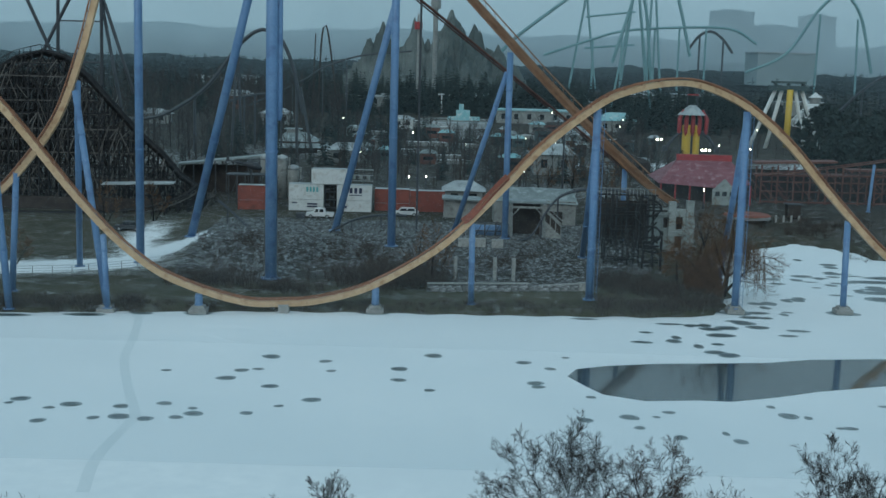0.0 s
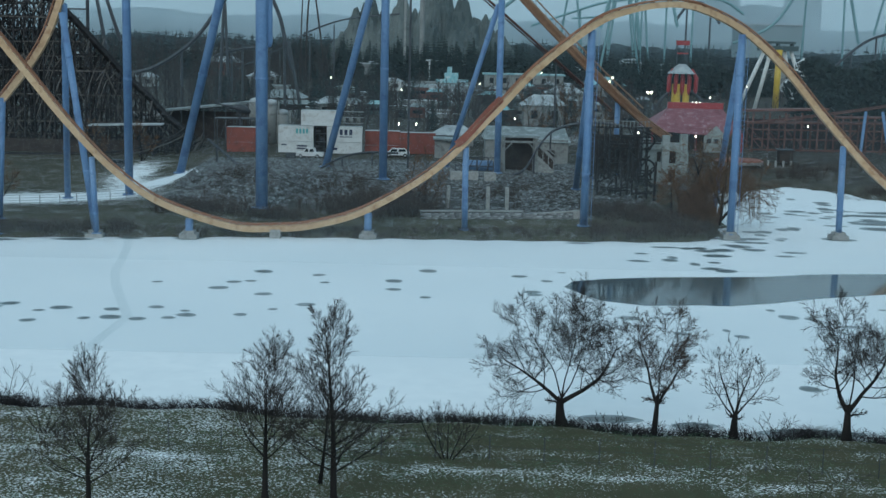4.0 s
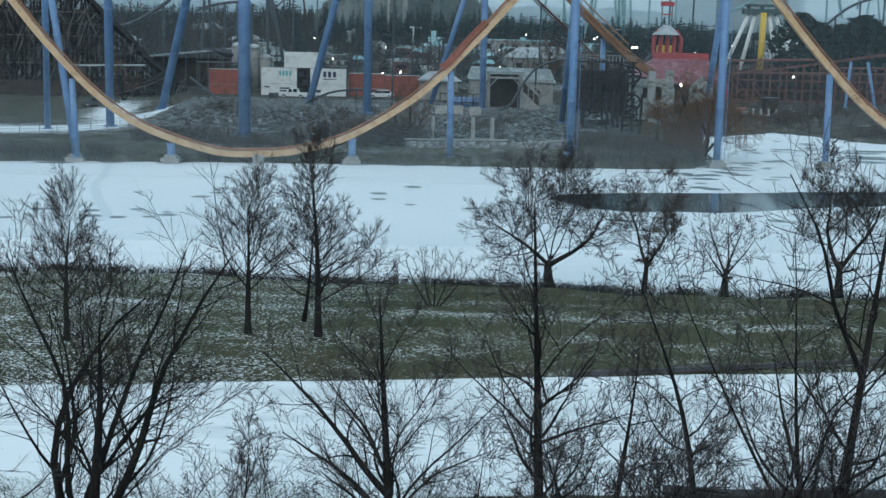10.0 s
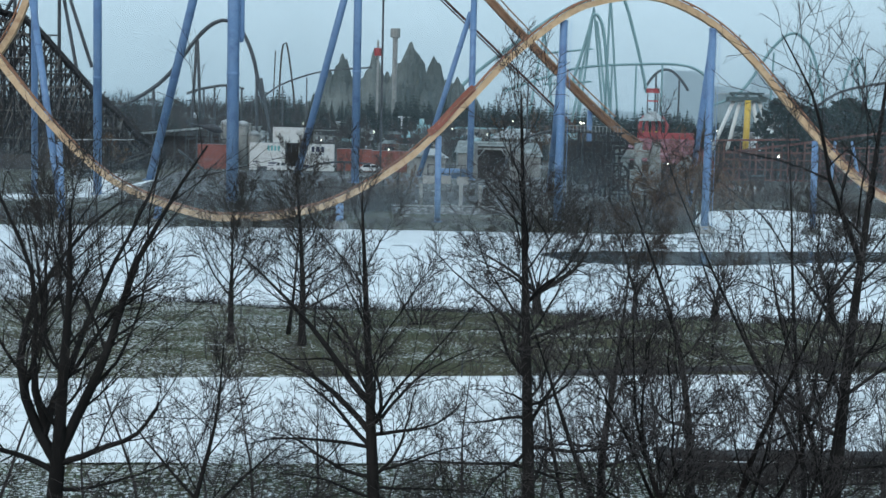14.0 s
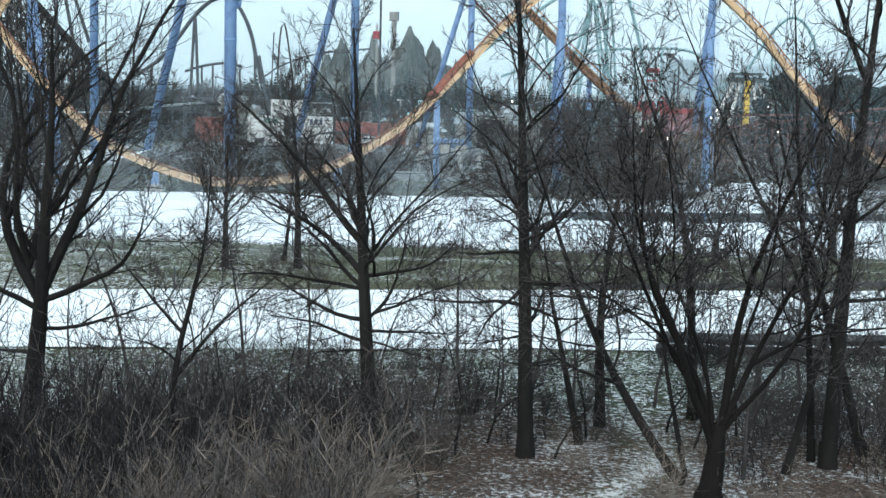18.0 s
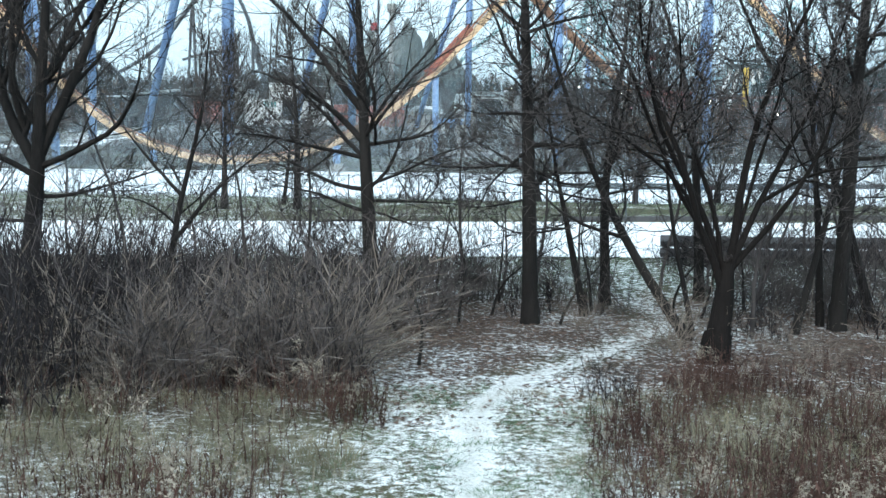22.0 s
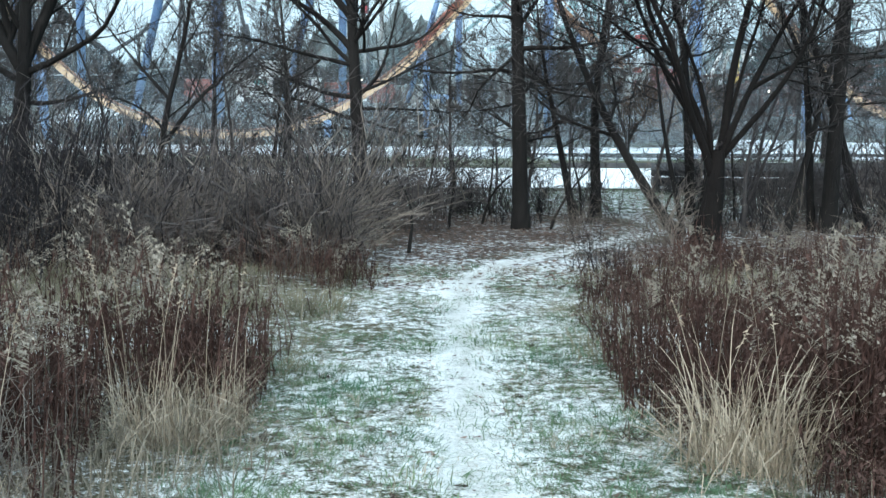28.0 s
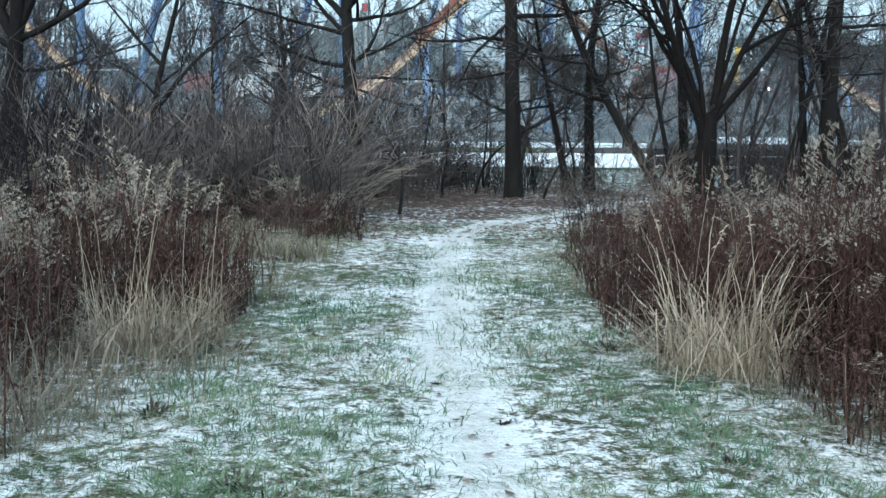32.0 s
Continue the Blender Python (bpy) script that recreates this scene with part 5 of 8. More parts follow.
for i in range(2, len(line), 6):
    p = line[i]
    part("post", MB().beam((p.x, p.y, gz(p.x, p.y) - 0.2), tuple(p), 0.26), M_DARKST, arc)

# wooden coaster
wood = thing("wooden_coaster", (-60, 224, 4), "dark weathered timber coaster with dense trestle", "roller coaster")
WX = [-110, -92, -82, -76, -71.4, -67.5, -63.7, -59.8, -55.0, -51.0, -47.2, -43]
WZ = [8, 20, 27, 30.6, 31.8, 30.9, 27.6, 23.3, 18.1, 14.6, 10.4, 7.6]
for yy in (221.0, 223.4):
    part("rail", MB().tube([(x, yy, z + 0.3) for x, z in zip(WX, WZ)], 0.22, 6), M_WOODC, wood)
part("deck", MB().tube([(x, 222.2, z - 0.1) for x, z in zip(WX, WZ)], 0.55, 4), M_WOODC, wood)
part("catwalk_rail", MB().tube([(x, 219.9, z + 1.3) for x, z in zip(WX, WZ)], 0.07, 4), M_WOODC, wood)
rng = random.Random(5)
ROWS_Y = (216.6, 219.6, 222.4, 226.0)


def trestle_top(x, row):
    return float(np.interp(x, WX, WZ)) - (1.6 + 2.2 * rng.random() if row in (0, 3) else 0.2)


for row, yy in enumerate(ROWS_Y):
    for i in range(36):
        x = -104 + i * 1.75
        top = trestle_top(x, row)
        if top > 5:
            part("post", MB().beam((x, yy - (0.8 if row == 0 else 0), 3.4), (x + rng.uniform(-0.15, 0.15), yy, top), 0.24), M_WOODC, wood)
    for j in range(12):
        z = 5.4 + 2.25 * j
        inside = [x for x in np.arange(-104, -42, 1.0) if float(np.interp(x, WX, WZ)) > z + 0.6]
        if len(inside) > 2:
            part("ledger", MB().beam((inside[0], yy - 0.2, z + rng.uniform(-0.4, 0.4)), (inside[-1], yy - 0.2, z + rng.uniform(-0.4, 0.4)), 0.2), M_WOODL if (j + row) % 2 == 0 else M_WOODC, wood)
    dark, pale = MB(), MB()
    for i in range(36):
        x = -104 + i * 1.75
        top = float(np.interp(x + 0.9, WX, WZ)) - 0.4
        z = 3.6
        while z < top - 1.2:
            h = min(rng.choice((2.25, 4.5, 4.5)), top - z)
            a, b = (x, x + 1.75) if rng.random() < 0.6 else (x + 1.75, x)
            (pale if rng.random() < 0.45 else dark).beam((a, yy - 0.3, z), (b, yy - 0.3, z + h), 0.15)
            if rng.random() < 0.4:
                (pale if rng.random() < 0.5 else dark).beam((a, yy, z + 0.3), (a + rng.uniform(-0.2, 0.2), yy + 3.0, z + h), 0.14)
            z += 2.25
    tagged(part("diagonal_brace", dark, M_WOODC, wood), kind="stuff")
    tagged(part("pale_diagonal_brace", pale, M_WOODL, wood), kind="stuff")
for i in range(60):
    x = -103 + i
    z = float(np.interp(x, WX, WZ))
    part("tie", MB().box((x, 222.2, z + 0.12), (0.25, 3.6, 0.18)), M_WOODC, wood)
    if i % 2 == 0:
        part("handrail_post", MB().beam((x, 219.9, z - 0.2), (x, 219.9, z + 1.35), 0.09), M_WOODC, wood)
low = thing("wooden_coaster", (-60, 213, 3), "low timber coaster loop on short dark posts", "roller coaster")
line = spline([(-95, 208, 5.6), (-72, 208.5, 5.0), (-58, 209, 5.3), (-50.5, 211, 6.2), (-45.5, 215, 7.8), (-44, 221, 9.4)], 1.2)
for o in (0, 1.6):
    part("rail", MB().tube([p + Vector((0, o, 0)) for p in line], 0.16, 5), M_WOODC, low)
for i in range(0, len(line), 2):
    p = line[i]
    part("post", MB().beam((p.x, p.y, 2.5), (p.x, p.y, p.z), 0.22).beam((p.x, p.y + 1.6, 2.5), (p.x, p.y + 1.6, p.z), 0.22), M_WOODC, low)
part("boarding", MB().box((-66, 214, 5.4), (34, 0.3, 3.6)), M_DARKWALL, low)
curve = spline([(-92, 204.5, 4.6), (-70, 204.8, 4.3), (-58, 205.6, 4.6), (-50, 208, 5.6), (-44.6, 212.5, 7.4), (-42.4, 218, 9.2)], 1.2)
for o in (0, 1.5):
    part("rail", MB().tube([p + Vector((0, o, 0)) for p in curve], 0.13, 5), M_WOODL, low)
for i in range(0, len(curve), 2):
    p = curve[i]
    part("post", MB().beam((p.x, p.y, 2.4), (p.x, p.y, p.z), 0.2).beam((p.x, p.y + 1.5, 2.4), (p.x, p.y + 1.5, p.z), 0.2).beam((p.x, p.y - 0.3, p.z - 0.1), (p.x, p.y + 1.8, p.z - 0.1), 0.14), M_WOODC, low)
for h in (0.5, 1.0):
    part("handrail", MB().tube([p + Vector((0, -0.7, h)) for p in curve], 0.05, 4), M_WOODL, low)
tagged(part("lean_to_roof", MB().beam((-58.5, 212, 9.9), (-46.5, 213, 10.2), 4.0, 0.18), M_SNOWROOF, low))

# tall dark steel structure behind the wooden coaster
tower = thing("steel_coaster_support", (-70, 252, 6), "tall dark steel coaster supports behind the timber trestle", "support")
for a, b in (((-69.0, 250, 6), (-68.7, 250, 60)), ((-64.5, 250, 18), (-72.5, 252, 60)), ((-78, 250, 6), (-77, 250, 60)), ((-81.5, 250, 30), (-71, 250, 50)), ((-78, 250, 30), (-88, 250, 52)), ((-62.5, 250, 24), (-69.5, 251, 45))):
    part("leg", MB().tube([a, b], 0.35, 8), M_DARKST, tower)
for z in (30, 38, 46):
    part("crossbar", MB().beam((-77.4, 250, z), (-69, 250, z), 0.3), M_DARKST, tower)

# shed with outside stair, grey hall, rubble wall
shed = thing("stair_shed", (13, 191, 4.6), "grey framed shelter with outside stair", "building")
for a, b in (((10.4, 190, 4.6), (10.3, 190, 10.9)), ((15.2, 190, 4.6), (15.2, 190, 10.7)), ((10.4, 194, 4.6), (10.4, 194, 10.9)), ((15.2, 194, 4.6), (15.2, 194, 10.7))):
    part("post", MB().beam(a, b, 0.34), M_GREYB, shed)
part("roof", MB().box((12.8, 192, 11.0), (5.8, 4.8, 0.3)), M_GREYROOF, shed)
part("lintel", MB().box((12.8, 190, 10.2), (4.8, 0.2, 0.3)), M_GREYB, shed)
part("rear_wall", MB().box((12.8, 194.2, 7.6), (4.8, 0.2, 6.0)), M_DARKWALL, shed)
part("brace", MB().beam((10.4, 190, 8.8), (11.8, 190, 10.4), 0.16), M_GREYB, shed)
part("brace", MB().beam((15.2, 190, 8.8), (13.8, 190, 10.4), 0.16), M_GREYB, shed)
part("stair_wall", MB().poly([(15.2, 189.8, 4.3), (18.0, 189.8, 4.2), (18.0, 189.8, 7.9), (15.2, 189.8, 10.4)]).poly([(15.2, 190.1, 10.4), (18.0, 190.1, 7.9), (18.0, 190.1, 4.2), (15.2, 190.1, 4.3)]), M_GREYB, shed)
# Flat dark patches on the solid wall imitate shaded openings.
for k in range(3):
    x = 15.5 + k * 0.85
    zt = 9.7 - k * 0.78
    part("opening", MB().poly([(x, 189.74, zt - 1.5), (x + 0.7, 189.74, zt - 2.1), (x + 0.7, 189.74, zt - 0.75), (x, 189.74, zt - 0.1)]), M_DARKWALL, shed)
part("handrail", MB().beam((15.2, 189.6, 10.9), (18.1, 189.6, 8.3), 0.12), M_GREYB, shed)
gh = thing("grey_hall", (18, 209, 4.8), "plain grey metal hall with low pitched roof", "building")
part("wall", MB().box((15.0, 210, 7.0), (13.6, 8, 5.0)), M_GREYB, gh)
rb = MB()
rb.v = [(7.8, 205.6, 9.4), (22.2, 205.6, 9.0), (22.2, 214.4, 9.4), (7.8, 214.4, 9.4), (8.4, 210, 11.4), (21.6, 210, 11.2)]
rb.f = [(3, 2, 1, 0), (0, 1, 5, 4), (2, 3, 4, 5), (1, 2, 5), (3, 0, 4)]
part("roof", rb, M_GREYROOF, gh)
part("door", MB().box((18.5, 205.9, 6.2), (2.2, 0.12, 3.2)), M_DARKWALL, gh)
small_hall = thing("low_grey_building", (3, 214, 4.8), "small grey building with snowy roof", "building")
part("wall", MB().box((2.8, 215, 6.6), (6.0, 5, 3.8)), M_GREYB, small_hall)
part("roof", MB().beam((-0.5, 214.6, 8.8), (6.2, 214.6, 8.6), 6.0, 0.25), M_GREYROOF, small_hall)
mach = thing("ride_machinery", (6.5, 192, 5), "blue grey ride machinery in a steel cage", "machinery")
part("drum", MB().tube([(4.2, 192, 6.2), (8.8, 192, 6.2)], 0.9, 14), M_BLUE, mach, smooth=True)
for x in (3.0, 4.6, 6.3, 8.0, 9.6):
    part("frame_post", MB().beam((x, 190.8, 4.4), (x, 190.8, 7.6), 0.18), M_DARKST, mach)
for z in (5.0, 6.3, 7.6):
    part("frame_bar", MB().beam((3.0, 190.8, z), (9.6, 190.8, z), 0.14), M_DARKST, mach)
for i in range(5):
    part("frame_brace", MB().beam((3.0 + i * 1.4, 190.7, 4.6), (4.4 + i * 1.4, 190.7, 7.4), 0.1), M_DARKST, mach)
for x, z in ((3.0, 3.6), (5.4, 3.8), (8.0, 4.0)):
    b = tagged(part("concrete_block", MB().box((x, 183.0, gz(x, 183) + 0.5), (1.7, 1.4, 1.2)), M_CONC), "grey concrete footing block on the rubble slope", "block", "footing blocks")
for x in (1.75, 7.2, 9.8):
    b = tagged(part("concrete_column", MB().box((x, 170, gz(x, 170) + 1.4), (0.5, 0.5, 3.4)), M_CONC), "slim concrete column in the rubble slope", "column", "slope columns")

# low stone wall by the pond
wall = tagged(new("retaining_wall"), "low wall of grey stone courses above the bank", "wall", kind="structure")
rng = random.Random(9)
stones = {}
for row in range(5):
    x = -2.0 + (row % 2) * 0.4
    while x < 18.6:
        w = rng.choice((0.9, 1.2, 1.5))
        key = w
        if key not in stones:
            stones[key] = MB().box((0, 0, 0), (w - 0.05, 0.7, 0.31)).mesh("stone")
            stones[key].materials.append(M_ROCK)
        s = new("stone", stones[key])
        s.parent = wall
        yy = float(np.interp(x, [-2, 11.7, 17.5, 19], [163.5, 165.4, 166.2, 166.4]))
        s.location = (x + w / 2, yy + rng.uniform(-0.05, 0.05), 0.95 + row * 0.34)
        x += w
cap = MB().beam((-2, 163.6, 2.72), (11.7, 165.5, 2.72), 0.8, 0.14).beam((11.7, 165.5, 2.3), (18.6, 166.4, 2.72), 0.8, 0.14)
part("coping", cap, M_CONC, wall)
part("end_pier", MB().box((19.2, 166.4, 1.9), (1.4, 1.2, 1.9)), M_CONC, wall)

# black steel tangle and ruined grey facade
tangle = thing("steel_trestle", (27, 186, 3), "black steel ride trestle with curved guide rails", "machinery")
for x in (23.0, 25.2, 27.5, 29.6, 31.4):
    part("leg", MB().beam((x, 186, 2.6), (x, 186, 13.0), 0.34), M_BLACKST, tangle)
    part("leg", MB().beam((x + 0.4, 189.5, 2.6), (x + 0.4, 189.5, 12.6), 0.3), M_BLACKST, tangle)
for z in (5.0, 6.6, 8.2, 9.9, 11.6, 13.0):
    part("deck_beam", MB().beam((22.6, 185.8, z), (32.0, 185.8, z), 0.26), M_BLACKST, tangle)
for k in range(22):
    x = 22.8 + (k % 11) * 0.82
    z = 4.0 + (k // 11) * 4.6
    s = 1 if k % 2 else -1
    part("brace", MB().beam((x, 185.7, z), (x + 1.6 * s, 185.7, z + 2.4), 0.14), M_BLACKST, tangle)
for k in range(46):
    x, y, z = rng.uniform(22.6, 31.6), rng.uniform(183.4, 190), rng.uniform(3.4, 11.5)
    q = rng.random()
    if q < 0.4:
        part("brace", MB().beam((x, y, z), (x + rng.uniform(-2.2, 2.2), y + rng.uniform(-1, 1), z + rng.uniform(1, 2.6)), 0.18), M_BLACKST, tangle)
    elif q < 0.75:
        part("deck_beam", MB().beam((x - 1.6, y, z), (x + rng.uniform(1, 2.4), y, z), 0.24), M_BLACKST, tangle)
    else:
        part("leg", MB().beam((x, y, 2.6), (x, y, z + 1.5), 0.3), M_BLACKST, tangle)
for k in range(40):
    x, y, z = rng.uniform(22.4, 31.4), rng.uniform(176.5, 181), rng.uniform(2.6, 7.0)
    q = rng.random()
    if q < 0.35:
        part("leg", MB().beam((x, y, 1.9), (x, y, z + 2.4), 0.26), M_BLACKST, tangle)
    elif q < 0.65:
        part("brace", MB().beam((x, y, z), (x + rng.uniform(-2, 2), y, z + rng.uniform(0.8, 2.4)), 0.15), M_BLACKST, tangle)
    else:
        part("deck_beam", MB().beam((x - 1.4, y, z), (x + 1.6, y, z + rng.uniform(-0.3, 0.3)), 0.2), M_BLACKST, tangle)
# Added dark panel stands for the shaded depth inside the trestle.
part("shade_backing", MB().box((27.2, 190.6, 7.4), (8.6, 0.2, 8.4)), M_DARKWALL, tangle)
for z, r in ((12.4, 2.6), (8.4, 2.8), (5.6, 2.4)):
    arcp = [(30.2 + r * math.sin(a) * 0.8, 184.5 - 0.6 * math.cos(a), z + r * 0.5 * math.cos(a) - 1.2) for a in np.linspace(0, math.pi, 12)]
    part("guide_rail", MB().tube(arcp, 0.16, 6), M_BLACKST, tangle)
for k in range(16):
    x = 23.2 + k * 0.55
    part("handrail_post", MB().beam((x, 185.4, 13.0), (x, 185.4, 14.0), 0.07), M_GREYB, tangle)
part("handrail", MB().beam((23.0, 185.4, 14.0), (31.6, 185.4, 13.9), 0.08), M_GREYB, tangle)
ruin = thing("ruined_facade", (35, 190, 3), "pale grey ruined concrete facade with empty windows", "building")


def windowed(x0, x1, z0, z1, holes, y, root, depth=0.6):
    """A wall with real openings: the cells of a grid that are no hole."""
    us = sorted({x0, x1, *[h[0] for h in holes], *[h[1] for h in holes]})
    ws = sorted({z0, z1, *[h[2] for h in holes], *[h[3] for h in holes]})
    mb = MB()
    for a, b in zip(us, us[1:]):
        for c, d in zip(ws, ws[1:]):
            m, q = (a + b) / 2, (c + d) / 2
            if not any(h[0] < m < h[1] and h[2] < q < h[3] for h in holes):
                mb.box((m, y, q), (b - a, depth, d - c))
    return part("wall", mb, M_RUIN, root)


windowed(31.8, 38.2, 3.2, 10.6, [(33.6, 34.4, 7.6, 9.2), (35.4, 36.6, 7.4, 9.4), (35.4, 36.6, 4.6, 6.4), (32.4, 33.0, 5, 6.4)], 190, ruin)
for x, zt in ((34.9, 11.7), (37.6, 11.9), (32.0, 11.2)):
    part("pillar", MB().box((x, 189.8, (3 + zt) / 2), (1.1, 1.0, zt - 3)), M_RUIN, ruin)
part("side_wall", MB().box((38.2, 194, 6.2), (0.6, 8, 6)), M_RUIN, ruin)
part("ledge", MB().box((36.2, 189.4, 7.0), (3.2, 0.5, 0.35)), M_RUIN, ruin)
part("ledge", MB().box((33.4, 189.4, 9.6), (3.4, 0.5, 0.3)), M_RUIN, ruin)
# Dark sheet behind the window holes imitates the shade indoors.
part("interior_shade_panel", MB().box((34.8, 195, 6.0), (6.2, 0.3, 5.6)), M_DARKWALL, ruin)

# red-roofed pavilion
pav = thing("red_pavilion", (53, 262, 4), "pavilion with a broad red metal roof", "building")
rb = MB()
rb.v = [(43.8, 256, 8.4), (59.4, 256, 7.4), (63.4, 258.5, 8.4), (63.4, 270, 8.8), (43.8, 270, 8.8), (48.6, 262, 13.0), (59.6, 262, 13.0)]
rb.f = [(0, 1, 6, 5), (1, 2, 6), (2, 3, 6), (3, 4, 5, 6), (4, 0, 5)]
part("roof", rb, M_REDROOF, pav)
part("ridge_board", MB().box((54.1, 262, 13.4), (11.6, 0.6, 1.3)), M_RED, pav)
part("wall", MB().box((53, 264, 6.4), (16, 8, 4.6)), M_DARKWALL, pav)
part("gable_wall", MB().poly([(55.0, 255.6, 4.2), (59.9, 255.6, 4.2), (59.9, 255.6, 7.0), (57.4, 255.6, 9.6), (55.0, 255.6, 7.3)]).poly([(55.0, 256.2, 7.3), (57.4, 256.2, 9.6), (59.9, 256.2, 7.0), (59.9, 256.2, 4.2), (55.0, 256.2, 4.2)]), M_RUIN, pav)
for x in (55.9, 57.4, 58.9):
    part("window", MB().box((x, 255.5, 6.5), (0.9, 0.12, 0.9)), M_GLASS, pav)
for x in (44.5, 47.5, 50.5, 53.5, 61.5, 63):
    part("post", MB().beam((x, 257, 3.8), (x, 257, 8.2), 0.3), M_RED, pav)
carousel = thing("round_platform", (60, 250, 3), "low round orange ride platform", "platform")
part("deck", MB().tube([(59.5, 244, 3.0), (59.5, 244, 3.6)], 4.6, 24), M_GREYB, carousel)
part("rim", MB().tube([(59.5, 244, 3.6), (59.5, 244, 3.9)], [4.7, 4.2], 24), M_RUSTRED, carousel)

# swing tower ride
SX, SY = 71.0, 365.0
sg = gz(SX, SY)
sw = thing("drop_ride", (SX, SY, sg), "small tower ride with red shells and yellow mast", "amusement ride")
for x, r in ((-1.3, 1.3), (1.6, 1.0)):
    part("mast", MB().tube([(SX + x, SY, sg - 0.2), (SX + x, SY, 15.4)], r, 10), M_YELLOW, sw)
for a in range(5):
    x = SX - 3.7 + a * 1.95
    part("shell", MB().tube([(x, SY - 1, 12.2), (x, SY - 1, 13.4), (x + 0.1, SY - 1, 17.2), (SX + (x - SX) * 0.7, SY - 0.5, 19.8)], [0.15, 0.6, 0.65, 0.35], 8), M_RED, sw, smooth=True)
for a in range(9):
    t0_, t1_ = a * 0.698, (a + 1) * 0.698
    part("canopy_panel", MB().poly([(SX + 4.2 * math.cos(t0_), SY + 4.2 * math.sin(t0_), 18.4), (SX + 4.2 * math.cos(t1_), SY + 4.2 * math.sin(t1_), 18.4), (SX + 1.0 * math.cos(t1_), SY + math.sin(t1_), 21.2), (SX + 1.0 * math.cos(t0_), SY + math.sin(t0_), 21.2)]), M_SNOWROOF, sw, "silver canopy panel")
for s in (-1, 1):
    part("arm", MB().tube([(SX + 2.9 * s, SY - 1, 13.6), (SX + 5.2 * s, SY - 1, 11.6), (SX + 7.4 * s, SY - 1, 8.6)], 0.45, 8), M_DARKST, sw)
    part("car", MB().box((SX + 7.5 * s, SY - 1, 8.6), (1.4, 1.6, 1.6)), M_DARKST, sw)
for x in (-1.5, 1.4):
    part("spire", MB().beam((SX + x, SY, 20.0), (SX + x, SY, 27.4), 0.3), M_DARKST, sw)
part("spire_head", MB().box((SX, SY, 27.2), (3.8, 1.2, 1.3)), M_RED, sw)
part("spire_ring", MB().box((SX, SY, 24.2), (3.2, 0.5, 0.4)), M_RED, sw)

# pendulum ride
PX, PY = 105.8, 392.0
pg = gz(PX, PY)
pen = thing("pendulum_ride", (PX, PY, pg), "pendulum ride on slanting white legs", "amusement ride")
for x0, x1 in ((-11.5, -4.0), (-6.2, -2.0), (6.2, 2.0), (11.0, 4.0)):
    part("leg", MB().tube([(PX + x0, PY, pg - 0.3), (PX + x1, PY, 26.0)], 0.62, 10), M_WHITE, pen, smooth=True)
part("arm", MB().tube([(PX - 0.2, PY - 2, pg + 0.5), (PX, PY - 2, 26.0)], 1.0, 10), M_YELLOW, pen, smooth=True)
part("crown_beam", MB().box((PX, PY, 26.4), (12, 3.4, 1.5)), M_DARKTEAL, pen)
part("crown_beam", MB().box((PX, PY, 28.2), (10.4, 2.6, 0.7)), M_DARKTEAL, pen)
for x in (-4.2, 0, 4.4):
    part("crown_post", MB().box((PX + x, PY, 27.4), (0.6, 2.2, 1.3)), M_DARKTEAL, pen)
DX, DY = 142.8, 490.0
dg = gz(DX, DY)
dome = thing("white_pavilion", (DX, DY, dg), "white tent roof pavilion with small lantern", "tent")
part("tent", MB().tube([(DX, DY, dg - 0.5), (DX, DY, dg + 2.2), (DX, DY, 17.6), (DX, DY, 19.2)], [9.0, 8.8, 4.2, 2.4], 12), M_WHITE, dome)
part("lantern", MB().tube([(DX, DY, 19.0), (DX, DY, 21.6)], 2.1, 8), M_GREYB, dome)
part("lantern_roof", MB().tube([(DX, DY, 21.6), (DX, DY, 22.6), (DX, DY, 23.6)], [2.9, 1.4, 0.2], 8), M_WHITE, dome)

# red-brown timber ride along the inlet
tim = thing("timber_ride", (85, 264, 2.5), "red-brown timber ride structure with long flat roofs", "roller coaster")
for z0, x0, x1, h in ((12.7, 64.5, 81.5, 0.4), (10.2, 65, 112, 0.35), (11.6, 84, 118, 0.3)):
    part("roof_beam", MB().beam((x0, 262, z0), (x1, 262, z0 + 0.6), 4.5, h), M_TIMBR, tim)
xk = 66.0
while xk < 116:
    part("post", MB().beam((xk, 260.5, 2.0), (xk, 260.5, 12.4), 0.3), M_TIMBR, tim)
    part("post", MB().beam((xk + 0.5, 267, 2.0), (xk + 0.5, 267, 11.6), 0.3), M_TIMBR, tim)
    xk += 3.4
for z in (4.6, 6.8, 8.8):
    part("girder", MB().beam((66, 261, z), (116, 261, z + 0.2), 0.3), M_TIMBR, tim)
part("rail", MB().tube(spline([(64.5, 261, 10.2), (74, 260.5, 11.4), (86, 260, 13.2), (98, 260, 15.0), (112, 260, 15.8)], 1.0), 0.14, 6), M_TIMBR, tim)
part("rail", MB().tube(spline([(64.5, 259.4, 10.0), (74, 259, 11.2), (86, 258.5, 13.0), (98, 258.5, 14.8), (112, 258.5, 15.6)], 1.0), 0.14, 6), M_TIMBR, tim)
part("back_boarding", MB().box((91, 269, 7.2), (54, 0.3, 7)), M_DARKWALL, tim)
for k in range(44):
    x, z = rng.uniform(65, 112), rng.uniform(3.5, 9.5)
    part("brace", MB().beam((x, 260.8, z), (x + rng.choice((-2.4, 2.4)), 260.8, z + 2.6), 0.16), M_TIMBR, tim)
for x in (88.5, 92.0):
    support((x - 2.6 if x < 90 else x, 252, gz(x, 252)), (x, 258, 13.0), 0.3)
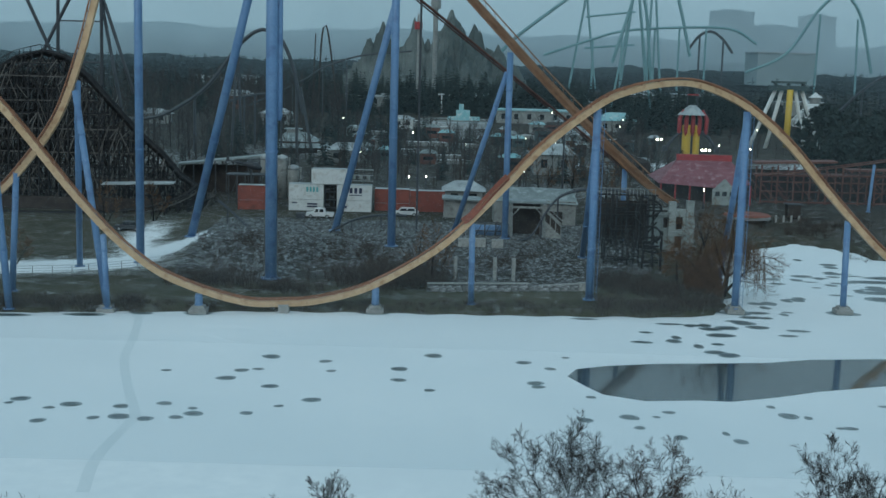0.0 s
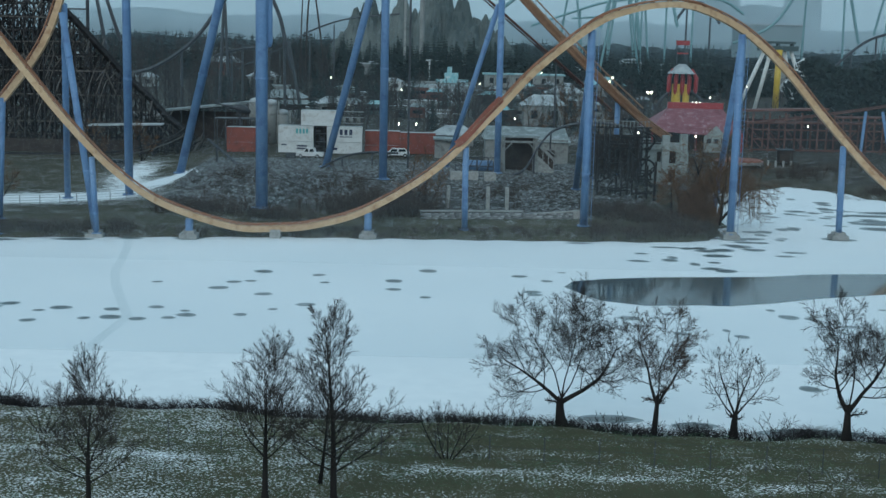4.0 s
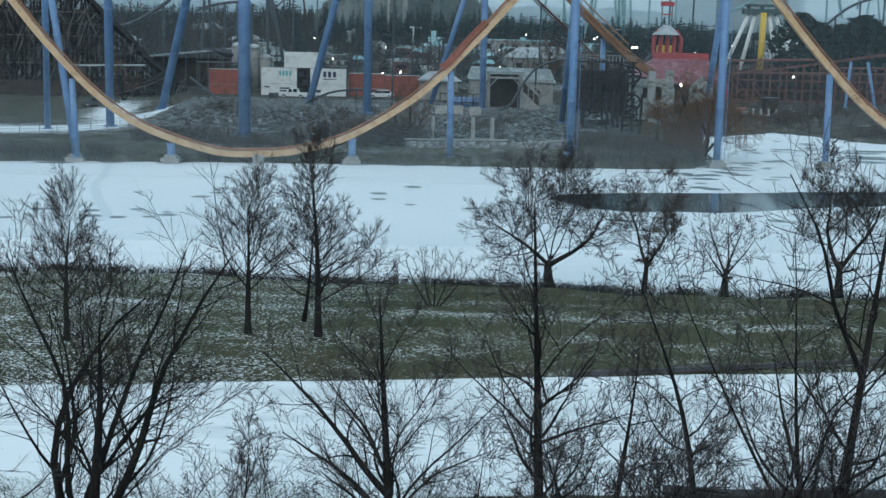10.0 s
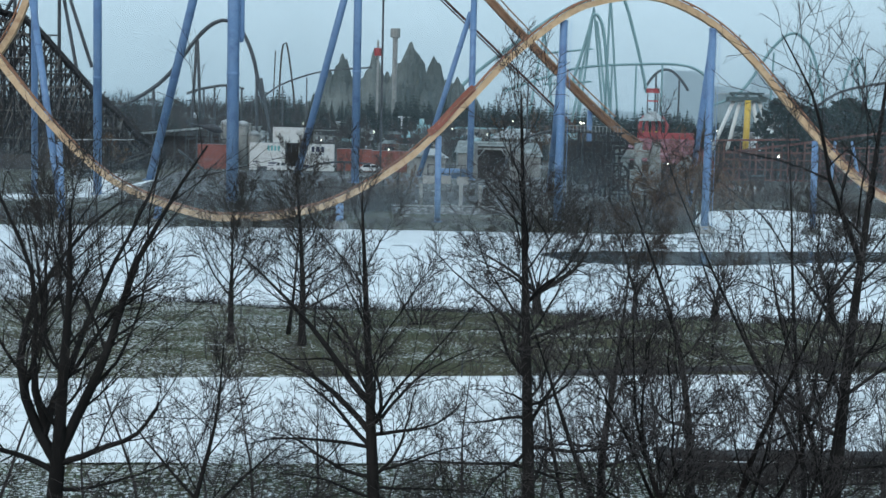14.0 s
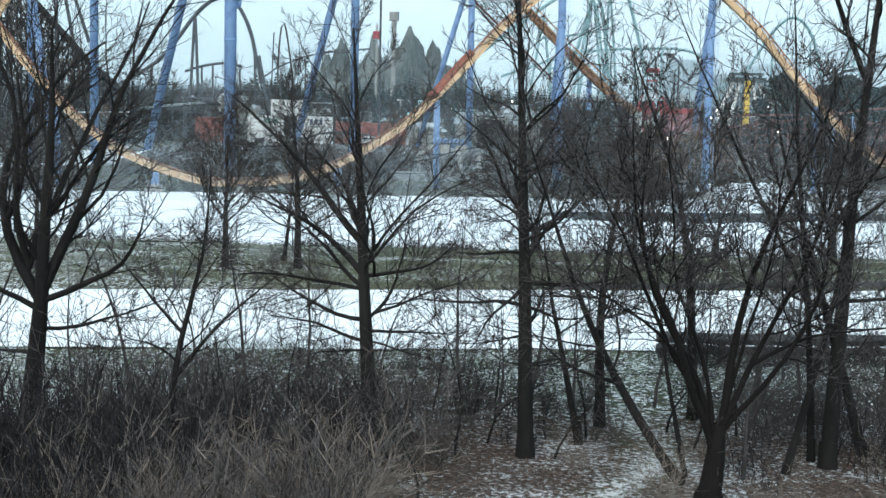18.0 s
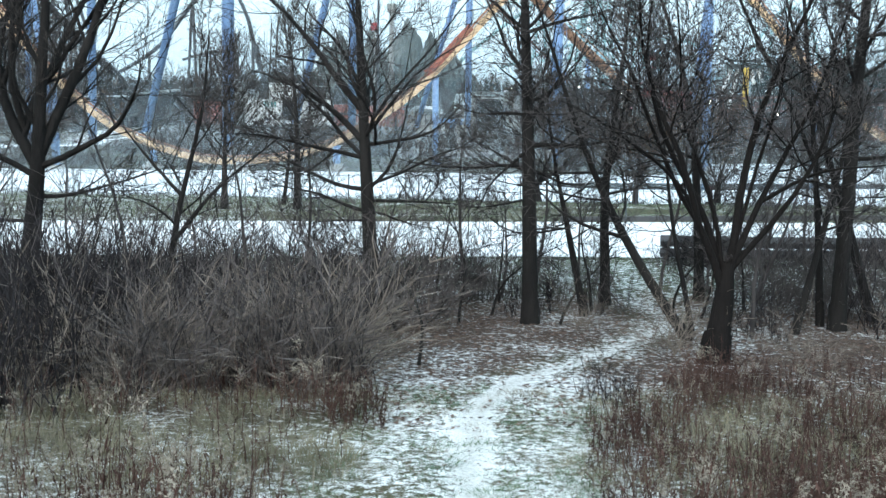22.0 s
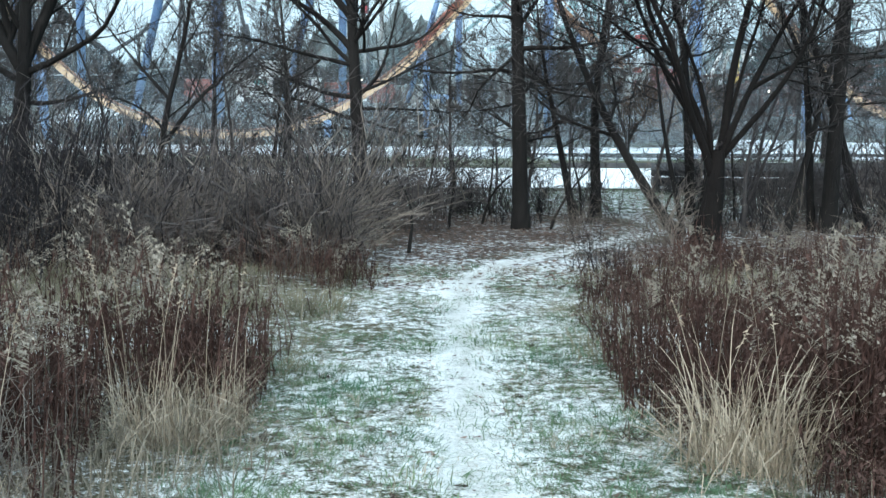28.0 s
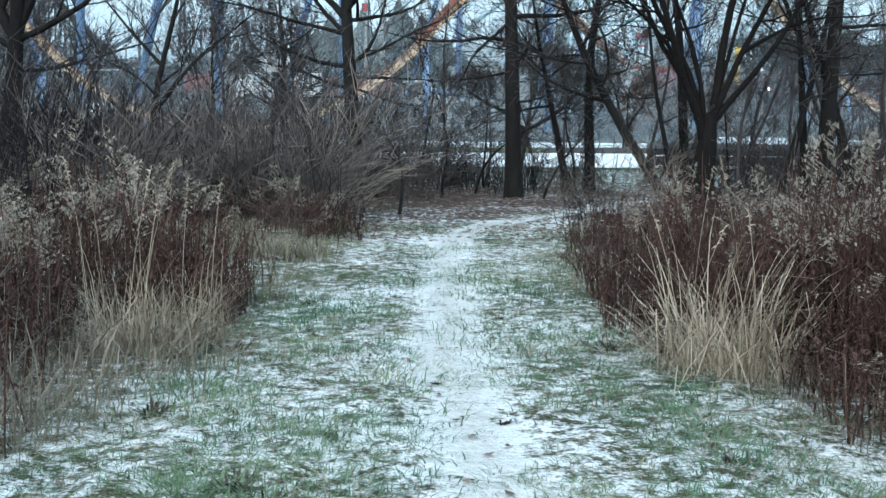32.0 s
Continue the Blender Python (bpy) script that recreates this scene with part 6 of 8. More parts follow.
booth = thing("ticket_booth", (69, 246, 2.6), "small black booth on the snowy bank", "booth")
part("cabin", MB().box((69, 246, gz(69, 246) + 1.3), (2.6, 2.2, 2.5)), M_DARKWALL, booth)
part("roof", MB().box((69, 246, gz(69, 246) + 2.7), (3.0, 2.6, 0.2)), M_DARKST, booth)
for k in range(5):
    part("bollard", MB().box((63.6 + k * 1.5, 243.5, gz(64, 243.5) + 0.6), (0.35, 0.35, 1.6)), M_CONC, booth)


def lamp_post(x, y, z, heads=1):
    g = gz(x, y)
    root = thing("street_lamp", (x, y, g), "lit lamp on a slim dark post", "lamp", "park lamps")
    part("post", MB().tube([(x, y, g), (x, y, z)], [0.12, 0.07], 6), M_DARKST, root)
    for k in range(heads):
        part("lamp_head", MB().tube([(x + k * 0.9, y, z - 0.15), (x + k * 0.9, y, z + 0.1), (x + k * 0.9, y, z + 0.35)], [0.06, 0.11, 0.04] if heads == 1 else [0.14, 0.27, 0.08], 8), M_LAMP, root)


for x, y, z, hd in ((50.5, 300, 14.7, 2), (61.3, 300, 12.4, 3), (65.4, 300, 13.7, 1), (72.9, 300, 12.8, 1), (-3.9, 250, 8.9, 1), (15.7, 250, 10.4, 1), (40.8, 252, 8.0, 1), (52.0, 250, 7.7, 1),
                    (-7.5, 252, 8.6, 1), (4.5, 300, 12.2, 1), (26, 300, 13.0, 1), (100, 330, 14.0, 1), (36.5, 300, 13.6, 1), (44, 320, 16.5, 1), (-20, 290, 10.5, 1), (-9, 330, 13.0, 1), (12, 345, 14.5, 1), (20, 318, 13.0, 1), (31, 372, 17.5, 1), (49, 350, 17.0, 1), (84, 340, 15.5, 1), (92, 318, 14.0, 1), (-30, 360, 15.0, 1), (78, 262, 9.5, 1)):
    lamp_post(x, y, z, hd)

# fence along the lane
fence = thing("chain_link_fence", (-45, 165, 2), "wire mesh fence along the snowy lane", "fence")
fx = [(-75, 161), (-60, 163.5), (-50, 165.5), (-42, 169), (-36, 172)]
for (xa, ya), (xb, yb) in zip(fx, fx[1:]):
    for k in range(4):
        x, y = xa + (xb - xa) * k / 4, ya + (yb - ya) * k / 4
        part("post", MB().beam((x, y, gz(x, y)), (x, y, gz(x, y) + 1.5), 0.08), M_FENCE, fence)
    for h in (0.1, 0.5, 0.8, 1.15, 1.5):
        part("rail", MB().beam((xa, ya, gz(xa, ya) + h), (xb, yb, gz(xb, yb) + h), 0.04), M_FENCE, fence)

# ---- distant park ----
mount = thing("rock_mountain", (-5, 560, 14), "artificial grey rock mountain with sharp peaks", "mountain")
rng = random.Random(4)


PEAKS = ((-35.3, 556, 42, 3.0), (-29.2, 560, 49, 2.6), (-24.5, 562, 42, 2.2), (-15.5, 558, 48.5, 2.6), (-9.5, 564, 41, 2.0), (0.8, 560, 56, 2.4), (4.5, 556, 46, 2.4), (10.7, 560, 49.5, 2.6), (16.5, 562, 41, 2.0), (22, 560, 38, 1.7), (27, 562, 33, 1.5), (-40, 562, 33, 1.6), (-20, 552, 36, 1.4), (-3, 551, 37, 1.4), (8, 550, 36, 1.3))


def crag(x, y):
    z = 12 + 19 * math.exp(-((x + 6) / 34) ** 4 - ((y - 562) / 22) ** 2)
    for a, b, top, slope in PEAKS:
        z = max(z, top - slope * math.hypot(x - a, 0.8 * (y - b)) ** 0.93)
    rough = noise.noise(Vector((x * 0.22, y * 0.22, 0))) * 4.5 + noise.noise(Vector((x * 0.55, y * 0.4, 5))) * 3.2 + noise.noise(Vector((x * 1.3, y * 1.3, 9))) * 1.4
    return z + rough


mb = MB()
gxs, gys = np.arange(-62, 52, 0.8), np.arange(534, 592, 1.6)
mb.v = [(float(x), float(y), crag(float(x), float(y))) for y in gys for x in gxs]
nx_ = len(gxs)
mb.f = [(j * nx_ + i, j * nx_ + i + 1, (j + 1) * nx_ + i + 1, (j + 1) * nx_ + i) for j in range(len(gys) - 1) for i in range(nx_ - 1)]
part("massif", mb, M_ROCKMT, mount)
drop = thing("drop_tower", (-6, 520, 14), "slim grey drop tower ride", "amusement ride")
part("mast", MB().tube([(-6, 520, 13), (-6, 520, 56)], 1.0, 8), M_GREYB, drop)
part("top_ring", MB().tube([(-6, 520, 53), (-6, 520, 56.5)], 2.0, 10), M_GREYB, drop)
part("gondola", MB().tube([(-12.5, 500, 44), (-12.5, 500, 47)], 1.6, 10), M_RED, drop)
part("red_mast", MB().beam((-12.5, 500, 13), (-12.5, 500, 50), 0.9), M_GREYB, drop)


def far_track(pts, posts, label, mat, y, r=0.5):
    line = [(x, y, z) for x, z in pts]
    root = thing("distant_coaster", line[0], label, "roller coaster", "distant coasters")
    part("track", MB().tube(spline(line, 2.0), r, 6), mat, root)
    for x0, z0, x1, z1 in posts:
        part("post", MB().tube([(x0, y, z0), (x1, y, z1)], r * 0.7, 6), mat, root)


far_track([(-80, 16), (-70, 17), (-63, 20.4), (-57, 25.2), (-50.4, 33.9), (-46.5, 37.5), (-43.2, 38.3), (-39.9, 36.1), (-37.2, 30.3), (-35.8, 24), (-34, 17)],
          [(-51.7, 9, -50.4, 33.5), (-49.2, 9, -50.2, 33.5), (-60.5, 9, -60.5, 22), (-36, 8, -36.2, 26), (-32.5, 10, -35.2, 25)], "dark steel coaster hill behind the trees", M_DARKST, 300)
far_track([(-53, 21), (-49, 22.3), (-43.1, 23.2), (-38, 22)], [(-49, 10, -49, 22), (-46.4, 10, -46.4, 22.6), (-43.5, 10, -43.5, 23), (-40, 10, -40, 22.4)], "dark steel coaster on a square frame", M_DARKST, 302, 0.35)
far_track([(-70, 14), (-49, 24.2), (-42.4, 28.5), (-29.5, 33), (-12, 35)], [(-42, 12, -42, 28), (-34, 12, -34, 31), (-52, 12, -52, 22)], "dark coaster lift hill", M_DARKST, 420, 0.32)
far_track([(-44, 12), (-43, 38), (-41, 41), (-37, 12)], [(-46, 12, -45, 40)], "leaning dark red ride towers", M_DARKWALL, 425, 0.3)
far_track([(20, 30), (30.9, 43), (56.3, 63), (75, 76), (97, 86), (104, 84), (112, 60), (118, 36)],
          [(59, 20, 66, 66), (72, 20, 66, 66), (84, 20, 90, 78), (97, 20, 90, 78), (97, 20, 98, 84), (104, 20, 98, 84), (66, 40, 90, 42), (66, 55, 90, 58)], "pale teal giant coaster lift hill", M_TEAL, 620, 0.8)
far_track([(46, 36), (66, 43), (84.5, 48.6), (112, 51), (137, 50.8), (150, 44)], [(70, 20, 70, 44), (84, 20, 84, 48), (100, 20, 100, 50), (112, 20, 112, 51), (125, 20, 125, 51)], "pale teal coaster run", M_TEAL, 620, 0.7)
far_track([(61.9, 33), (67.7, 53), (69.6, 60.5), (72.5, 58), (74.4, 49), (77.2, 24)], [(62, 16, 69, 58), (77, 16, 71, 58)], "pale teal coaster loop", M_TEAL, 480, 0.6)
far_track([(150, 30), (170, 40), (185, 62), (196, 70), (206, 60), (214, 30)], [(185, 20, 186, 60), (206, 20, 205, 58)], "pale teal coaster camelback", M_TEAL, 640, 0.8)
far_track([(228, 36), (232, 54), (236, 60), (240, 54), (244, 34)], [(232, 20, 236, 58), (242, 20, 236, 58)], "pale teal coaster hairpin", M_TEAL, 660, 0.7)
far_track([(130, 18), (138, 26), (146, 31), (160, 34), (176, 35)], [(138, 10, 138, 26), (146, 10, 146, 31), (154, 10, 154, 33), (162, 10, 162, 34)], "dark coaster on tall bents", M_DARKST, 420, 0.45)
far_track([(120, 40), (126, 48), (132, 50), (138, 46), (144, 38)], [(126, 20, 126, 48), (138, 20, 138, 46)], "dark coaster hump in the haze", M_DARKST, 640, 0.7)
wb = thing("white_warehouse", (188, 700, 20), "long flat white warehouse", "building")
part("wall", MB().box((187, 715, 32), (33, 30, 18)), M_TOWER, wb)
part("roof", MB().box((187, 715, 41.2), (34, 31, 0.5)), M_SNOWROOF, wb)


def block(x, y, w, h, base, label):
    root = thing("apartment_tower", (x, y, base), label, "building", "apartment towers")
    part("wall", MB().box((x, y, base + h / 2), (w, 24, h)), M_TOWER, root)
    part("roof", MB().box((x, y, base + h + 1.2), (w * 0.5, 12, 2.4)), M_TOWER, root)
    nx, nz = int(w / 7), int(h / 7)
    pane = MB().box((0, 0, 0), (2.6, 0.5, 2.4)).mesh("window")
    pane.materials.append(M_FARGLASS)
    for i in range(nx):
        for j in range(nz):
            o = new("window", pane)
            o.parent = root
            o.matrix_parent_inverse = root.matrix_world.inverted()
            o.location = (x - w / 2 + (i + 0.5) * w / nx, y - 12.1, base + (j + 0.5) * h / nz)


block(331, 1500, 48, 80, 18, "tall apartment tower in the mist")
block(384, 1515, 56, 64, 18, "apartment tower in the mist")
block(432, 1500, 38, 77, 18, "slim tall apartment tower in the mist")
for x, y, w, d, h, lab in ((-31, 500, 27, 9, 4.0, "long snowy-roofed park hall"), (30.5, 440, 27, 10, 4.5, "long park hall with turquoise roof"), (60, 448, 13, 10, 4, "park pavilion with turquoise roof"), (24, 281, 9, 8, 4.5, "low snowy-roofed park building"),
                        (3.5, 236, 7, 6, 2.0, "low shed with a snowy roof"), (-79, 470, 14, 8, 5, "red-brown park building with snowy roof"), (-150, 520, 12, 8, 4, "small snowy park building"), (-93, 400, 9, 6, 3, "small snowy rink hut"),
                        (-14, 398, 6, 4, 3, "small white wooden park kiosk"), (-55, 405, 10, 6, 3.5, "small snowy park building"), (86, 560, 9, 9, 7, "domed stone park pavilion"), (124, 372, 12, 8, 4, "park shop with white roof"),
                        (-112, 640, 30, 12, 5, "far flat-roofed white hall"), (14, 505, 12, 8, 4, "small snowy park building"), (52, 520, 14, 8, 5, "grey park hall with snowy roof"), (118, 600, 22, 10, 6, "grey park hall with snowy roof"),
                        (155, 560, 20, 10, 6, "low snowy-roofed park building"), (36, 352, 10, 6, 3.5, "low snowy-roofed park building"), (-24, 300, 9, 6, 3.0, "small snowy park building")):
    g = gz(x, y)
    root = thing("park_building", (x, y, g), lab, "building", "park buildings")
    wall = M_TIMBR if "red" in lab else (M_WHITE if "white" in lab else M_GREYB)
    roof = M_TURQ if "turquoise" in lab else M_SNOWROOF
    part("wall", MB().box((x, y, g + h / 2), (w, d, h)), wall, root)
    if w < 15:
        rb = MB()
        e = 0.7
        rb.v = [(x - w / 2 - e, y - d / 2 - e, g + h), (x + w / 2 + e, y - d / 2 - e, g + h), (x + w / 2 + e, y + d / 2 + e, g + h), (x - w / 2 - e, y + d / 2 + e, g + h), (x - w / 4, y, g + h + 0.28 * d), (x + w / 4, y, g + h + 0.28 * d)]
        rb.f = [(3, 2, 1, 0), (0, 1, 5, 4), (2, 3, 4, 5), (1, 2, 5), (3, 0, 4)]
        part("roof", rb, roof, root)
    else:
        part("roof", MB().box((x, y, g + h + 0.2), (w + 1.4, d + 1.4, 0.5)).box((x + w * 0.2, y, g + h + 0.8), (2.0, 1.6, 0.9)), roof, root)
    for k in range(max(2, int(w / 4))):
        part("window", MB().box((x - w / 2 + (k + 0.5) * w / max(2, int(w / 4)), y - d / 2 - 0.05, g + h * 0.55), (1.4, 0.1, h * 0.4)), M_GLASS, root)
# kiosks, hedges and snow-edged terraces between the park halls
rng = random.Random(313)
kiosks = 0
while kiosks < 34:
    x, y = rng.uniform(-34, 66), rng.uniform(285, 430)
    if -16 < x < 24 and 384 < y < 442 or 60 < x < 82 and 346 < y < 384 or -50 < x < -28 and 304 < y < 338:
        continue
    kiosks += 1
    w, d, h, g = rng.uniform(2.4, 6.5), rng.uniform(2.2, 4), rng.uniform(2.1, 3.2), gz(x, y)
    root = thing("park_kiosk", (x, y, g), "small park kiosk under a snow-edged roof", "kiosk", "park kiosks")
    part("wall", MB().box((x, y, g + h / 2), (w, d, h)), rng.choice((M_DARKWALL, M_GREYB, M_TIMBR, M_DARKTEAL)), root)
    rf = MB()
    rf.v = [(x - w / 2 - 0.4, y - d / 2 - 0.4, g + h), (x + w / 2 + 0.4, y - d / 2 - 0.4, g + h), (x + w / 2 + 0.4, y + d / 2 + 0.4, g + h), (x - w / 2 - 0.4, y + d / 2 + 0.4, g + h), (x - w * 0.25, y, g + h + 0.9), (x + w * 0.25, y, g + h + 0.9)]
    rf.f = [(3, 2, 1, 0), (0, 1, 5, 4), (2, 3, 4, 5), (1, 2, 5), (3, 0, 4)]
    part("roof", rf, rng.choice((M_SNOWROOF, M_GREYROOF, M_GREYROOF, M_TURQ, M_DARKWALL)), root)
    part("counter_opening", MB().box((x, y - d / 2 - 0.05, g + h * 0.55), (w * 0.6, 0.1, h * 0.3)), M_GLASS, root)
for k in range(16):
    x, y = rng.uniform(-30, 60), rng.uniform(290, 420)
    l = rng.uniform(5, 14)
    root = thing("terrace_wall", (x, y, gz(x, y)), "low terrace wall with a snow-covered top", "wall", "terrace walls")
    part("wall", MB().box((x, y, gz(x, y) + 0.45), (l, 0.5, 1.1)), M_GREYB, root)
    part("snow_cap", MB().box((x, y, gz(x, y) + 1.06), (l + 0.1, 0.6, 0.14)), M_ICE, root, "snow on the wall top")
# plaza with a boat ride
plaza = thing("boat_plaza", (3, 412, 9.5), "pale snowy plaza with a turquoise boat ride", "amusement ride")
gp = gz(3, 412)
part("terrace", MB().prism([(3 + 12 * math.cos(a * 0.393), 412 + 9 * math.sin(a * 0.393)) for a in range(16)], gp - 1, gp + 1.6), M_SNOWROOF, plaza)
part("parapet", MB().tube([(3 + 12 * math.cos(a * 0.393), 412 + 9 * math.sin(a * 0.393), gp + 2.2) for a in range(17)], 0.25, 4), M_GREYB, plaza)
part("boat_hull", MB().prism([(0, 411), (2, 409.6), (8, 409.6), (10.5, 411), (8, 412.4), (2, 412.4)], gp + 1.6, gp + 3.4), M_TURQ, plaza)
part("boat_cabin", MB().box((5, 411, gp + 4.4), (4.5, 2, 2.2)).box((4.4, 411, gp + 6.4), (1.6, 1.4, 2.0)), M_TURQ, plaza)
# slim stand with a cross head
pole = thing("signal_mast", (-2, 470, 11), "white steel mast with a cross head", "mast")
part("mast", MB().beam((-2.4, 470, 10), (-2.4, 470, 20), 0.6), M_WHITE, pole)
part("crosshead", MB().box((-1.6, 470, 19.6), (4.4, 0.6, 0.5)).box((-1.5, 470, 14), (2.6, 0.5, 0.4)), M_WHITE, pole)
# thin inclined red rail behind the lift track
thin = thing("cable_rail", (21.4, 227, 8), "thin dark red inclined rail behind the lift track", "rail")
part("rail", MB().tube([(-17, 175, 50.3), (-4.3, 192, 41.0), (21.4, 227, 22.3), (34, 244, 13)], 0.22, 6), M_TIMBR, thin)
part("rail", MB().tube([(-17, 175.8, 49.8), (-4.3, 192.8, 40.5), (21.4, 227.8, 21.8), (34, 244.8, 12.5)], 0.12, 5), M_TIMBR, thin)
for x, y, z in ((-4.3, 192, 41), (21.4, 227, 22.3), (30, 238.7, 16)):
    part("post", MB().tube([(x, y + 0.4, gz(x, y)), (x, y + 0.4, z)], 0.16, 6), M_DARKST, thin)


# ---- woods and bushes across the pond ----
def tree_template(seed, h, kind):
    rng = random.Random(seed)
    mb = MB()
    if kind == "conifer":
        mb.tube([(0, 0, 0), (0, 0, h)], [0.16, 0.02], 4, cap=False)
        rows = 14 if h < 14 else 5
        for j in range(rows):
            t = j / rows
            z = h * (0.06 + 0.92 * t)
            rr = h * 0.25 * (1 - t) ** 0.8 + 0.15
            for i in range(10 if h < 14 else 5):
                a = rng.uniform(0, 6.28)
                q = rr * rng.uniform(0.6, 1.15)
                w = 0.5 * (1 - t) + 0.2
                c, s = math.cos(a), math.sin(a)
                mb.poly([(-s * w * 0.4, c * w * 0.4, z + 0.35), (c * q * 0.6 - s * w, s * q * 0.6 + c * w, z + 0.05), (c * q, s * q, z - 0.25 * q), (c * q * 0.6 + s * w, s * q * 0.6 - c * w, z + 0.0)])
    elif kind == "round":
        mb.tube([(0, 0, 0), (0, 0, h * 0.4)], [0.2, 0.12], 5, cap=False)
        for i in range(900):
            a, b = rng.uniform(0, 6.28), rng.uniform(-0.9, 1.5)
            r = h * 0.36 * rng.uniform(0.35, 1.05)
            p = Vector((r * math.cos(a) * math.cos(b), r * math.sin(a) * math.cos(b), h * 0.55 + h * 0.42 * math.sin(b)))
            s = h * 0.06
            q = [p + Vector([rng.uniform(-s, s) for _ in range(3)]) * 1.3 for _ in range(3)]
            mb.poly([tuple(v) for v in q])
    else:
        mb.tube([(0, 0, 0), (rng.uniform(-0.3, 0.3), 0, h * 0.5), (rng.uniform(-0.3, 0.3), 0, h * 0.95)], [h * 0.018, h * 0.012, 0.02], 4, cap=False)
        for j in range(13):
            t = rng.uniform(0.18, 0.92)
            a = j * 2.4 + rng.uniform(-0.5, 0.5)
            l = h * 0.42 * (1.1 - 0.75 * t)
            d = Vector((math.cos(a) * 0.6, math.sin(a) * 0.6, 0.75)).normalized()
            p0 = Vector((0, 0, h * t))
            p1, p2 = p0 + d * l * 0.5, p0 + d * l + Vector((0, 0, 0.15 * l))
            mb.tube([p0, p1, p2], [0.07, 0.05, 0.02], 3, cap=False)
            for q in range(9):
                b = p0.lerp(p1, rng.random()) if q < 4 else p1.lerp(p2, rng.random())
                e = Vector((rng.uniform(-1, 1), rng.uniform(-1, 1), rng.uniform(0.1, 1.2))).normalized() * l * rng.uniform(0.18, 0.38)
                s = e.cross(Vector((rng.uniform(-1, 1), rng.uniform(-1, 1), 0.2))).normalized() * 0.045
                mb.poly([tuple(b - s), tuple(b + s), tuple(b + e)])
    return tri_arrays(mb)


conif = [tree_template(i, 1 * 12.0, "conifer") for i in range(4)]
bare = [tree_template(10 + i, 10.0, "bare") for i in range(5)]
rng = random.Random(77)


def woods(n, xr, yr, sc, count, clear=()):
    rows = []
    while len(rows) < n:
        x, y = rng.uniform(*xr), rng.uniform(*yr)
        if any(a < x < b and c < y < d for a, b, c, d in clear):
            continue
        s = rng.uniform(*sc)
        rows.append((rng.randrange(count), x, y, gz(x, y) - 0.2, rng.uniform(0, 6.28), s, s * rng.uniform(0.85, 1.15), 0, 0))
    return rows


CLEAR = ((62, 80, 350, 382), (92, 120, 376, 408), (130, 156, 472, 508), (-50, -28, 304, 338), (-14, 20, 385, 440), (14, 48, 425, 452), (-46, -15, 480, 510), (50, 70, 430, 460), (-105, -80, 395, 440), (-42, -20, 258, 280), (40, 70, 240, 275), (56, 72, 315, 345), (78, 102, 325, 345), (108, 126, 390, 410), (-3, 30, 360, 385), (24, 52, 375, 400))
rows = woods(400, (-60, 110), (450, 528), (0.8, 1.3), 4, CLEAR) + woods(90, (-62, -5), (285, 400), (0.35, 0.8), 4, CLEAR) + woods(60, (-5, 62), (262, 380), (0.25, 0.6), 4, CLEAR) + woods(60, (-30, 40), (516, 540), (0.5, 0.9), 4) + woods(60, (-45, 40), (538, 552), (0.35, 0.6), 4)
rows += woods(120, (60, 200), (430, 520), (0.7, 1.1), 4) + woods(140, (-300, -80), (420, 600), (0.8, 1.2), 4)
me = scattered("conifer_wood", conif, rows)
me.materials.append(M_CONIF)
tagged(new("conifer_wood", me), "dense dark conifer wood behind the rides", "trees", kind="stuff")
rows = woods(200, (-170, -35), (262, 480), (0.7, 1.05), 5, CLEAR) + woods(90, (-35, 60), (238, 300), (0.5, 0.8), 5, CLEAR) + woods(80, (60, 200), (345, 430), (0.5, 0.8), 5, CLEAR)
rows += woods(240, (-60, 62), (270, 400), (0.45, 0.9), 5, CLEAR) + woods(260, (-190, -38), (400, 580), (0.8, 1.4), 5, CLEAR) + woods(120, (-120, -60), (300, 470), (0.6, 0.95), 5, CLEAR)
me = scattered("bare_wood", bare, rows)
me.materials.append(surface("far_bare_twigs", (0.034, 0.031, 0.031), (0.062, 0.054, 0.051), 0.05, 0.95, grain=0, strength=0, isl=0.3))
tagged(new("bare_wood", me), "leafless brown wood in winter haze", "trees", kind="stuff")
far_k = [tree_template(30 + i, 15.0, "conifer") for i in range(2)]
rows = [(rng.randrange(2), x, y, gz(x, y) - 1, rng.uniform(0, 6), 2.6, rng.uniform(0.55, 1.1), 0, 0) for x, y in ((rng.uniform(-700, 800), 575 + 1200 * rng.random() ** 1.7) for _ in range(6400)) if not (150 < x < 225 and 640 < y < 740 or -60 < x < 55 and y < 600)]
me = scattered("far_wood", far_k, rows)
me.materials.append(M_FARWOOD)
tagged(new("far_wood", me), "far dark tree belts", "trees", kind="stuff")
for i in range(16):
    x, y = 92.5 + (i % 8) * 4.3 + rng.uniform(-1, 1), 296 + (i // 8) * 7 + rng.uniform(-2, 2)
    g = gz(x, y)
    h = rng.uniform(15, 18.5) if i > 1 else 11
    root = thing("evergreen_tree", (x, y, g), "tall dense dark evergreen tree", "tree", "dark evergreens")
    v, t = tree_template(60 + i, h, "round")
    part("crown", np_mesh("crown", v + np.array([x, y, g], np.float32), t), M_CONIF, root)
    part("trunk", MB().tube([(x, y, g), (x, y, g + h * 0.6)], [0.3, 0.12], 6), M_BARK, root)

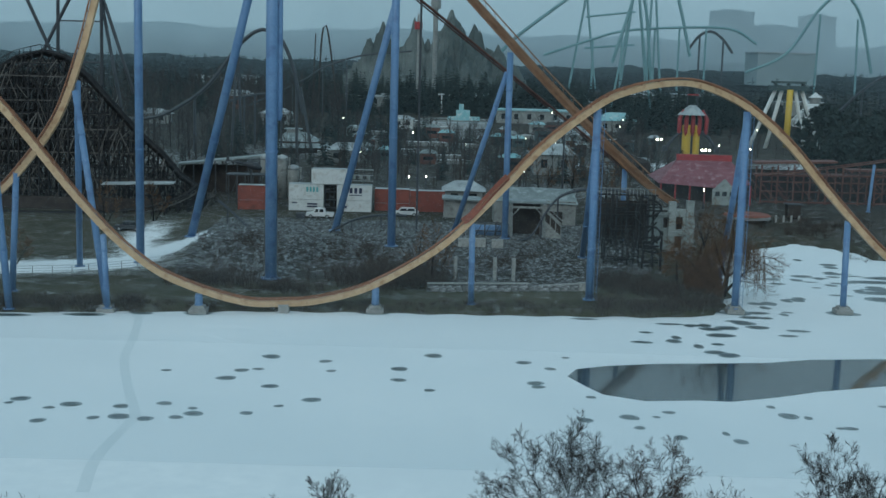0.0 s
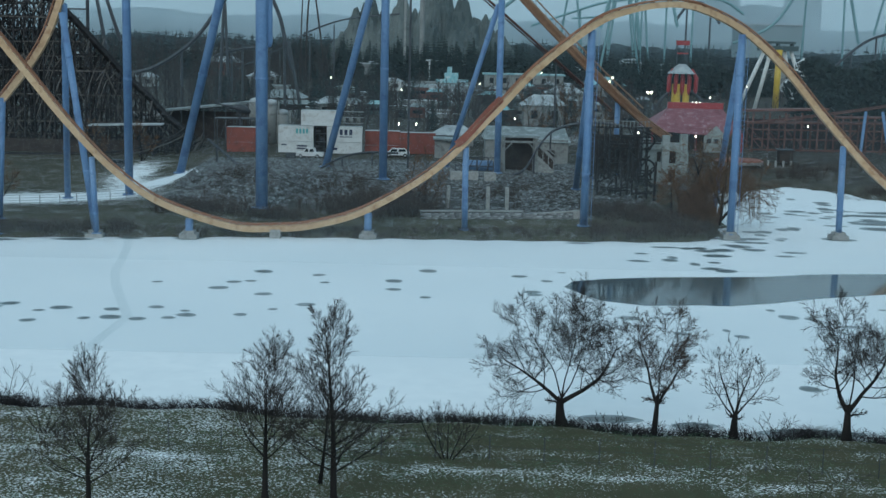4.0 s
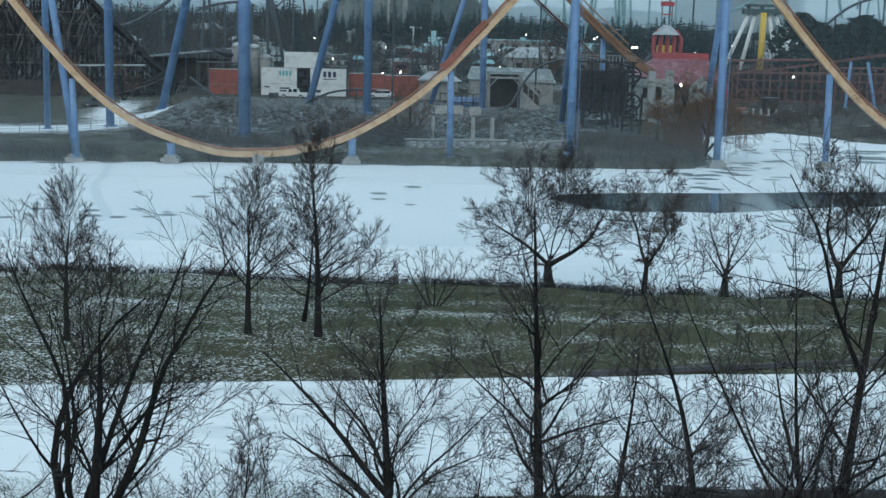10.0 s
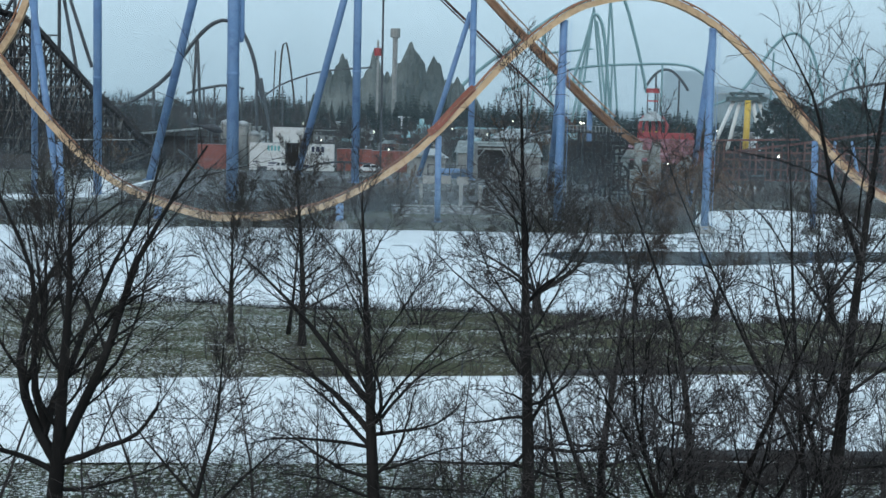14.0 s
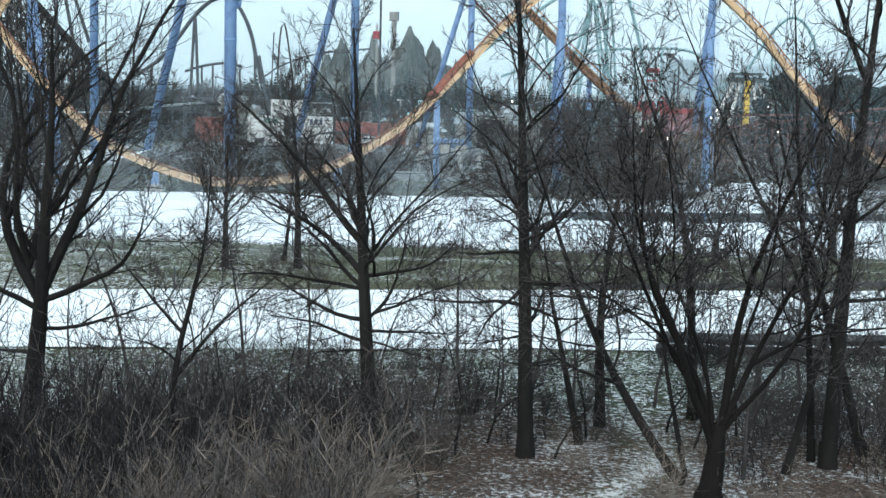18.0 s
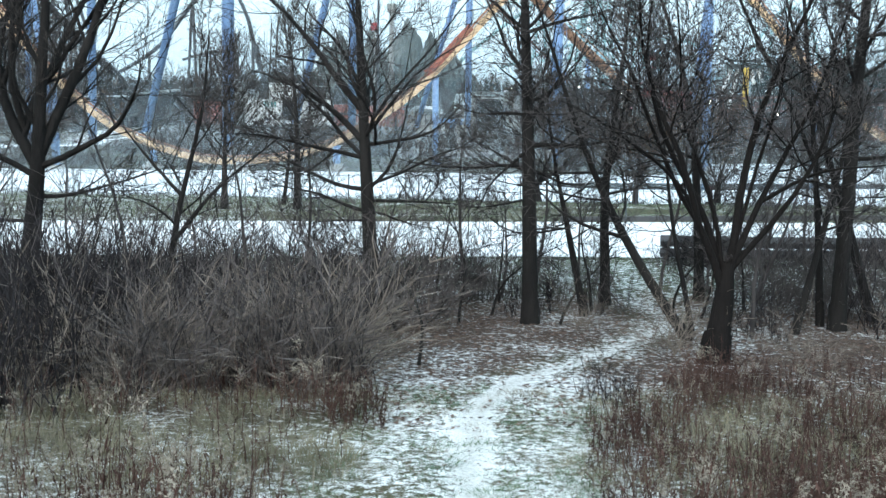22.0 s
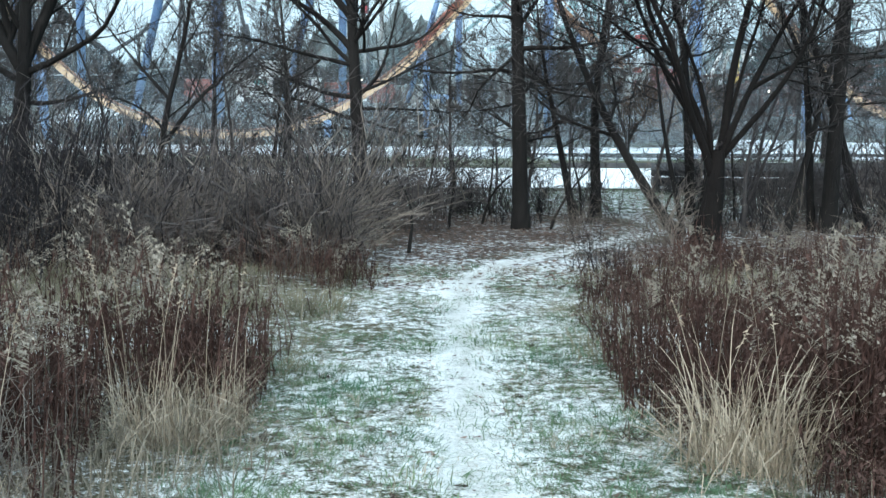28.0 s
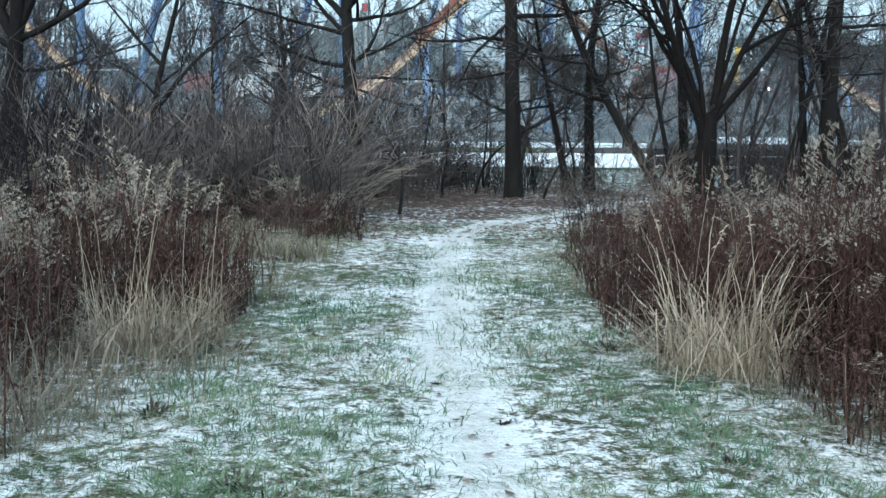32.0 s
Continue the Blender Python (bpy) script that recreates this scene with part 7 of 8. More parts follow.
bush_t = []
for s in range(4):
    r2 = random.Random(200 + s)
    mb = MB()
    for j in range(17):
        a, l = r2.uniform(0, 6.28), r2.uniform(0.05, 0.5)
        b = Vector((r2.uniform(-0.35, 0.35), r2.uniform(-0.35, 0.35), 0))
        t1 = b + Vector((l * math.cos(a), l * math.sin(a), 0.6))
        t2 = t1 + Vector((l * 0.8 * math.cos(a + 0.4), l * 0.8 * math.sin(a + 0.4), r2.uniform(0.25, 0.6)))
        w = Vector((math.sin(a + j), math.cos(a + j), 0)) * 0.02
        mb.poly([b - w, b + w, t1 + w * 0.7, t1 - w * 0.7])
        mb.poly([t1 - w * 0.7, t1 + w * 0.7, t2])
        for q in range(4):
            p = t1.lerp(t2, r2.random())
            mb.poly([tuple(p), tuple(p + Vector((r2.uniform(-0.3, 0.3), r2.uniform(-0.3, 0.3), r2.uniform(0.1, 0.45)))), tuple(p + Vector((0.016, 0.016, 0.01)))])
    bush_t.append(tri_arrays(mb))
rows = []
for k in range(560):
    x = rng.uniform(-75, 38)
    if noise.noise(Vector((x * 0.16, 0, 2))) < rng.uniform(-0.8, 0.0):
        continue
    d = rng.uniform(0.3, 3.2)
    y = float(far_shore(x)) + d * (0.55 if x < -2 else 1.0)
    s = rng.uniform(0.9, 1.7) * (0.5 if -38 < x < 20 else 1.0)
    rows.append((rng.randrange(4), x, y, gz(x, y) - 0.1, rng.uniform(0, 6), s * 1.3, s * 0.8, 0, 0))
for cx, cy, rx_, ry_, n, s0 in ((-21, 161.5, 6, 1.6, 60, 1.5), (-31, 164.5, 6, 2.0, 60, 1.8), (-7, 166.5, 7, 3.0, 120, 2.5), (-6, 171, 6, 4, 50, 1.8), (-15, 178, 9, 5, 40, 1.5), (-29, 180, 5, 6, 30, 1.4), (10, 176, 6, 5, 30, 1.3), (30, 166, 7, 4, 110, 1.5), (24, 170, 5, 3, 50, 1.3), (70, 236, 10, 5, 60, 1.6), (84, 214, 14, 4, 120, 1.8)):
    for k in range(n):
        x, y = rng.gauss(cx, rx_ / 2), rng.gauss(cy, ry_ / 2)
        s = s0 * rng.uniform(0.6, 1.1)
        rows.append((rng.randrange(4), x, y, gz(x, y) - 0.1, rng.uniform(0, 6), s, s * 0.9, 0, 0))
me = scattered("bank_brush", bush_t, rows)
me.materials.append(M_BUSH)
tagged(new("bank_brush", me), "dry brown brush along the far bank", "bushes", kind="stuff")
M_WILLTW = surface("ochre_willow_twigs", (0.098, 0.055, 0.032), (0.150, 0.086, 0.049), 1.0, 0.95, grain=0, strength=0)
rows = []
for k in range(680):
    x = rng.uniform(-44, 40)
    y = float(near_shore(x)) - rng.uniform(0.5, 2.6)
    s = rng.uniform(0.45, 1.0)
    rows.append((rng.randrange(4), x, y, gz(x, y) - 0.05, rng.uniform(0, 6), s * 1.6, s * 0.7, 0, 0))
me = scattered("shore_brush", bush_t, rows)
me.materials.append(M_SHRUBD)
tagged(new("shore_brush", me), "low dark reeds and brush along the near shore", "bushes", kind="stuff")
# weeping willow on the point, small trees on the slope
WEEP = dict(MIDK, min=0.02, crook=0.2, up=-0.25, clear=0.3, angle=(40, 75), kids=(13, 10, 9, 0), depth=3, woody=2, twig=M_WILLTW, ratio=(0.7, 0.6, 0.7, 0.5))
bare_tree("weeping_willow", [(at(39.0, 171.0), (0.25, 0, 1), 9.5, 0.35), (at(38.6, 171.2), (-0.4, 0, 1), 10.0, 0.32), (at(39.3, 171.0), (0.7, 0, 0.9), 8.0, 0.25), (at(38.4, 170.8), (-0.9, 0, 0.8), 7.5, 0.22)], "weeping willow with hanging reddish twigs on the point", 301, **WEEP)
bare_tree("weeping_willow", [(at(35.8, 175.0), (0.1, 0, 1), 6.5, 0.22), (at(34.8, 174.0), (-0.5, 0, 1), 5.5, 0.16), (at(33, 173.0), (0.0, 0, 1), 4.5, 0.14)], "reddish willow thicket below the ruined facade", 305, **dict(WEEP, up=0.0))
curtain = thing("weeping_willow", at(39.6, 170.4), "weeping willow curtain of long hanging ochre twigs", "tree")
part("trunk", MB().tube([at(39.2, 170.6, -0.3), at(39.5, 170.6, 2.5), at(40.4, 170.4, 5.0), at(41.2, 170.2, 7.4)], [0.34, 0.28, 0.2, 0.08], 7).tube([at(39.5, 170.6, 2.2), at(38.2, 170.4, 4.8), at(37.4, 170.2, 7.2)], [0.24, 0.17, 0.07], 6), M_BARK, curtain, smooth=True)
mb = MB()
for k in range(620):
    a, q = rng.uniform(0, 6.28), math.sqrt(rng.random())
    x, y = 39.8 + 4.6 * q * math.cos(a), 170.3 + 3.0 * q * math.sin(a)
    z = gz(39.6, 170.4) + 8.6 - 2.6 * q * q + rng.uniform(-1.2, 0.4)
    drop = rng.uniform(1.6, 3.2) + 2.6 * q
    sx = 0.35 * math.cos(a)
    mb.tube([(x, y, z), (x + sx * 0.7, y, z - drop * 0.35), (x + sx + rng.uniform(-0.3, 0.3), y, max(z - drop, 1.0))], [0.022, 0.018, 0.010], 3, cap=False)
part("crown", mb, M_WILLTW, curtain)
thicket = thing("willow_thicket", at(36.2, 170.4), "low brown willow thicket on the point", "bush")
mb = MB()
for k in range(900):
    a, q = rng.uniform(0, 6.28), math.sqrt(rng.random())
    bx, by = 36.2 + rng.uniform(-2.6, 2.6), 170.4 + rng.uniform(-1.6, 1.6)
    h = rng.uniform(2.2, 5.6) * (1 - 0.12 * abs(bx - 36.2))
    g = gz(bx, by) - 0.1
    lean = rng.uniform(-0.3, 0.3)
    mb.tube([(bx, by, g), (bx + lean * h * 0.4, by, g + 0.6 * h), (bx + lean * h * 1.1, by + rng.uniform(-0.4, 0.4), g + h)], [0.03, 0.02, 0.008], 3, cap=False)
part("brush", mb, M_WILLTW, thicket)
for i, (x, y, h) in enumerate([(-1.5, 168, 7.0), (-3.5, 170, 6.0), (24.0, 236, 10), (30, 232, 9), (18, 240, 9), (-48, 204, 6), (-55, 200, 6), (-60, 172, 5)]):
    bare_tree("bare_tree", [(at(x, y), (0.05, 0, 1), h, 0.16), (at(x + 0.3, y), (0.5, 0, 1), h * 0.7, 0.1)], "bare brownish tree across the pond", 310 + i, "far bank trees", **dict(MIDK, min=0.022, kids=(12, 8, 6, 0), depth=3, twig=M_WILLTW))

# rubble on the slope
stone_t = []
for s in range(4):
    r2 = random.Random(400 + s)
    mb = MB()
    n = 7
    mb.v = [(math.cos(6.28 * i / n) * r2.uniform(0.7, 1.1), math.sin(6.28 * i / n) * r2.uniform(0.7, 1.1), r2.uniform(-0.1, 0.3)) for i in range(n)] + [(r2.uniform(-0.2, 0.2), r2.uniform(-0.2, 0.2), 0.75)]
    mb.f = [(i, (i + 1) % n, n) for i in range(n)]
    stone_t.append(tri_arrays(mb))
rows = []
for k in range(9000):
    x = rng.uniform(-37, 30)
    y = rng.uniform(166, 206)
    if y - float(far_shore(x)) < 10.5 or (-20 < x < 0 and y < 172) or (x > 20 and y < 176):
        continue
    s = rng.uniform(0.16, 0.42)
    rows.append((rng.randrange(4), x, y, gz(x, y) - 0.05, rng.uniform(0, 6), s, s * 0.9, 0, 0))
me = scattered("rubble", stone_t, rows)
me.materials.append(M_ROCK)
tagged(new("rubble", me), "loose grey rubble stones on the slope", "stones", kind="stuff")

# melted spots in the snow of the pond
SPOT_AT = [(-39.6, 111.8), (-39.0, 113.2), (-35.2, 106.4), (-35.5, 110.5), (-33.9, 111.8), (-29.2, 111.6), (-30.7, 107.7), (-28.5, 108.3), (-26.2, 107.8), (-23.5, 108.5), (-22.6, 111.5), (-22.2, 109.8), (-25.5, 112.9), (-28.1, 125.2), (-21.5, 122.7), (-20.5, 126.0), (-18.9, 126.7), (-18.3, 132.3), (-16.7, 120.0), (-17.5, 110.4), (-14.9, 113.0), (-12.1, 115.4), (-12.3, 130.8), (-11.3, 126.7), (-4.3, 128.3), (-4.2, 123.7), (-1.0, 120.0), (-0.8, 134.6), (9.0, 132.5), (11.7, 130.0), (13.8, 135.3), (9.7, 123.8), (9.9, 122.4), (14.8, 119.0), (17.6, 112.3), (13.4, 111.0), (21.6, 114.3), (32.8, 114.1), (27.3, 88.9), (37.5, 110.5)]
SPOTS = [(x + 0.07, y - 1.0, 0.5 + 0.6 * ((i * 7) % 10) / 10, 0.45 + 0.6 * ((i * 7) % 10) / 10) for i, (x, y) in enumerate(SPOT_AT)]
for i in range(60):
    u = rng.random()
    SPOTS.append((24 + 42 * u + rng.uniform(-6, 6), 137 + 62 * u ** 1.3 + rng.uniform(-4, 14), rng.uniform(0.6, 1.9), rng.uniform(0.5, 1.4)))
for i in range(22):
    SPOTS.append((rng.uniform(62, 100), rng.uniform(172, 204), rng.uniform(1.5, 5.5), rng.uniform(1.0, 2.2)))
for i in range(14):
    SPOTS.append((rng.uniform(16, 48), rng.uniform(104, 118), rng.uniform(0.35, 0.7), rng.uniform(0.4, 0.8)))
for x, y, a, b in ((11.6, 79.4, 2.2, 0.9), (16.9, 78.2, 1.5, 0.8), (24.2, 77.0, 3.4, 1.0), (-44, 150.6, 2.6, 1.0), (-53, 149.2, 3, 0.9), (-37.5, 152.3, 1.6, 0.8), (18.2, 155.9, 1.8, 0.6), (39.2, 162.4, 2.3, 1.6), (53.8, 164.0, 2.3, 1.6), (-30.5, 153.2, 1.9, 1.4), (-8.5, 156.3, 1.9, 1.4)):
    SPOTS.append((x, y, a, b))
for i, (x, y, a, b) in enumerate(SPOTS):
    spot = tagged(part("melt_spot", MB().poly(blot(x, y, a, b, 0.004 + 0.00003 * i, i, rough=0.07)), M_SLUSH), "dark wet melt spot in the pond snow", "melt spot", "melt spots")
    part("wet_core", MB().poly(blot(x, y, a * 0.74, b * 0.70, 0.009 + 0.00003 * i, i + 500, rough=0.1)), M_WETCORE, spot, "dark wet centre")
mb = MB()
trail = spline([(-26.0, 87.6, 0.006), (-27.2, 95.4, 0.006), (-27.1, 105.4, 0.006), (-27.2, 108.0, 0.006), (-30.2, 117.3, 0.006), (-33.4, 128.4, 0.006), (-35.1, 139.0, 0.006), (-36.8, 148.1, 0.006), (-38.3, 153.0, 0.006)], 1.5)
for p, q in zip(trail, trail[1:]):
    mb.poly([(p.x - 0.5, p.y, 0.006), (p.x + 0.5, p.y, 0.006), (q.x + 0.5, q.y, 0.006), (q.x - 0.5, q.y, 0.006)])
tagged(part("snow_trail", mb, surface("trodden_snow", (0.72, 0.76, 0.79), (0.68, 0.73, 0.76), 0.5, 0.8)), "faint trodden trail across the pond snow", "trail", kind="structure")

# ---- fence, guard rails and markers on the near side ----
fence = thing("chain_link_fence", (0, 72, 1.4), "tall thin wire fence along the pond lawn", "fence")
fpts = [(x, 66.3 - 0.08 * x) for x in np.arange(-45, 46, 3.0)]
for x, y in fpts:
    part("post", MB().tube([(x, y, gz(x, y) - 0.1), (x, y, gz(x, y) + 1.5)], 0.03, 6), M_DARKST, fence)
for h in (0.15, 0.8, 1.42):
    part("wire", MB().tube([(x, y, gz(x, y) + h) for x, y in fpts], 0.01, 3), M_DARKST, fence)
guard = thing("guard_rail", (11, 37, 1.5), "dark weathered guard rail beside the road", "guard rail")
gp = [(7.4, 36.6), (9.5, 36.3), (12.5, 36.4), (16, 36.6), (20, 36.9), (26, 37.4)]
part("rail", MB().tube([(x, y, 2.18) for x, y in gp], 0.17, 4), M_GUARD, guard)
part("rail", MB().tube([(x, y, 1.84) for x, y in gp], 0.13, 4), M_GUARD, guard)
for x, y in [(7.6, 36.65), (9.3, 36.4), (11.5, 36.45), (13.7, 36.55), (15.9, 36.7), (18.1, 36.8), (20.3, 37)]:
    part("post", MB().box((x, y + 0.1, 1.8), (0.16, 0.16, 0.9)), M_GUARD, guard)
kerb = thing("timber_kerb", (14, 55, 1.7), "low grey kerb rail along the far road edge", "kerb")
for i in range(7):
    xa, xb = 6.4 + i * 2.3, 6.4 + i * 2.3 + 2.2
    part("rail", MB().beam((xa, 51.75 + 0.235 * (xa - 6.4), 1.72), (xb, 51.75 + 0.235 * (xb - 6.4), 1.72), 0.22, 0.2), M_GUARD, kerb)
for x, y in ((-9.2, 50.2), (-3.5, 50.6), (2.2, 51.0), (9, 51.4)):
    st = thing("marker_stake", (x, y, 1.6), "thin dark marker stake in the road edge", "stake", "marker stakes")
    part("stake", MB().tube([(x, y, 1.5), (x + 0.02, y, 2.5)], 0.03, 5), M_DARKST, st)

# ---- meadow and thicket round the path ----
def blades(seed, n, h, spread, w, bend):
    r2 = random.Random(seed)
    v, t = [], []
    for i in range(n):
        a = r2.uniform(0, 6.28)
        rr = spread * math.sqrt(r2.random())
        bx, by = rr * math.cos(a), rr * math.sin(a)
        a += r2.uniform(-0.6, 0.6)
        hh, bb = h * r2.uniform(0.25, 1.12), bend * r2.uniform(0.05, 1.5)
        c, s = math.cos(a), math.sin(a)
        k = len(v)
        for f, ww in ((0, w), (0.4, w * 0.9), (0.75, w * 0.6), (1.0, 0.0)):
            x, y, z = bx + c * bb * f * f, by + s * bb * f * f, hh * (f - 0.25 * (bb / max(h, 0.01)) * f * f)
            if ww:
                v += [(x - s * ww, y + c * ww, z), (x + s * ww, y - c * ww, z)]
            else:
                v.append((x, y, z))
        t += [(k, k + 1, k + 3), (k, k + 3, k + 2), (k + 2, k + 3, k + 5), (k + 2, k + 5, k + 4), (k + 4, k + 5, k + 6)]
    return np.array(v, np.float32), np.array(t, np.int32)


def weed(seed, h):
    """A dead goldenrod: bent stem, curled leaves, nodding feathery plume."""
    r2 = random.Random(seed)
    st, pl = MB(), MB()
    lx, ly = r2.uniform(-0.2, 0.2), r2.uniform(-0.2, 0.2)

    def on(f):
        return Vector((lx * f ** 2.5, ly * f ** 2.5, h * (f - 0.04 * f ** 4)))

    st.tube([on(f) for f in (0, 0.35, 0.7, 1.0)], [0.0062, 0.0054, 0.004, 0.002], 3, cap=False)
    for i in range(16):
        f = r2.uniform(0.08, 0.95)
        p = on(f)
        a = r2.uniform(0, 6.28)
        l = r2.uniform(0.04, 0.11)
        d = Vector((0.7 * math.cos(a), 0.7 * math.sin(a), r2.uniform(-1.2, 0.2))) * l
        s = Vector((-math.sin(a), math.cos(a), r2.uniform(-0.4, 0.4))) * r2.uniform(0.006, 0.012)
        st.poly([tuple(p), tuple(p + d * 0.5 + s), tuple(p + d), tuple(p + d * 0.5 - s)])
    lean = r2.uniform(0, 6.28)
    for i in range(13):
        f = 0.78 + 0.25 * i / 13
        p = on(f)
        a = lean + r2.uniform(-1.6, 1.6)
        l = r2.uniform(0.07, 0.15) * (1.25 - 3.2 * (f - 0.78))
        e = p + Vector((math.cos(a) * l, math.sin(a) * l, 0.5 * l))
        e2 = e + Vector((math.cos(a) * l * 0.4, math.sin(a) * l * 0.4, -0.25 * l))
        pl.poly([tuple(p), tuple(e), tuple(p + Vector((0, 0, 0.006)))])
        for q in range(6):
            c = p.lerp(e, r2.uniform(0.3, 1.0)) if q < 4 else e.lerp(e2, r2.random())
            w = 0.016
            pl.poly([tuple(c + Vector([r2.uniform(-w, w) for _ in range(3)])) for _ in range(3)])
    return tri_arrays(st), tri_arrays(pl)


weeds = [weed(500 + i, 1.0) for i in range(8)]
rng = random.Random(91)


def edge_l(y):
    return float(np.interp(y, [0, 5.8, 8, 9.4, 12.4, 15, 18.5, 21, 24], [-1.7, -1.5, -1.05, -1.0, -0.85, -0.6, -0.25, -0.2, -0.4]))


def edge_r(y):
    return float(np.interp(y, [0, 6, 7.9, 9.8, 12, 14, 17, 19, 20.6, 22], [2.6, 2.4, 2.0, 1.65, 1.8, 1.9, 2.3, 3.4, 4.6, 5.4]))


def clump(x, y):
    return 0.5 + 0.5 * math.sin(x * 1.7 + 0.6 * math.sin(y * 1.3)) * math.sin(y * 1.1 + 0.8 * math.sin(x * 0.9))


places = []
while len(places) < 7600:
    y = rng.uniform(3.2, 20.5) if rng.random() < 0.86 else rng.uniform(2.6, 9)
    lim = 1.2 + y * 0.40
    x = rng.uniform(-lim - 0.2, lim + 0.4)
    el, er = edge_l(y), edge_r(y)
    if el - 0.1 < x < er + 0.1 or y > 17.5 and x < 0 and rng.random() < 0.6:
        continue
    away = (el - x) if x < el else (x - er)
    if x < 0 and 10.9 < y < 17.0 and rng.random() < (0.9 if y > 12.2 else (0.95 if x < -3.2 else 0.4)):
        continue
    if rng.random() > 0.25 + 1.0 * clump(x, y) - 0.35 * float(smooth(11, 14, y)):
        continue
    h = min(1.0, 0.5 + 0.5 * away / 0.7) * rng.uniform(0.5, 1.0) * (1.38 if rng.random() < 0.2 else 1.0)
    h *= (1.15 if y < 12 else (0.9 if x > 0 else 0.8)) * (0.7 + 0.45 * clump(x * 1.6 + 3, y * 1.4))
    if x > 0:
        h *= 1 - 0.36 * float(smooth(10.5, 13.5, y))
    if (x < -1.2 and y < 7.4 and rng.random() < 0.96) or (x < -1.9 and y < 8.4 and rng.random() < 0.8) or math.hypot(x, y - 0.5) < 3.0 or any(abs(x - tx) < 0.42 and ty - 1.5 < y < ty + 0.25 for tx, ty in ((-1.42, 8.9), (-1.6, 9.0), (2.15, 8.3), (2.4, 8.0))):
        continue
    places.append((rng.randrange(8), x, y, gz(x, y) - 0.03, rng.uniform(0, 6.28), 1.0, h, rng.uniform(-0.16, 0.16), rng.uniform(-0.16, 0.16)))
for k in range(150):
    x, y = rng.uniform(2.45, 3.5), rng.uniform(6.5, 7.9)
    places.append((rng.randrange(8), x, y, gz(x, y) - 0.03, rng.uniform(0, 6.28), 1.0, rng.uniform(0.35, 0.75) * (0.8 + 0.3 * (x - 2.45)), rng.uniform(-0.2, 0.2), rng.uniform(-0.2, 0.2)))
for k in range(60):
    x, y = rng.gauss(-0.75, 0.28), rng.gauss(17.0, 0.35)
    places.append((rng.randrange(8), x, y, gz(x, y) - 0.03, rng.uniform(0, 6.28), 1.0, rng.uniform(0.35, 0.72), rng.uniform(-0.3, 0.3), rng.uniform(-0.3, 0.3)))
me = scattered("goldenrod_stems", [w[0] for w in weeds], places)
me.materials.append(M_GOLD)
tagged(new("dead_goldenrod", me), "dead brown goldenrod standing along the path", "weeds", kind="stuff")
pl = [p for p in places if rng.random() < (1.0 if p[1] < 0 else 0.45) * (0.02 + 0.36 * float(smooth(0.75, 1.15, p[6])) + 0.10 * float(smooth(10, 13, p[2])))]
me = scattered("goldenrod_plumes", [w[1] for w in weeds], pl)
me.materials.append(M_PLUME)
tagged(new("goldenrod_plume", me), "pale fluffy seed plumes on dead goldenrod", "weeds", kind="stuff")

# thin grey dead stalks leaning over the snow at the meadow's edge
M_STALK = surface("grey_dead_stalk", (0.09, 0.08, 0.072), (0.21, 0.19, 0.17), 2, 0.95, grain=0, strength=0, isl=0.4)


def dead_stalk(seed):
    r2 = random.Random(seed)
    mb = MB()
    a, l = r2.uniform(0, 6.28), r2.uniform(0.1, 0.55)
    pts = [Vector((l * math.cos(a) * f ** 1.6, l * math.sin(a) * f ** 1.6, f * 0.85)) for f in (0, 0.4, 0.75, 1.0)]
    mb.tube(pts, [0.0042, 0.0038, 0.003, 0.0015], 3, cap=False)
    for j in range(5):
        f = r2.randrange(1, 4)
        b = r2.uniform(0, 6.28)
        e = pts[f] + Vector((0.14 * math.cos(b), 0.14 * math.sin(b), r2.uniform(-0.02, 0.14)))
        mb.poly([tuple(pts[f]), tuple(e), tuple(pts[f] + Vector((0, 0, 0.006)))])
    return tri_arrays(mb)


rows = []
for k in range(420):
    y = rng.uniform(4.2, 9.0)
    x = edge_l(y) - 0.1 - rng.random() ** 1.3 * 1.9 - 0.45 * float(smooth(7.5, 6.0, y))
    if y > 6.9 and x > -1.95:
        continue
    rows.append((rng.randrange(6), x, y, gz(x, y) - 0.02, rng.uniform(0, 6.28), 1.0, rng.uniform(0.35, 0.95), 0, 0))
me = scattered("dead_stalks", [dead_stalk(980 + i) for i in range(6)], rows)
me.materials.append(M_STALK)
tagged(new("dead_stalks", me), "thin grey dead stalks leaning over snow", "weeds", kind="stuff")

# straw grass clumps
M_DRY = surface("dull_dry_grass", (0.14, 0.125, 0.098), (0.26, 0.235, 0.19), 2, 0.95, grain=0, strength=0, isl=0.35)


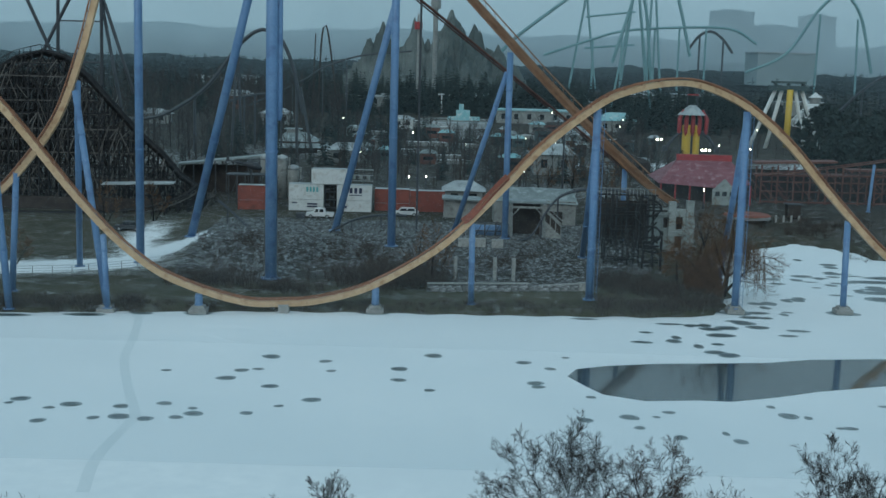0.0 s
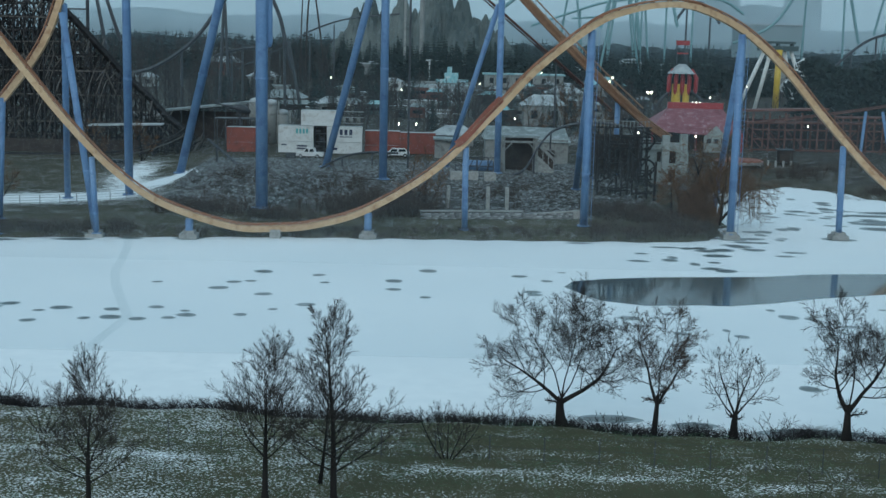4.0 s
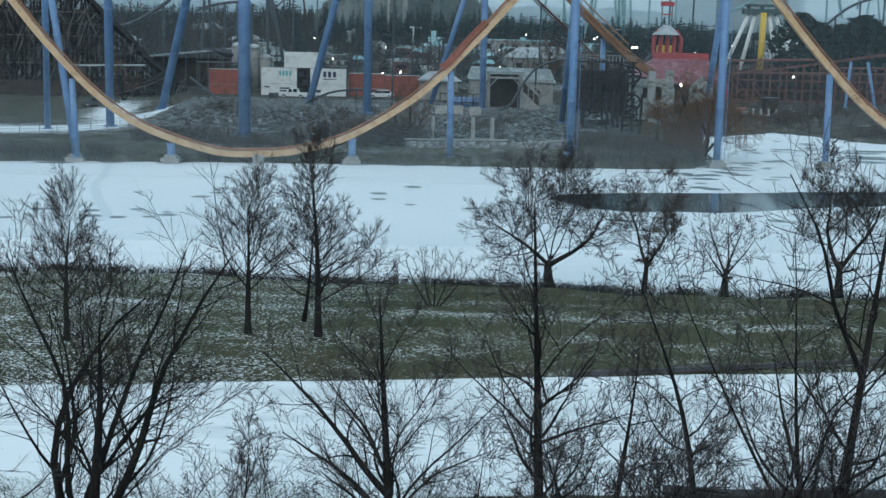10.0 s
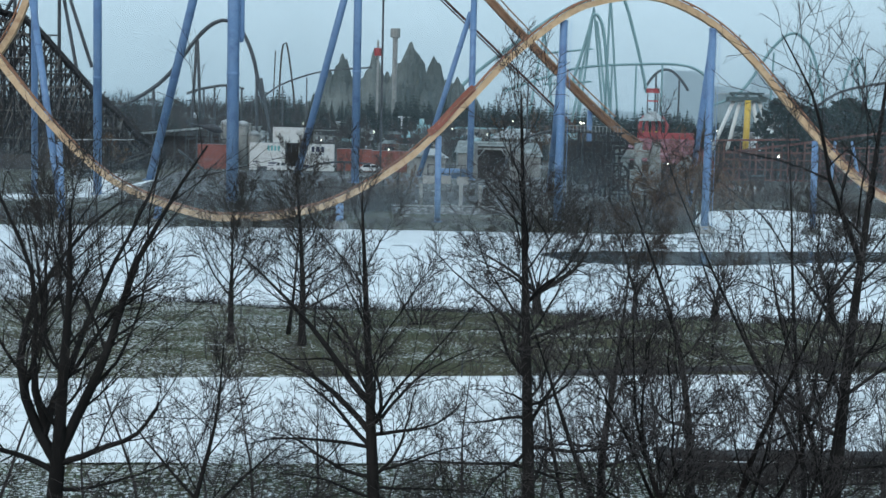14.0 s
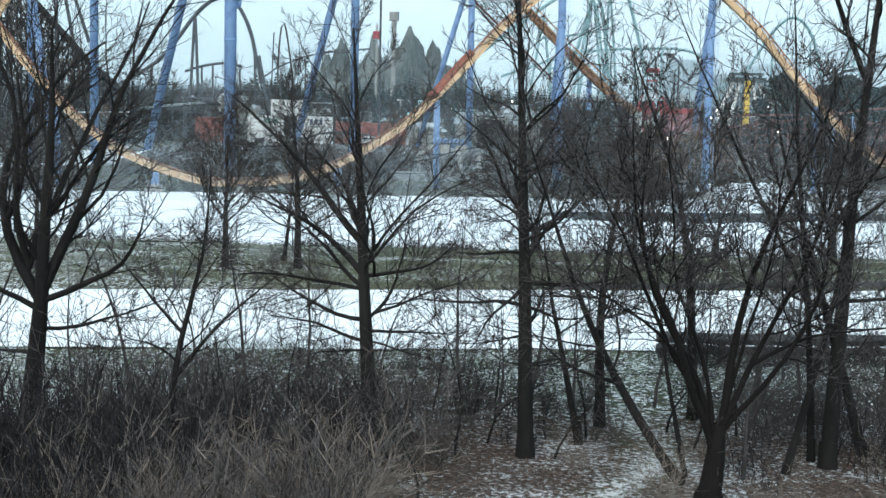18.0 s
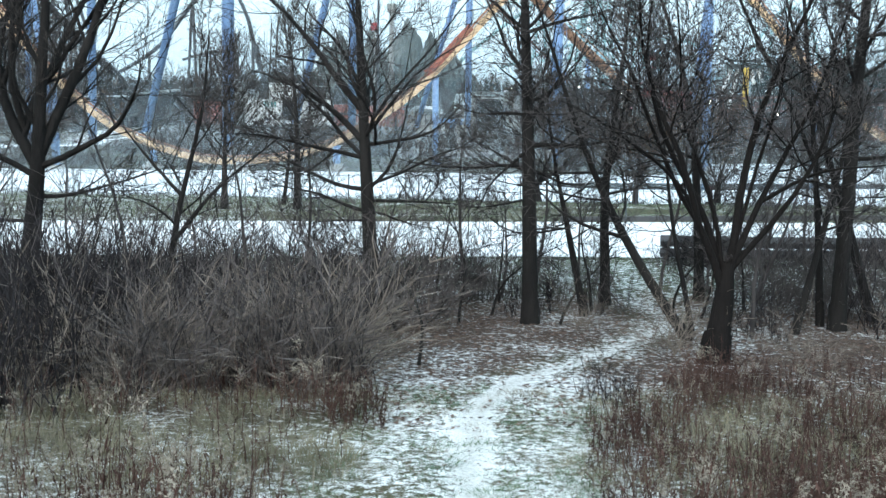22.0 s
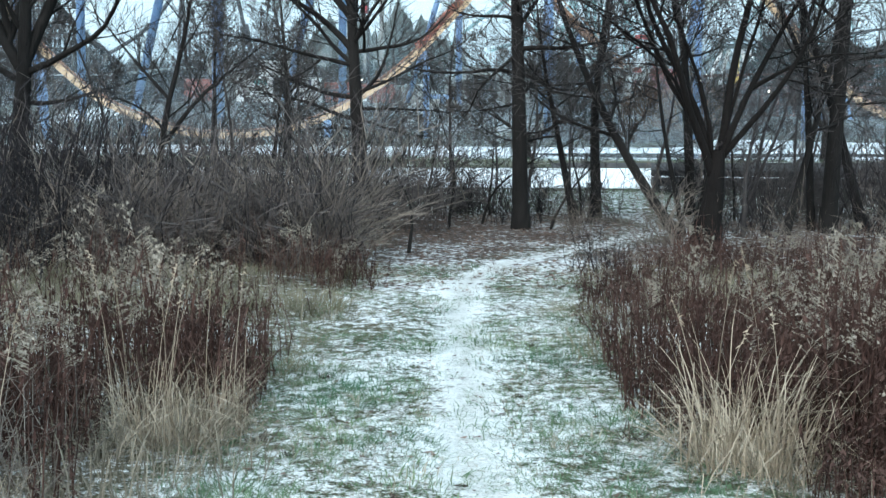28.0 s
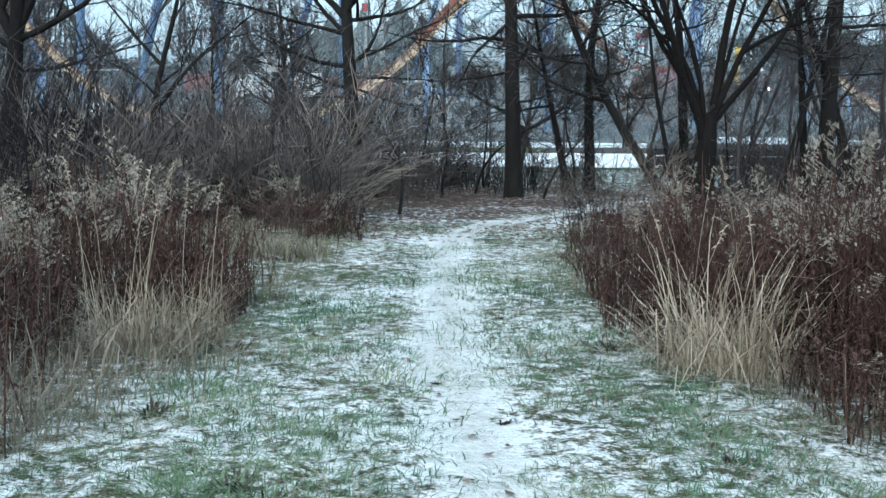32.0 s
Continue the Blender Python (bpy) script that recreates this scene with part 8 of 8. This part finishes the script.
def straw(seed, n, h, spread, w):
    """A dishevelled tuft: blades that fan out, arch over and kink."""
    r2 = random.Random(seed)
    v, t = [], []
    for i in range(n):
        a = r2.uniform(0, 6.28)
        rr = spread * r2.random() ** 0.8
        p = Vector((rr * math.cos(a), rr * math.sin(a), 0))
        a += r2.gauss(0, 0.7)
        el = radians(min(86, max(4, r2.gauss(58, 26))))
        long = h * r2.uniform(0.4, 1.2)
        bend = r2.uniform(0.1, 0.55)
        kink = r2.randrange(2, 5) if r2.random() < 0.55 else 9
        sag = r2.uniform(0.8, 1.7)
        side = Vector((-math.sin(a), math.cos(a), r2.uniform(-0.3, 0.3)))
        k = len(v)
        for j in range(6):
            ww = w * (1.0, 1.0, 0.9, 0.7, 0.5, 0.15)[j]
            v += [tuple(p - side * ww), tuple(p + side * ww)]
            if j == kink:
                el -= sag
            el -= bend * j * 0.16
            p = p + Vector((math.cos(a) * math.cos(el), math.sin(a) * math.cos(el), math.sin(el))) * long / 5
            p.z = max(p.z, 0.02)
            a += r2.uniform(-0.12, 0.12)
        for j in range(5):
            c = k + 2 * j
            t += [(c, c + 1, c + 3), (c, c + 3, c + 2)]
    return np.array(v, np.float32), np.array(t, np.int32)


def stalk(seed, h):
    """One tall straw stalk with a thin seed head."""
    r2 = random.Random(seed)
    mb = MB()
    lx, ly = r2.uniform(-0.22, 0.22), r2.uniform(-0.22, 0.22)
    pts = [Vector((lx * f * f, ly * f * f, h * f)) for f in (0, 0.3, 0.6, 0.85, 1.0)]
    mb.tube(pts, [0.0035, 0.003, 0.0026, 0.002, 0.001], 3, cap=False)
    for i in range(14):
        p = pts[3].lerp(pts[4], i / 13)
        q = p + Vector((r2.uniform(-0.035, 0.035), r2.uniform(-0.035, 0.035), r2.uniform(-0.03, 0.03)))
        mb.poly([tuple(p), tuple(q), tuple(p + Vector((0, 0, 0.014)))])
    return mb


TALL = [straw(600 + i, 210, 0.92, 0.30, 0.0042) for i in range(5)]
for i, (x, y, s, n) in enumerate([(-1.45, 8.7, 0.85, 3), (-1.25, 9.1, 0.7, 2), (-1.72, 8.95, 0.8, 3), (2.12, 8.25, 1.05, 2), (2.38, 8.0, 0.95, 1), (2.28, 8.5, 0.85, 2), (-2.2, 6.9, 0.45, 2), (-2.75, 7.4, 0.55, 2), (-1.95, 6.2, 0.35, 0)]):
    tuft = thing("grass_tuft", at(x, y), "dishevelled tuft of pale straw grass", "grass", "straw grass tufts")
    v, t = TALL[i % 5]
    c, d = math.cos(i * 1.9), math.sin(i * 1.9)
    q = v @ np.array([[c, d, 0], [-d, c, 0], [0, 0, 1]], np.float32) * s + np.array([x, y, gz(x, y) - 0.02], np.float32)
    tagged(part("leaf_mass", np_mesh("leaf_mass", q, t), M_STRAW, tuft), kind="stuff")
    for j in range(n):
        mb = stalk(900 + 7 * i + j, rng.uniform(0.95, 1.4))
        ox, oy = x + rng.uniform(-0.25, 0.25), y + rng.uniform(-0.2, 0.3)
        mb.v = [(p[0] + ox, p[1] + oy, p[2] + gz(ox, oy) - 0.02) for p in mb.v]
        part("seed_stalk", mb, M_STRAW, tuft)
rows = []
MEADOW = [blades(620 + i, 16, 0.32, 0.26, 0.0035, 0.24) for i in range(5)]
for k in range(110):
    y = rng.uniform(4.4, 8.5)
    x = edge_l(y) - rng.uniform(-0.1, 1.3) - 0.5 * float(smooth(7.5, 6.0, y))
    s = rng.uniform(0.7, 1.5)
    rows.append((rng.randrange(5), x, y, gz(x, y) - 0.02, rng.uniform(0, 6.28), s, s * rng.uniform(0.7, 1.3), 0, 0))
while len(rows) < 1760:
    y = rng.uniform(3.0, 19.5)
    x = rng.uniform(-2 - y * 0.42, 2.4 + y * 0.42)
    if edge_l(y) - 0.15 < x < edge_r(y) + 0.15:
        continue
    s = rng.uniform(0.6, 1.2)
    rows.append((rng.randrange(5), x, y, gz(x, y) - 0.02, rng.uniform(0, 6.28), s, s * rng.uniform(0.7, 1.2), 0, 0))
me = scattered("meadow_grass", MEADOW, rows)
me.materials.append(M_DRY)
tagged(new("meadow_grass", me), "matted dry meadow grass", "grass", kind="stuff")
rows = []
while len(rows) < 760:
    y = rng.uniform(10.8, 18.2)
    x = rng.uniform(-7.5, 8.5)
    if edge_l(y) - 0.05 < x < edge_r(y) + 0.05 or (x > 0 and rng.random() < 0.5) or noise.noise(Vector((x * 0.55, y * 0.5, 5.0))) < rng.uniform(-0.35, 0.1):
        continue
    s = rng.uniform(0.5, 1.15)
    rows.append((rng.randrange(5), x, y, gz(x, y) - 0.02, rng.uniform(0, 6.28), s * 1.1, s * rng.uniform(0.45, 0.95), rng.uniform(-0.3, 0.3), rng.uniform(-0.3, 0.3)))
FLUFF = [blades(690 + i, 46, 0.36, 0.28, 0.0038, 0.34) for i in range(5)]
me = scattered("olive_grass", FLUFF, rows)
me.materials.append(surface("olive_straw_grass", (0.115, 0.108, 0.072), (0.225, 0.205, 0.145), 0.8, 0.95, grain=0, strength=0, isl=0.4))
tagged(new("olive_grass", me), "low olive-straw grass tufts with snow between", "grass", kind="stuff")
# short grass in the mown strip
SHORT = [blades(640 + i, 16, 0.055, 0.15, 0.0026, 0.09) for i in range(7)]
LAWN = [(v, t[4::5]) for v, t in (blades(660 + i, 24, 0.06, 0.2, 0.012, 0.08) for i in range(5))]
rows, pale = [], []
while len(rows) + len(pale) < 7000:
    y = 3.6 + 15.5 * rng.random() ** 1.35
    el, er = edge_l(y), edge_r(y)
    x = rng.uniform(el - 0.5, er + 0.5)
    d = abs(x - float(path_x(y)))
    if d < 0.28 and rng.random() < 0.8:
        continue
    patch = noise.noise(Vector((x * 1.1, y * 0.8, 3.3)))
    if patch < rng.uniform(-0.55, 0.1):
        continue
    s = rng.uniform(0.5, 1.15) * (1.7 if noise.noise(Vector((x * 1.8, y * 1.2, 8.1))) > 0.22 and rng.random() < 0.5 else 1.0)
    dry = rng.random() < 0.27 + 0.5 * noise.noise(Vector((x * 0.9, y * 0.7, 21.0))) + 0.25 * float(smooth(11, 16, y))
    (pale if dry else rows).append((rng.randrange(7), x, y, gz(x, y) - 0.006, rng.uniform(0, 6.28), s, s * rng.uniform(0.7, 1.2), 0, 0))
for k in range(300):
    cx, cy, sp = ((-0.75, 5.7, 0.28), (-0.4, 6.6, 0.3), (-0.85, 7.3, 0.25), (1.35, 9.2, 0.3), (1.5, 7.4, 0.35), (1.75, 6.6, 0.3), (1.25, 12.0, 0.3), (-0.35, 8.6, 0.3), (-0.6, 10.4, 0.25))[k % 9]
    x, y = rng.gauss(cx, sp), rng.gauss(cy, sp * 1.2)
    s = rng.uniform(0.9, 2.0)
    rows.append((rng.randrange(7), x, y, gz(x, y) - 0.006, rng.uniform(0, 6.28), s * 0.9, s, 0, 0))
me = scattered("short_grass", SHORT, rows)
me.materials.append(M_GRASSG)
tagged(new("short_grass", me), "short green grass poking through snow", "grass", kind="stuff")
me = scattered("withered_grass", SHORT, pale)
me.materials.append(surface("withered_grass_blade", (0.17, 0.155, 0.12), (0.31, 0.285, 0.23), 1.2, 0.9, grain=0, strength=0, isl=0.4))
tagged(new("withered_grass", me), "short withered beige grass poking through snow", "grass", kind="stuff")
# dead sprigs and clods in the mown strip
M_CLOD = surface("dark_dead_sprig", (0.035, 0.028, 0.024), (0.075, 0.06, 0.05), 3, 0.95, grain=0, strength=0)
for x, y, sz in ((-0.55, 5.65, 0.16), (-0.35, 5.5, 0.12), (-0.95, 8.85, 0.18), (-0.72, 8.5, 0.12), (1.62, 8.9, 0.2), (0.98, 10.3, 0.06), (0.72, 6.9, 0.05), (-0.62, 11.0, 0.1), (1.75, 6.1, 0.14), (-1.15, 7.0, 0.16), (1.3, 12.4, 0.1), (0.4, 7.9, 0.04)):
    r2 = random.Random(int(x * 100) + int(y * 1000))
    mb = MB()
    for j in range(46):
        a, l = r2.uniform(0, 6.28), sz * r2.uniform(0.4, 1.1)
        p = Vector((x + r2.uniform(-0.4, 0.4) * sz, y + r2.uniform(-0.4, 0.4) * sz, gz(x, y) - 0.005))
        e = p + Vector((math.cos(a) * l * 0.7, math.sin(a) * l * 0.7, r2.uniform(0.1, 0.75) * l))
        w = Vector((-math.sin(a), math.cos(a), 0.3)) * r2.uniform(0.003, 0.008)
        mb.poly([tuple(p), tuple(p.lerp(e, 0.6) + w), tuple(e), tuple(p.lerp(e, 0.6) - w)])
    tagged(part("dead_sprig", mb, M_CLOD), "small dark dead sprig lying in the snowy grass", "weed", "dead sprigs")
# lawn tufts by the road and pond
rows = []
while len(rows) < 3200:
    x, y = rng.uniform(-24, 26), rng.choice((rng.uniform(29, 38), rng.uniform(53, 75)))
    if abs(x) > y * 0.42:
        continue
    s = rng.uniform(0.9, 1.8)
    rows.append((rng.randrange(5), x, y, gz(x, y) - 0.01, rng.uniform(0, 6.28), s * 1.6, s * 1.4, 0, 0))
me = scattered("lawn_grass", LAWN, rows)
me.materials.append(M_GRASSG)
tagged(new("lawn_grass", me), "rough lawn grass with snow between", "grass", kind="stuff")

# fallen leaves
lv, lt = np.array([(-0.5, 0, 0.05), (0, -0.32, 0), (0.55, 0, 0.12), (0, 0.32, 0.02)], np.float32), np.array([(0, 1, 2), (0, 2, 3)], np.int32)
rows = []
while len(rows) < 9000:
    y = rng.uniform(16.5, 29)
    x = rng.uniform(-2.5, 11)
    d = abs(x - float(path_x(y)))
    if (x < edge_l(y) and y < 18) or rng.random() > min(1, (0.45 if y > 22.5 else 0.08) + d * 0.8):
        continue
    s = rng.uniform(0.05, 0.11)
    rows.append((0, x, y, gz(x, y) + 0.012, rng.uniform(0, 6.28), s, s * 2.2, rng.uniform(-0.3, 0.3), rng.uniform(-0.3, 0.3)))
for k in range(500):
    y = rng.uniform(4, 17)
    x = rng.uniform(edge_l(y), edge_r(y))
    s = rng.uniform(0.03, 0.07)
    rows.append((0, x, y, gz(x, y) + 0.012, rng.uniform(0, 6.28), s, s, 0, 0))
me = scattered("fallen_leaves", [(lv, lt)], rows)
me.materials.append(M_LEAF)
tagged(new("fallen_leaves", me), "brown fallen leaves littering the ground", "leaves", kind="stuff")

# brushwood: shrubs to the side of the path
def shrub(seed, stems, arch, twigs, thick=1.0):
    r2 = random.Random(seed)
    mb = MB()
    for j in range(stems):
        a, l = r2.uniform(0, 6.28), r2.uniform(0.1, 0.7) * arch
        p = Vector((r2.uniform(-0.3, 0.3), r2.uniform(-0.3, 0.3), 0))
        d = Vector((l * math.cos(a), l * math.sin(a), 1)).normalized()
        pts = [p]
        long = r2.uniform(0.16, 0.36)
        for q in range(4):
            d = (d + Vector((r2.uniform(-0.28, 0.28), r2.uniform(-0.28, 0.28), -0.10 * arch))).normalized()
            p = p + d * long
            pts.append(p)
        mb.tube(pts, [thick * w for w in (0.010, 0.008, 0.006, 0.005, 0.003)], 3, cap=False)
        for q in range(twigs):
            b = pts[r2.randrange(1, 5)]
            dd = (d + Vector((r2.uniform(-0.9, 0.9), r2.uniform(-0.9, 0.9), r2.uniform(-0.4, 0.5)))).normalized()
            m1 = b + dd * r2.uniform(0.12, 0.3)
            sw = Vector((r2.uniform(-1, 1), r2.uniform(-1, 1), r2.uniform(-1, 1))).normalized() * 0.0045
            mb.poly([b - sw, b + sw, m1 + sw * 0.6, m1 - sw * 0.6])
            m2 = m1 + (dd + Vector((r2.uniform(-0.6, 0.6), r2.uniform(-0.6, 0.6), 0))) * 0.16
            mb.poly([tuple(m1 - Vector((0.003, 0, 0))), tuple(m1 + Vector((0.003, 0, 0))), tuple(m2)])
    return tri_arrays(mb)


upright = [shrub(700 + s, 11, 0.5, 5) for s in range(6)]
arching = [shrub(720 + s, 15, 1.5, 10, 0.6) for s in range(6)]


def shrub_rows(zones, keep=0.9):
    out = []
    for cx, cy, rx_, ry_, n, s0 in zones:
        for k in range(n):
            x, y = cx + rng.uniform(-rx_, rx_), cy + rng.uniform(-ry_, ry_)
            if abs(x - float(path_x(y))) < keep or (x > -0.7 and y < 22 and x < 2):
                continue
            s = s0 * rng.uniform(0.5, 1.2)
            out.append((rng.randrange(6), x, y, gz(x, y) - 0.03, rng.uniform(0, 6.28), s * 1.05, s, rng.uniform(-0.1, 0.1), 0))
    return out


for name, tpl, mat, label, zones in (
        ("dark_brushwood", upright, M_SHRUBD, "dense dark brushwood beside the path", ((-3.2, 20.4, 3.0, 2.2, 34, 1.25), (-7.4, 19.8, 2.8, 3.2, 112, 1.85), (-10.5, 21.5, 2.5, 3.5, 45, 1.9), (-4.2, 23.6, 3.4, 1.8, 70, 1.45), (7.6, 24.8, 2.6, 2.0, 10, 1.0), (2.9, 18.0, 0.35, 0.8, 7, 0.6), (11.4, 35.8, 4.2, 0.4, 110, 0.75), (11, 23, 2.5, 2.5, 16, 1.2), (1.0, 27.8, 4, 1.5, 13, 0.9), (6, 29, 5, 1.4, 12, 0.9), (-4, 27.5, 4, 1.5, 22, 1.2))),
        ("tan_brushwood", arching, M_SHRUBT, "arching grey-tan shrubs beside the path", ((-2.4, 18.9, 1.5, 0.8, 10, 1.55), (-4.0, 19.6, 2.0, 1.2, 8, 1.6), (-3.2, 20.0, 2.9, 1.8, 18, 1.15), (-2.2, 21.5, 1.8, 1.2, 10, 1.6), (-4.6, 17.4, 0.9, 0.5, 5, 0.8), (-1.4, 20.8, 1.0, 1.2, 14, 1.3), (4.2, 22.3, 0.8, 0.7, 9, 0.95), (3.6, 24.6, 0.8, 0.5, 5, 0.8), (8.5, 22.2, 2.5, 1.5, 12, 0.8))),
        ("thin_brushwood", arching, surface("grey_violet_shrub_stem", (0.055, 0.049, 0.050), (0.10, 0.088, 0.086), 1.5, 0.95, grain=0, strength=0, isl=0.4), "thin tall grey shrubs between the trees", ((-3.2, 20.6, 2.8, 2.2, 16, 1.5), (-2.6, 19.2, 1.6, 0.9, 8, 1.9), (-4.2, 28.0, 4.0, 1.3, 22, 1.9), (2.5, 28.8, 3.2, 1.0, 14, 1.5), (9.0, 28.6, 3.0, 1.0, 12, 1.6), (-2.5, 26.0, 3.2, 1.4, 26, 1.8), (8.0, 27.5, 3.6, 1.5, 24, 1.7), (-8, 24.5, 3, 1.5, 16, 1.9))),
        ("verge_brush", upright, M_SHRUBD, "thin dark brush on the road verge", ((-6, 31.5, 8, 3.6, 90, 0.7), (9, 31.5, 6, 3.6, 46, 0.6), (-2, 29.5, 7, 1.2, 26, 0.9)))):
    me = scattered(name, tpl, shrub_rows(zones))
    me.materials.append(mat)
    tagged(new(name, me), label, "bushes", kind="stuff")
# rough tufts standing out of the snow on the verge and in the litter
rows = []
for k in range(2300):
    x, y = rng.uniform(-14, 14), rng.uniform(26.5, 37.6)
    if abs(x - float(path_x(y))) < 0.5:
        continue
    s = rng.uniform(0.5, 1.3)
    rows.append((rng.randrange(5), x, y, gz(x, y) - 0.02, rng.uniform(0, 6.28), s, s * rng.uniform(0.4, 1.0), 0, 0))
VERGE = [(v, t[4::5]) for v, t in (blades(680 + i, 22, 0.30, 0.26, 0.012, 0.22) for i in range(5))]
me = scattered("verge_grass", VERGE, rows)
me.materials.append(surface("grey_green_rough_grass", (0.035, 0.050, 0.035), (0.075, 0.080, 0.060), 0.6, 0.95, grain=0, strength=0, isl=0.4))
tagged(new("verge_grass", me), "rough dark grass standing out of the snow", "grass", kind="stuff")


# ---- wooded ridges on the horizon, haze put into their colours ----
RIDGES = ((820, 21), (980, 25), (1180, 29), (1420, 35), (1700, 42), (2050, 52), (2450, 66), (2950, 84), (3600, 112))
for j, (y, base) in enumerate(RIDGES):
    mb = MB()
    fine_x = np.arange(-0.5 * y - 100, 0.5 * y + 100, y * 0.0042)
    cols = np.concatenate([[-4200.0], fine_x, [4200.0]])
    for x in cols:
        x = float(x)
        top = base + 0.16 * base * noise.noise(Vector((x * 0.003, y * 0.01, 3))) + y * 0.0028 * (noise.noise(Vector((x * 24 / y, y, 1))) + 0.9 * noise.noise(Vector((x * 95 / y, y, 2))))
        mb.v += [(x, y, 0.0), (x, y, top), (x, y + 120, top * 0.8)]
    for i in range(len(cols) - 1):
        a = 3 * i
        mb.f += [(a, a + 3, a + 4, a + 1), (a + 1, a + 4, a + 5, a + 2)]
    # Each farther ridge is paler and bluer: aerial haze painted as base colour.
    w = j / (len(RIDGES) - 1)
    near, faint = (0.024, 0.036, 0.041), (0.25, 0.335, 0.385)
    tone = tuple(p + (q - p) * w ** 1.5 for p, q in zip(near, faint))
    tagged(part("backdrop", mb, surface("haze_toned_ridge", tone, tuple(c * 1.45 for c in tone), 40.0 / y, 0.95, grain=0.03, strength=0)), "wooded ridge on the horizon with haze painted into its colour", "backdrop", kind="structure")

# ---- translucent sheets that imitate mist over the pond and far park ----
def mist_sheet_material(alpha, top, tint):
    m = bpy.data.materials.new("haze_sheet")
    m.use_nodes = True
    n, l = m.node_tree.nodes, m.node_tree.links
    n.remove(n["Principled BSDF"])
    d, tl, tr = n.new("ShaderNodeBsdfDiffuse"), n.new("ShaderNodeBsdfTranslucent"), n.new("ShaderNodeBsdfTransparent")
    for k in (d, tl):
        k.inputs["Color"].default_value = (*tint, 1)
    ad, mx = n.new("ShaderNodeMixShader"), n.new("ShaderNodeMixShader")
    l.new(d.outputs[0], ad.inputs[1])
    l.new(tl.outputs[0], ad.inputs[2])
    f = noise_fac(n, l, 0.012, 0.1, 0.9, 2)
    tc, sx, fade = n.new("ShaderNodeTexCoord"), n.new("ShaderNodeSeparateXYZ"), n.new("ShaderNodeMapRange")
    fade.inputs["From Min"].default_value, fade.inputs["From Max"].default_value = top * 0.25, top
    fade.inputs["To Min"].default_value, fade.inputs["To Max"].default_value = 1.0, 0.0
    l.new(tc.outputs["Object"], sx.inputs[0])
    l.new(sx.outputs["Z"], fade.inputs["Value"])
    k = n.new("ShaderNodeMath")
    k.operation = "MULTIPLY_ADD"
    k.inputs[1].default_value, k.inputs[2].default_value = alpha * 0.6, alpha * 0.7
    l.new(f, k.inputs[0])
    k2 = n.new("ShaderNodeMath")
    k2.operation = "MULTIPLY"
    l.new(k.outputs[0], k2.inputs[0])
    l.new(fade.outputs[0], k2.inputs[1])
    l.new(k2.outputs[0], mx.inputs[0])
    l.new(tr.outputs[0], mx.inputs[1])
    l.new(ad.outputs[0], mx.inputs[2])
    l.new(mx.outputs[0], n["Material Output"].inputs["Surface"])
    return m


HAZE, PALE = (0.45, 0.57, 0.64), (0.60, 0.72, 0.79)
# Flat upright sheets stand in for haze; the low pond mist is added.
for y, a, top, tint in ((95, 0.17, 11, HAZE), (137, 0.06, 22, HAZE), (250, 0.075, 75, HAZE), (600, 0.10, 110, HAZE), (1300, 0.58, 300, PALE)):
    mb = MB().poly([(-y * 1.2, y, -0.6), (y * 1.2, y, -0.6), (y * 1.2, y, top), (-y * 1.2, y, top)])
    v = tagged(part("mist", mb, mist_sheet_material(a, top, tint)), "upright translucent sheet that imitates haze over the pond and the park", "mist", kind="stuff")
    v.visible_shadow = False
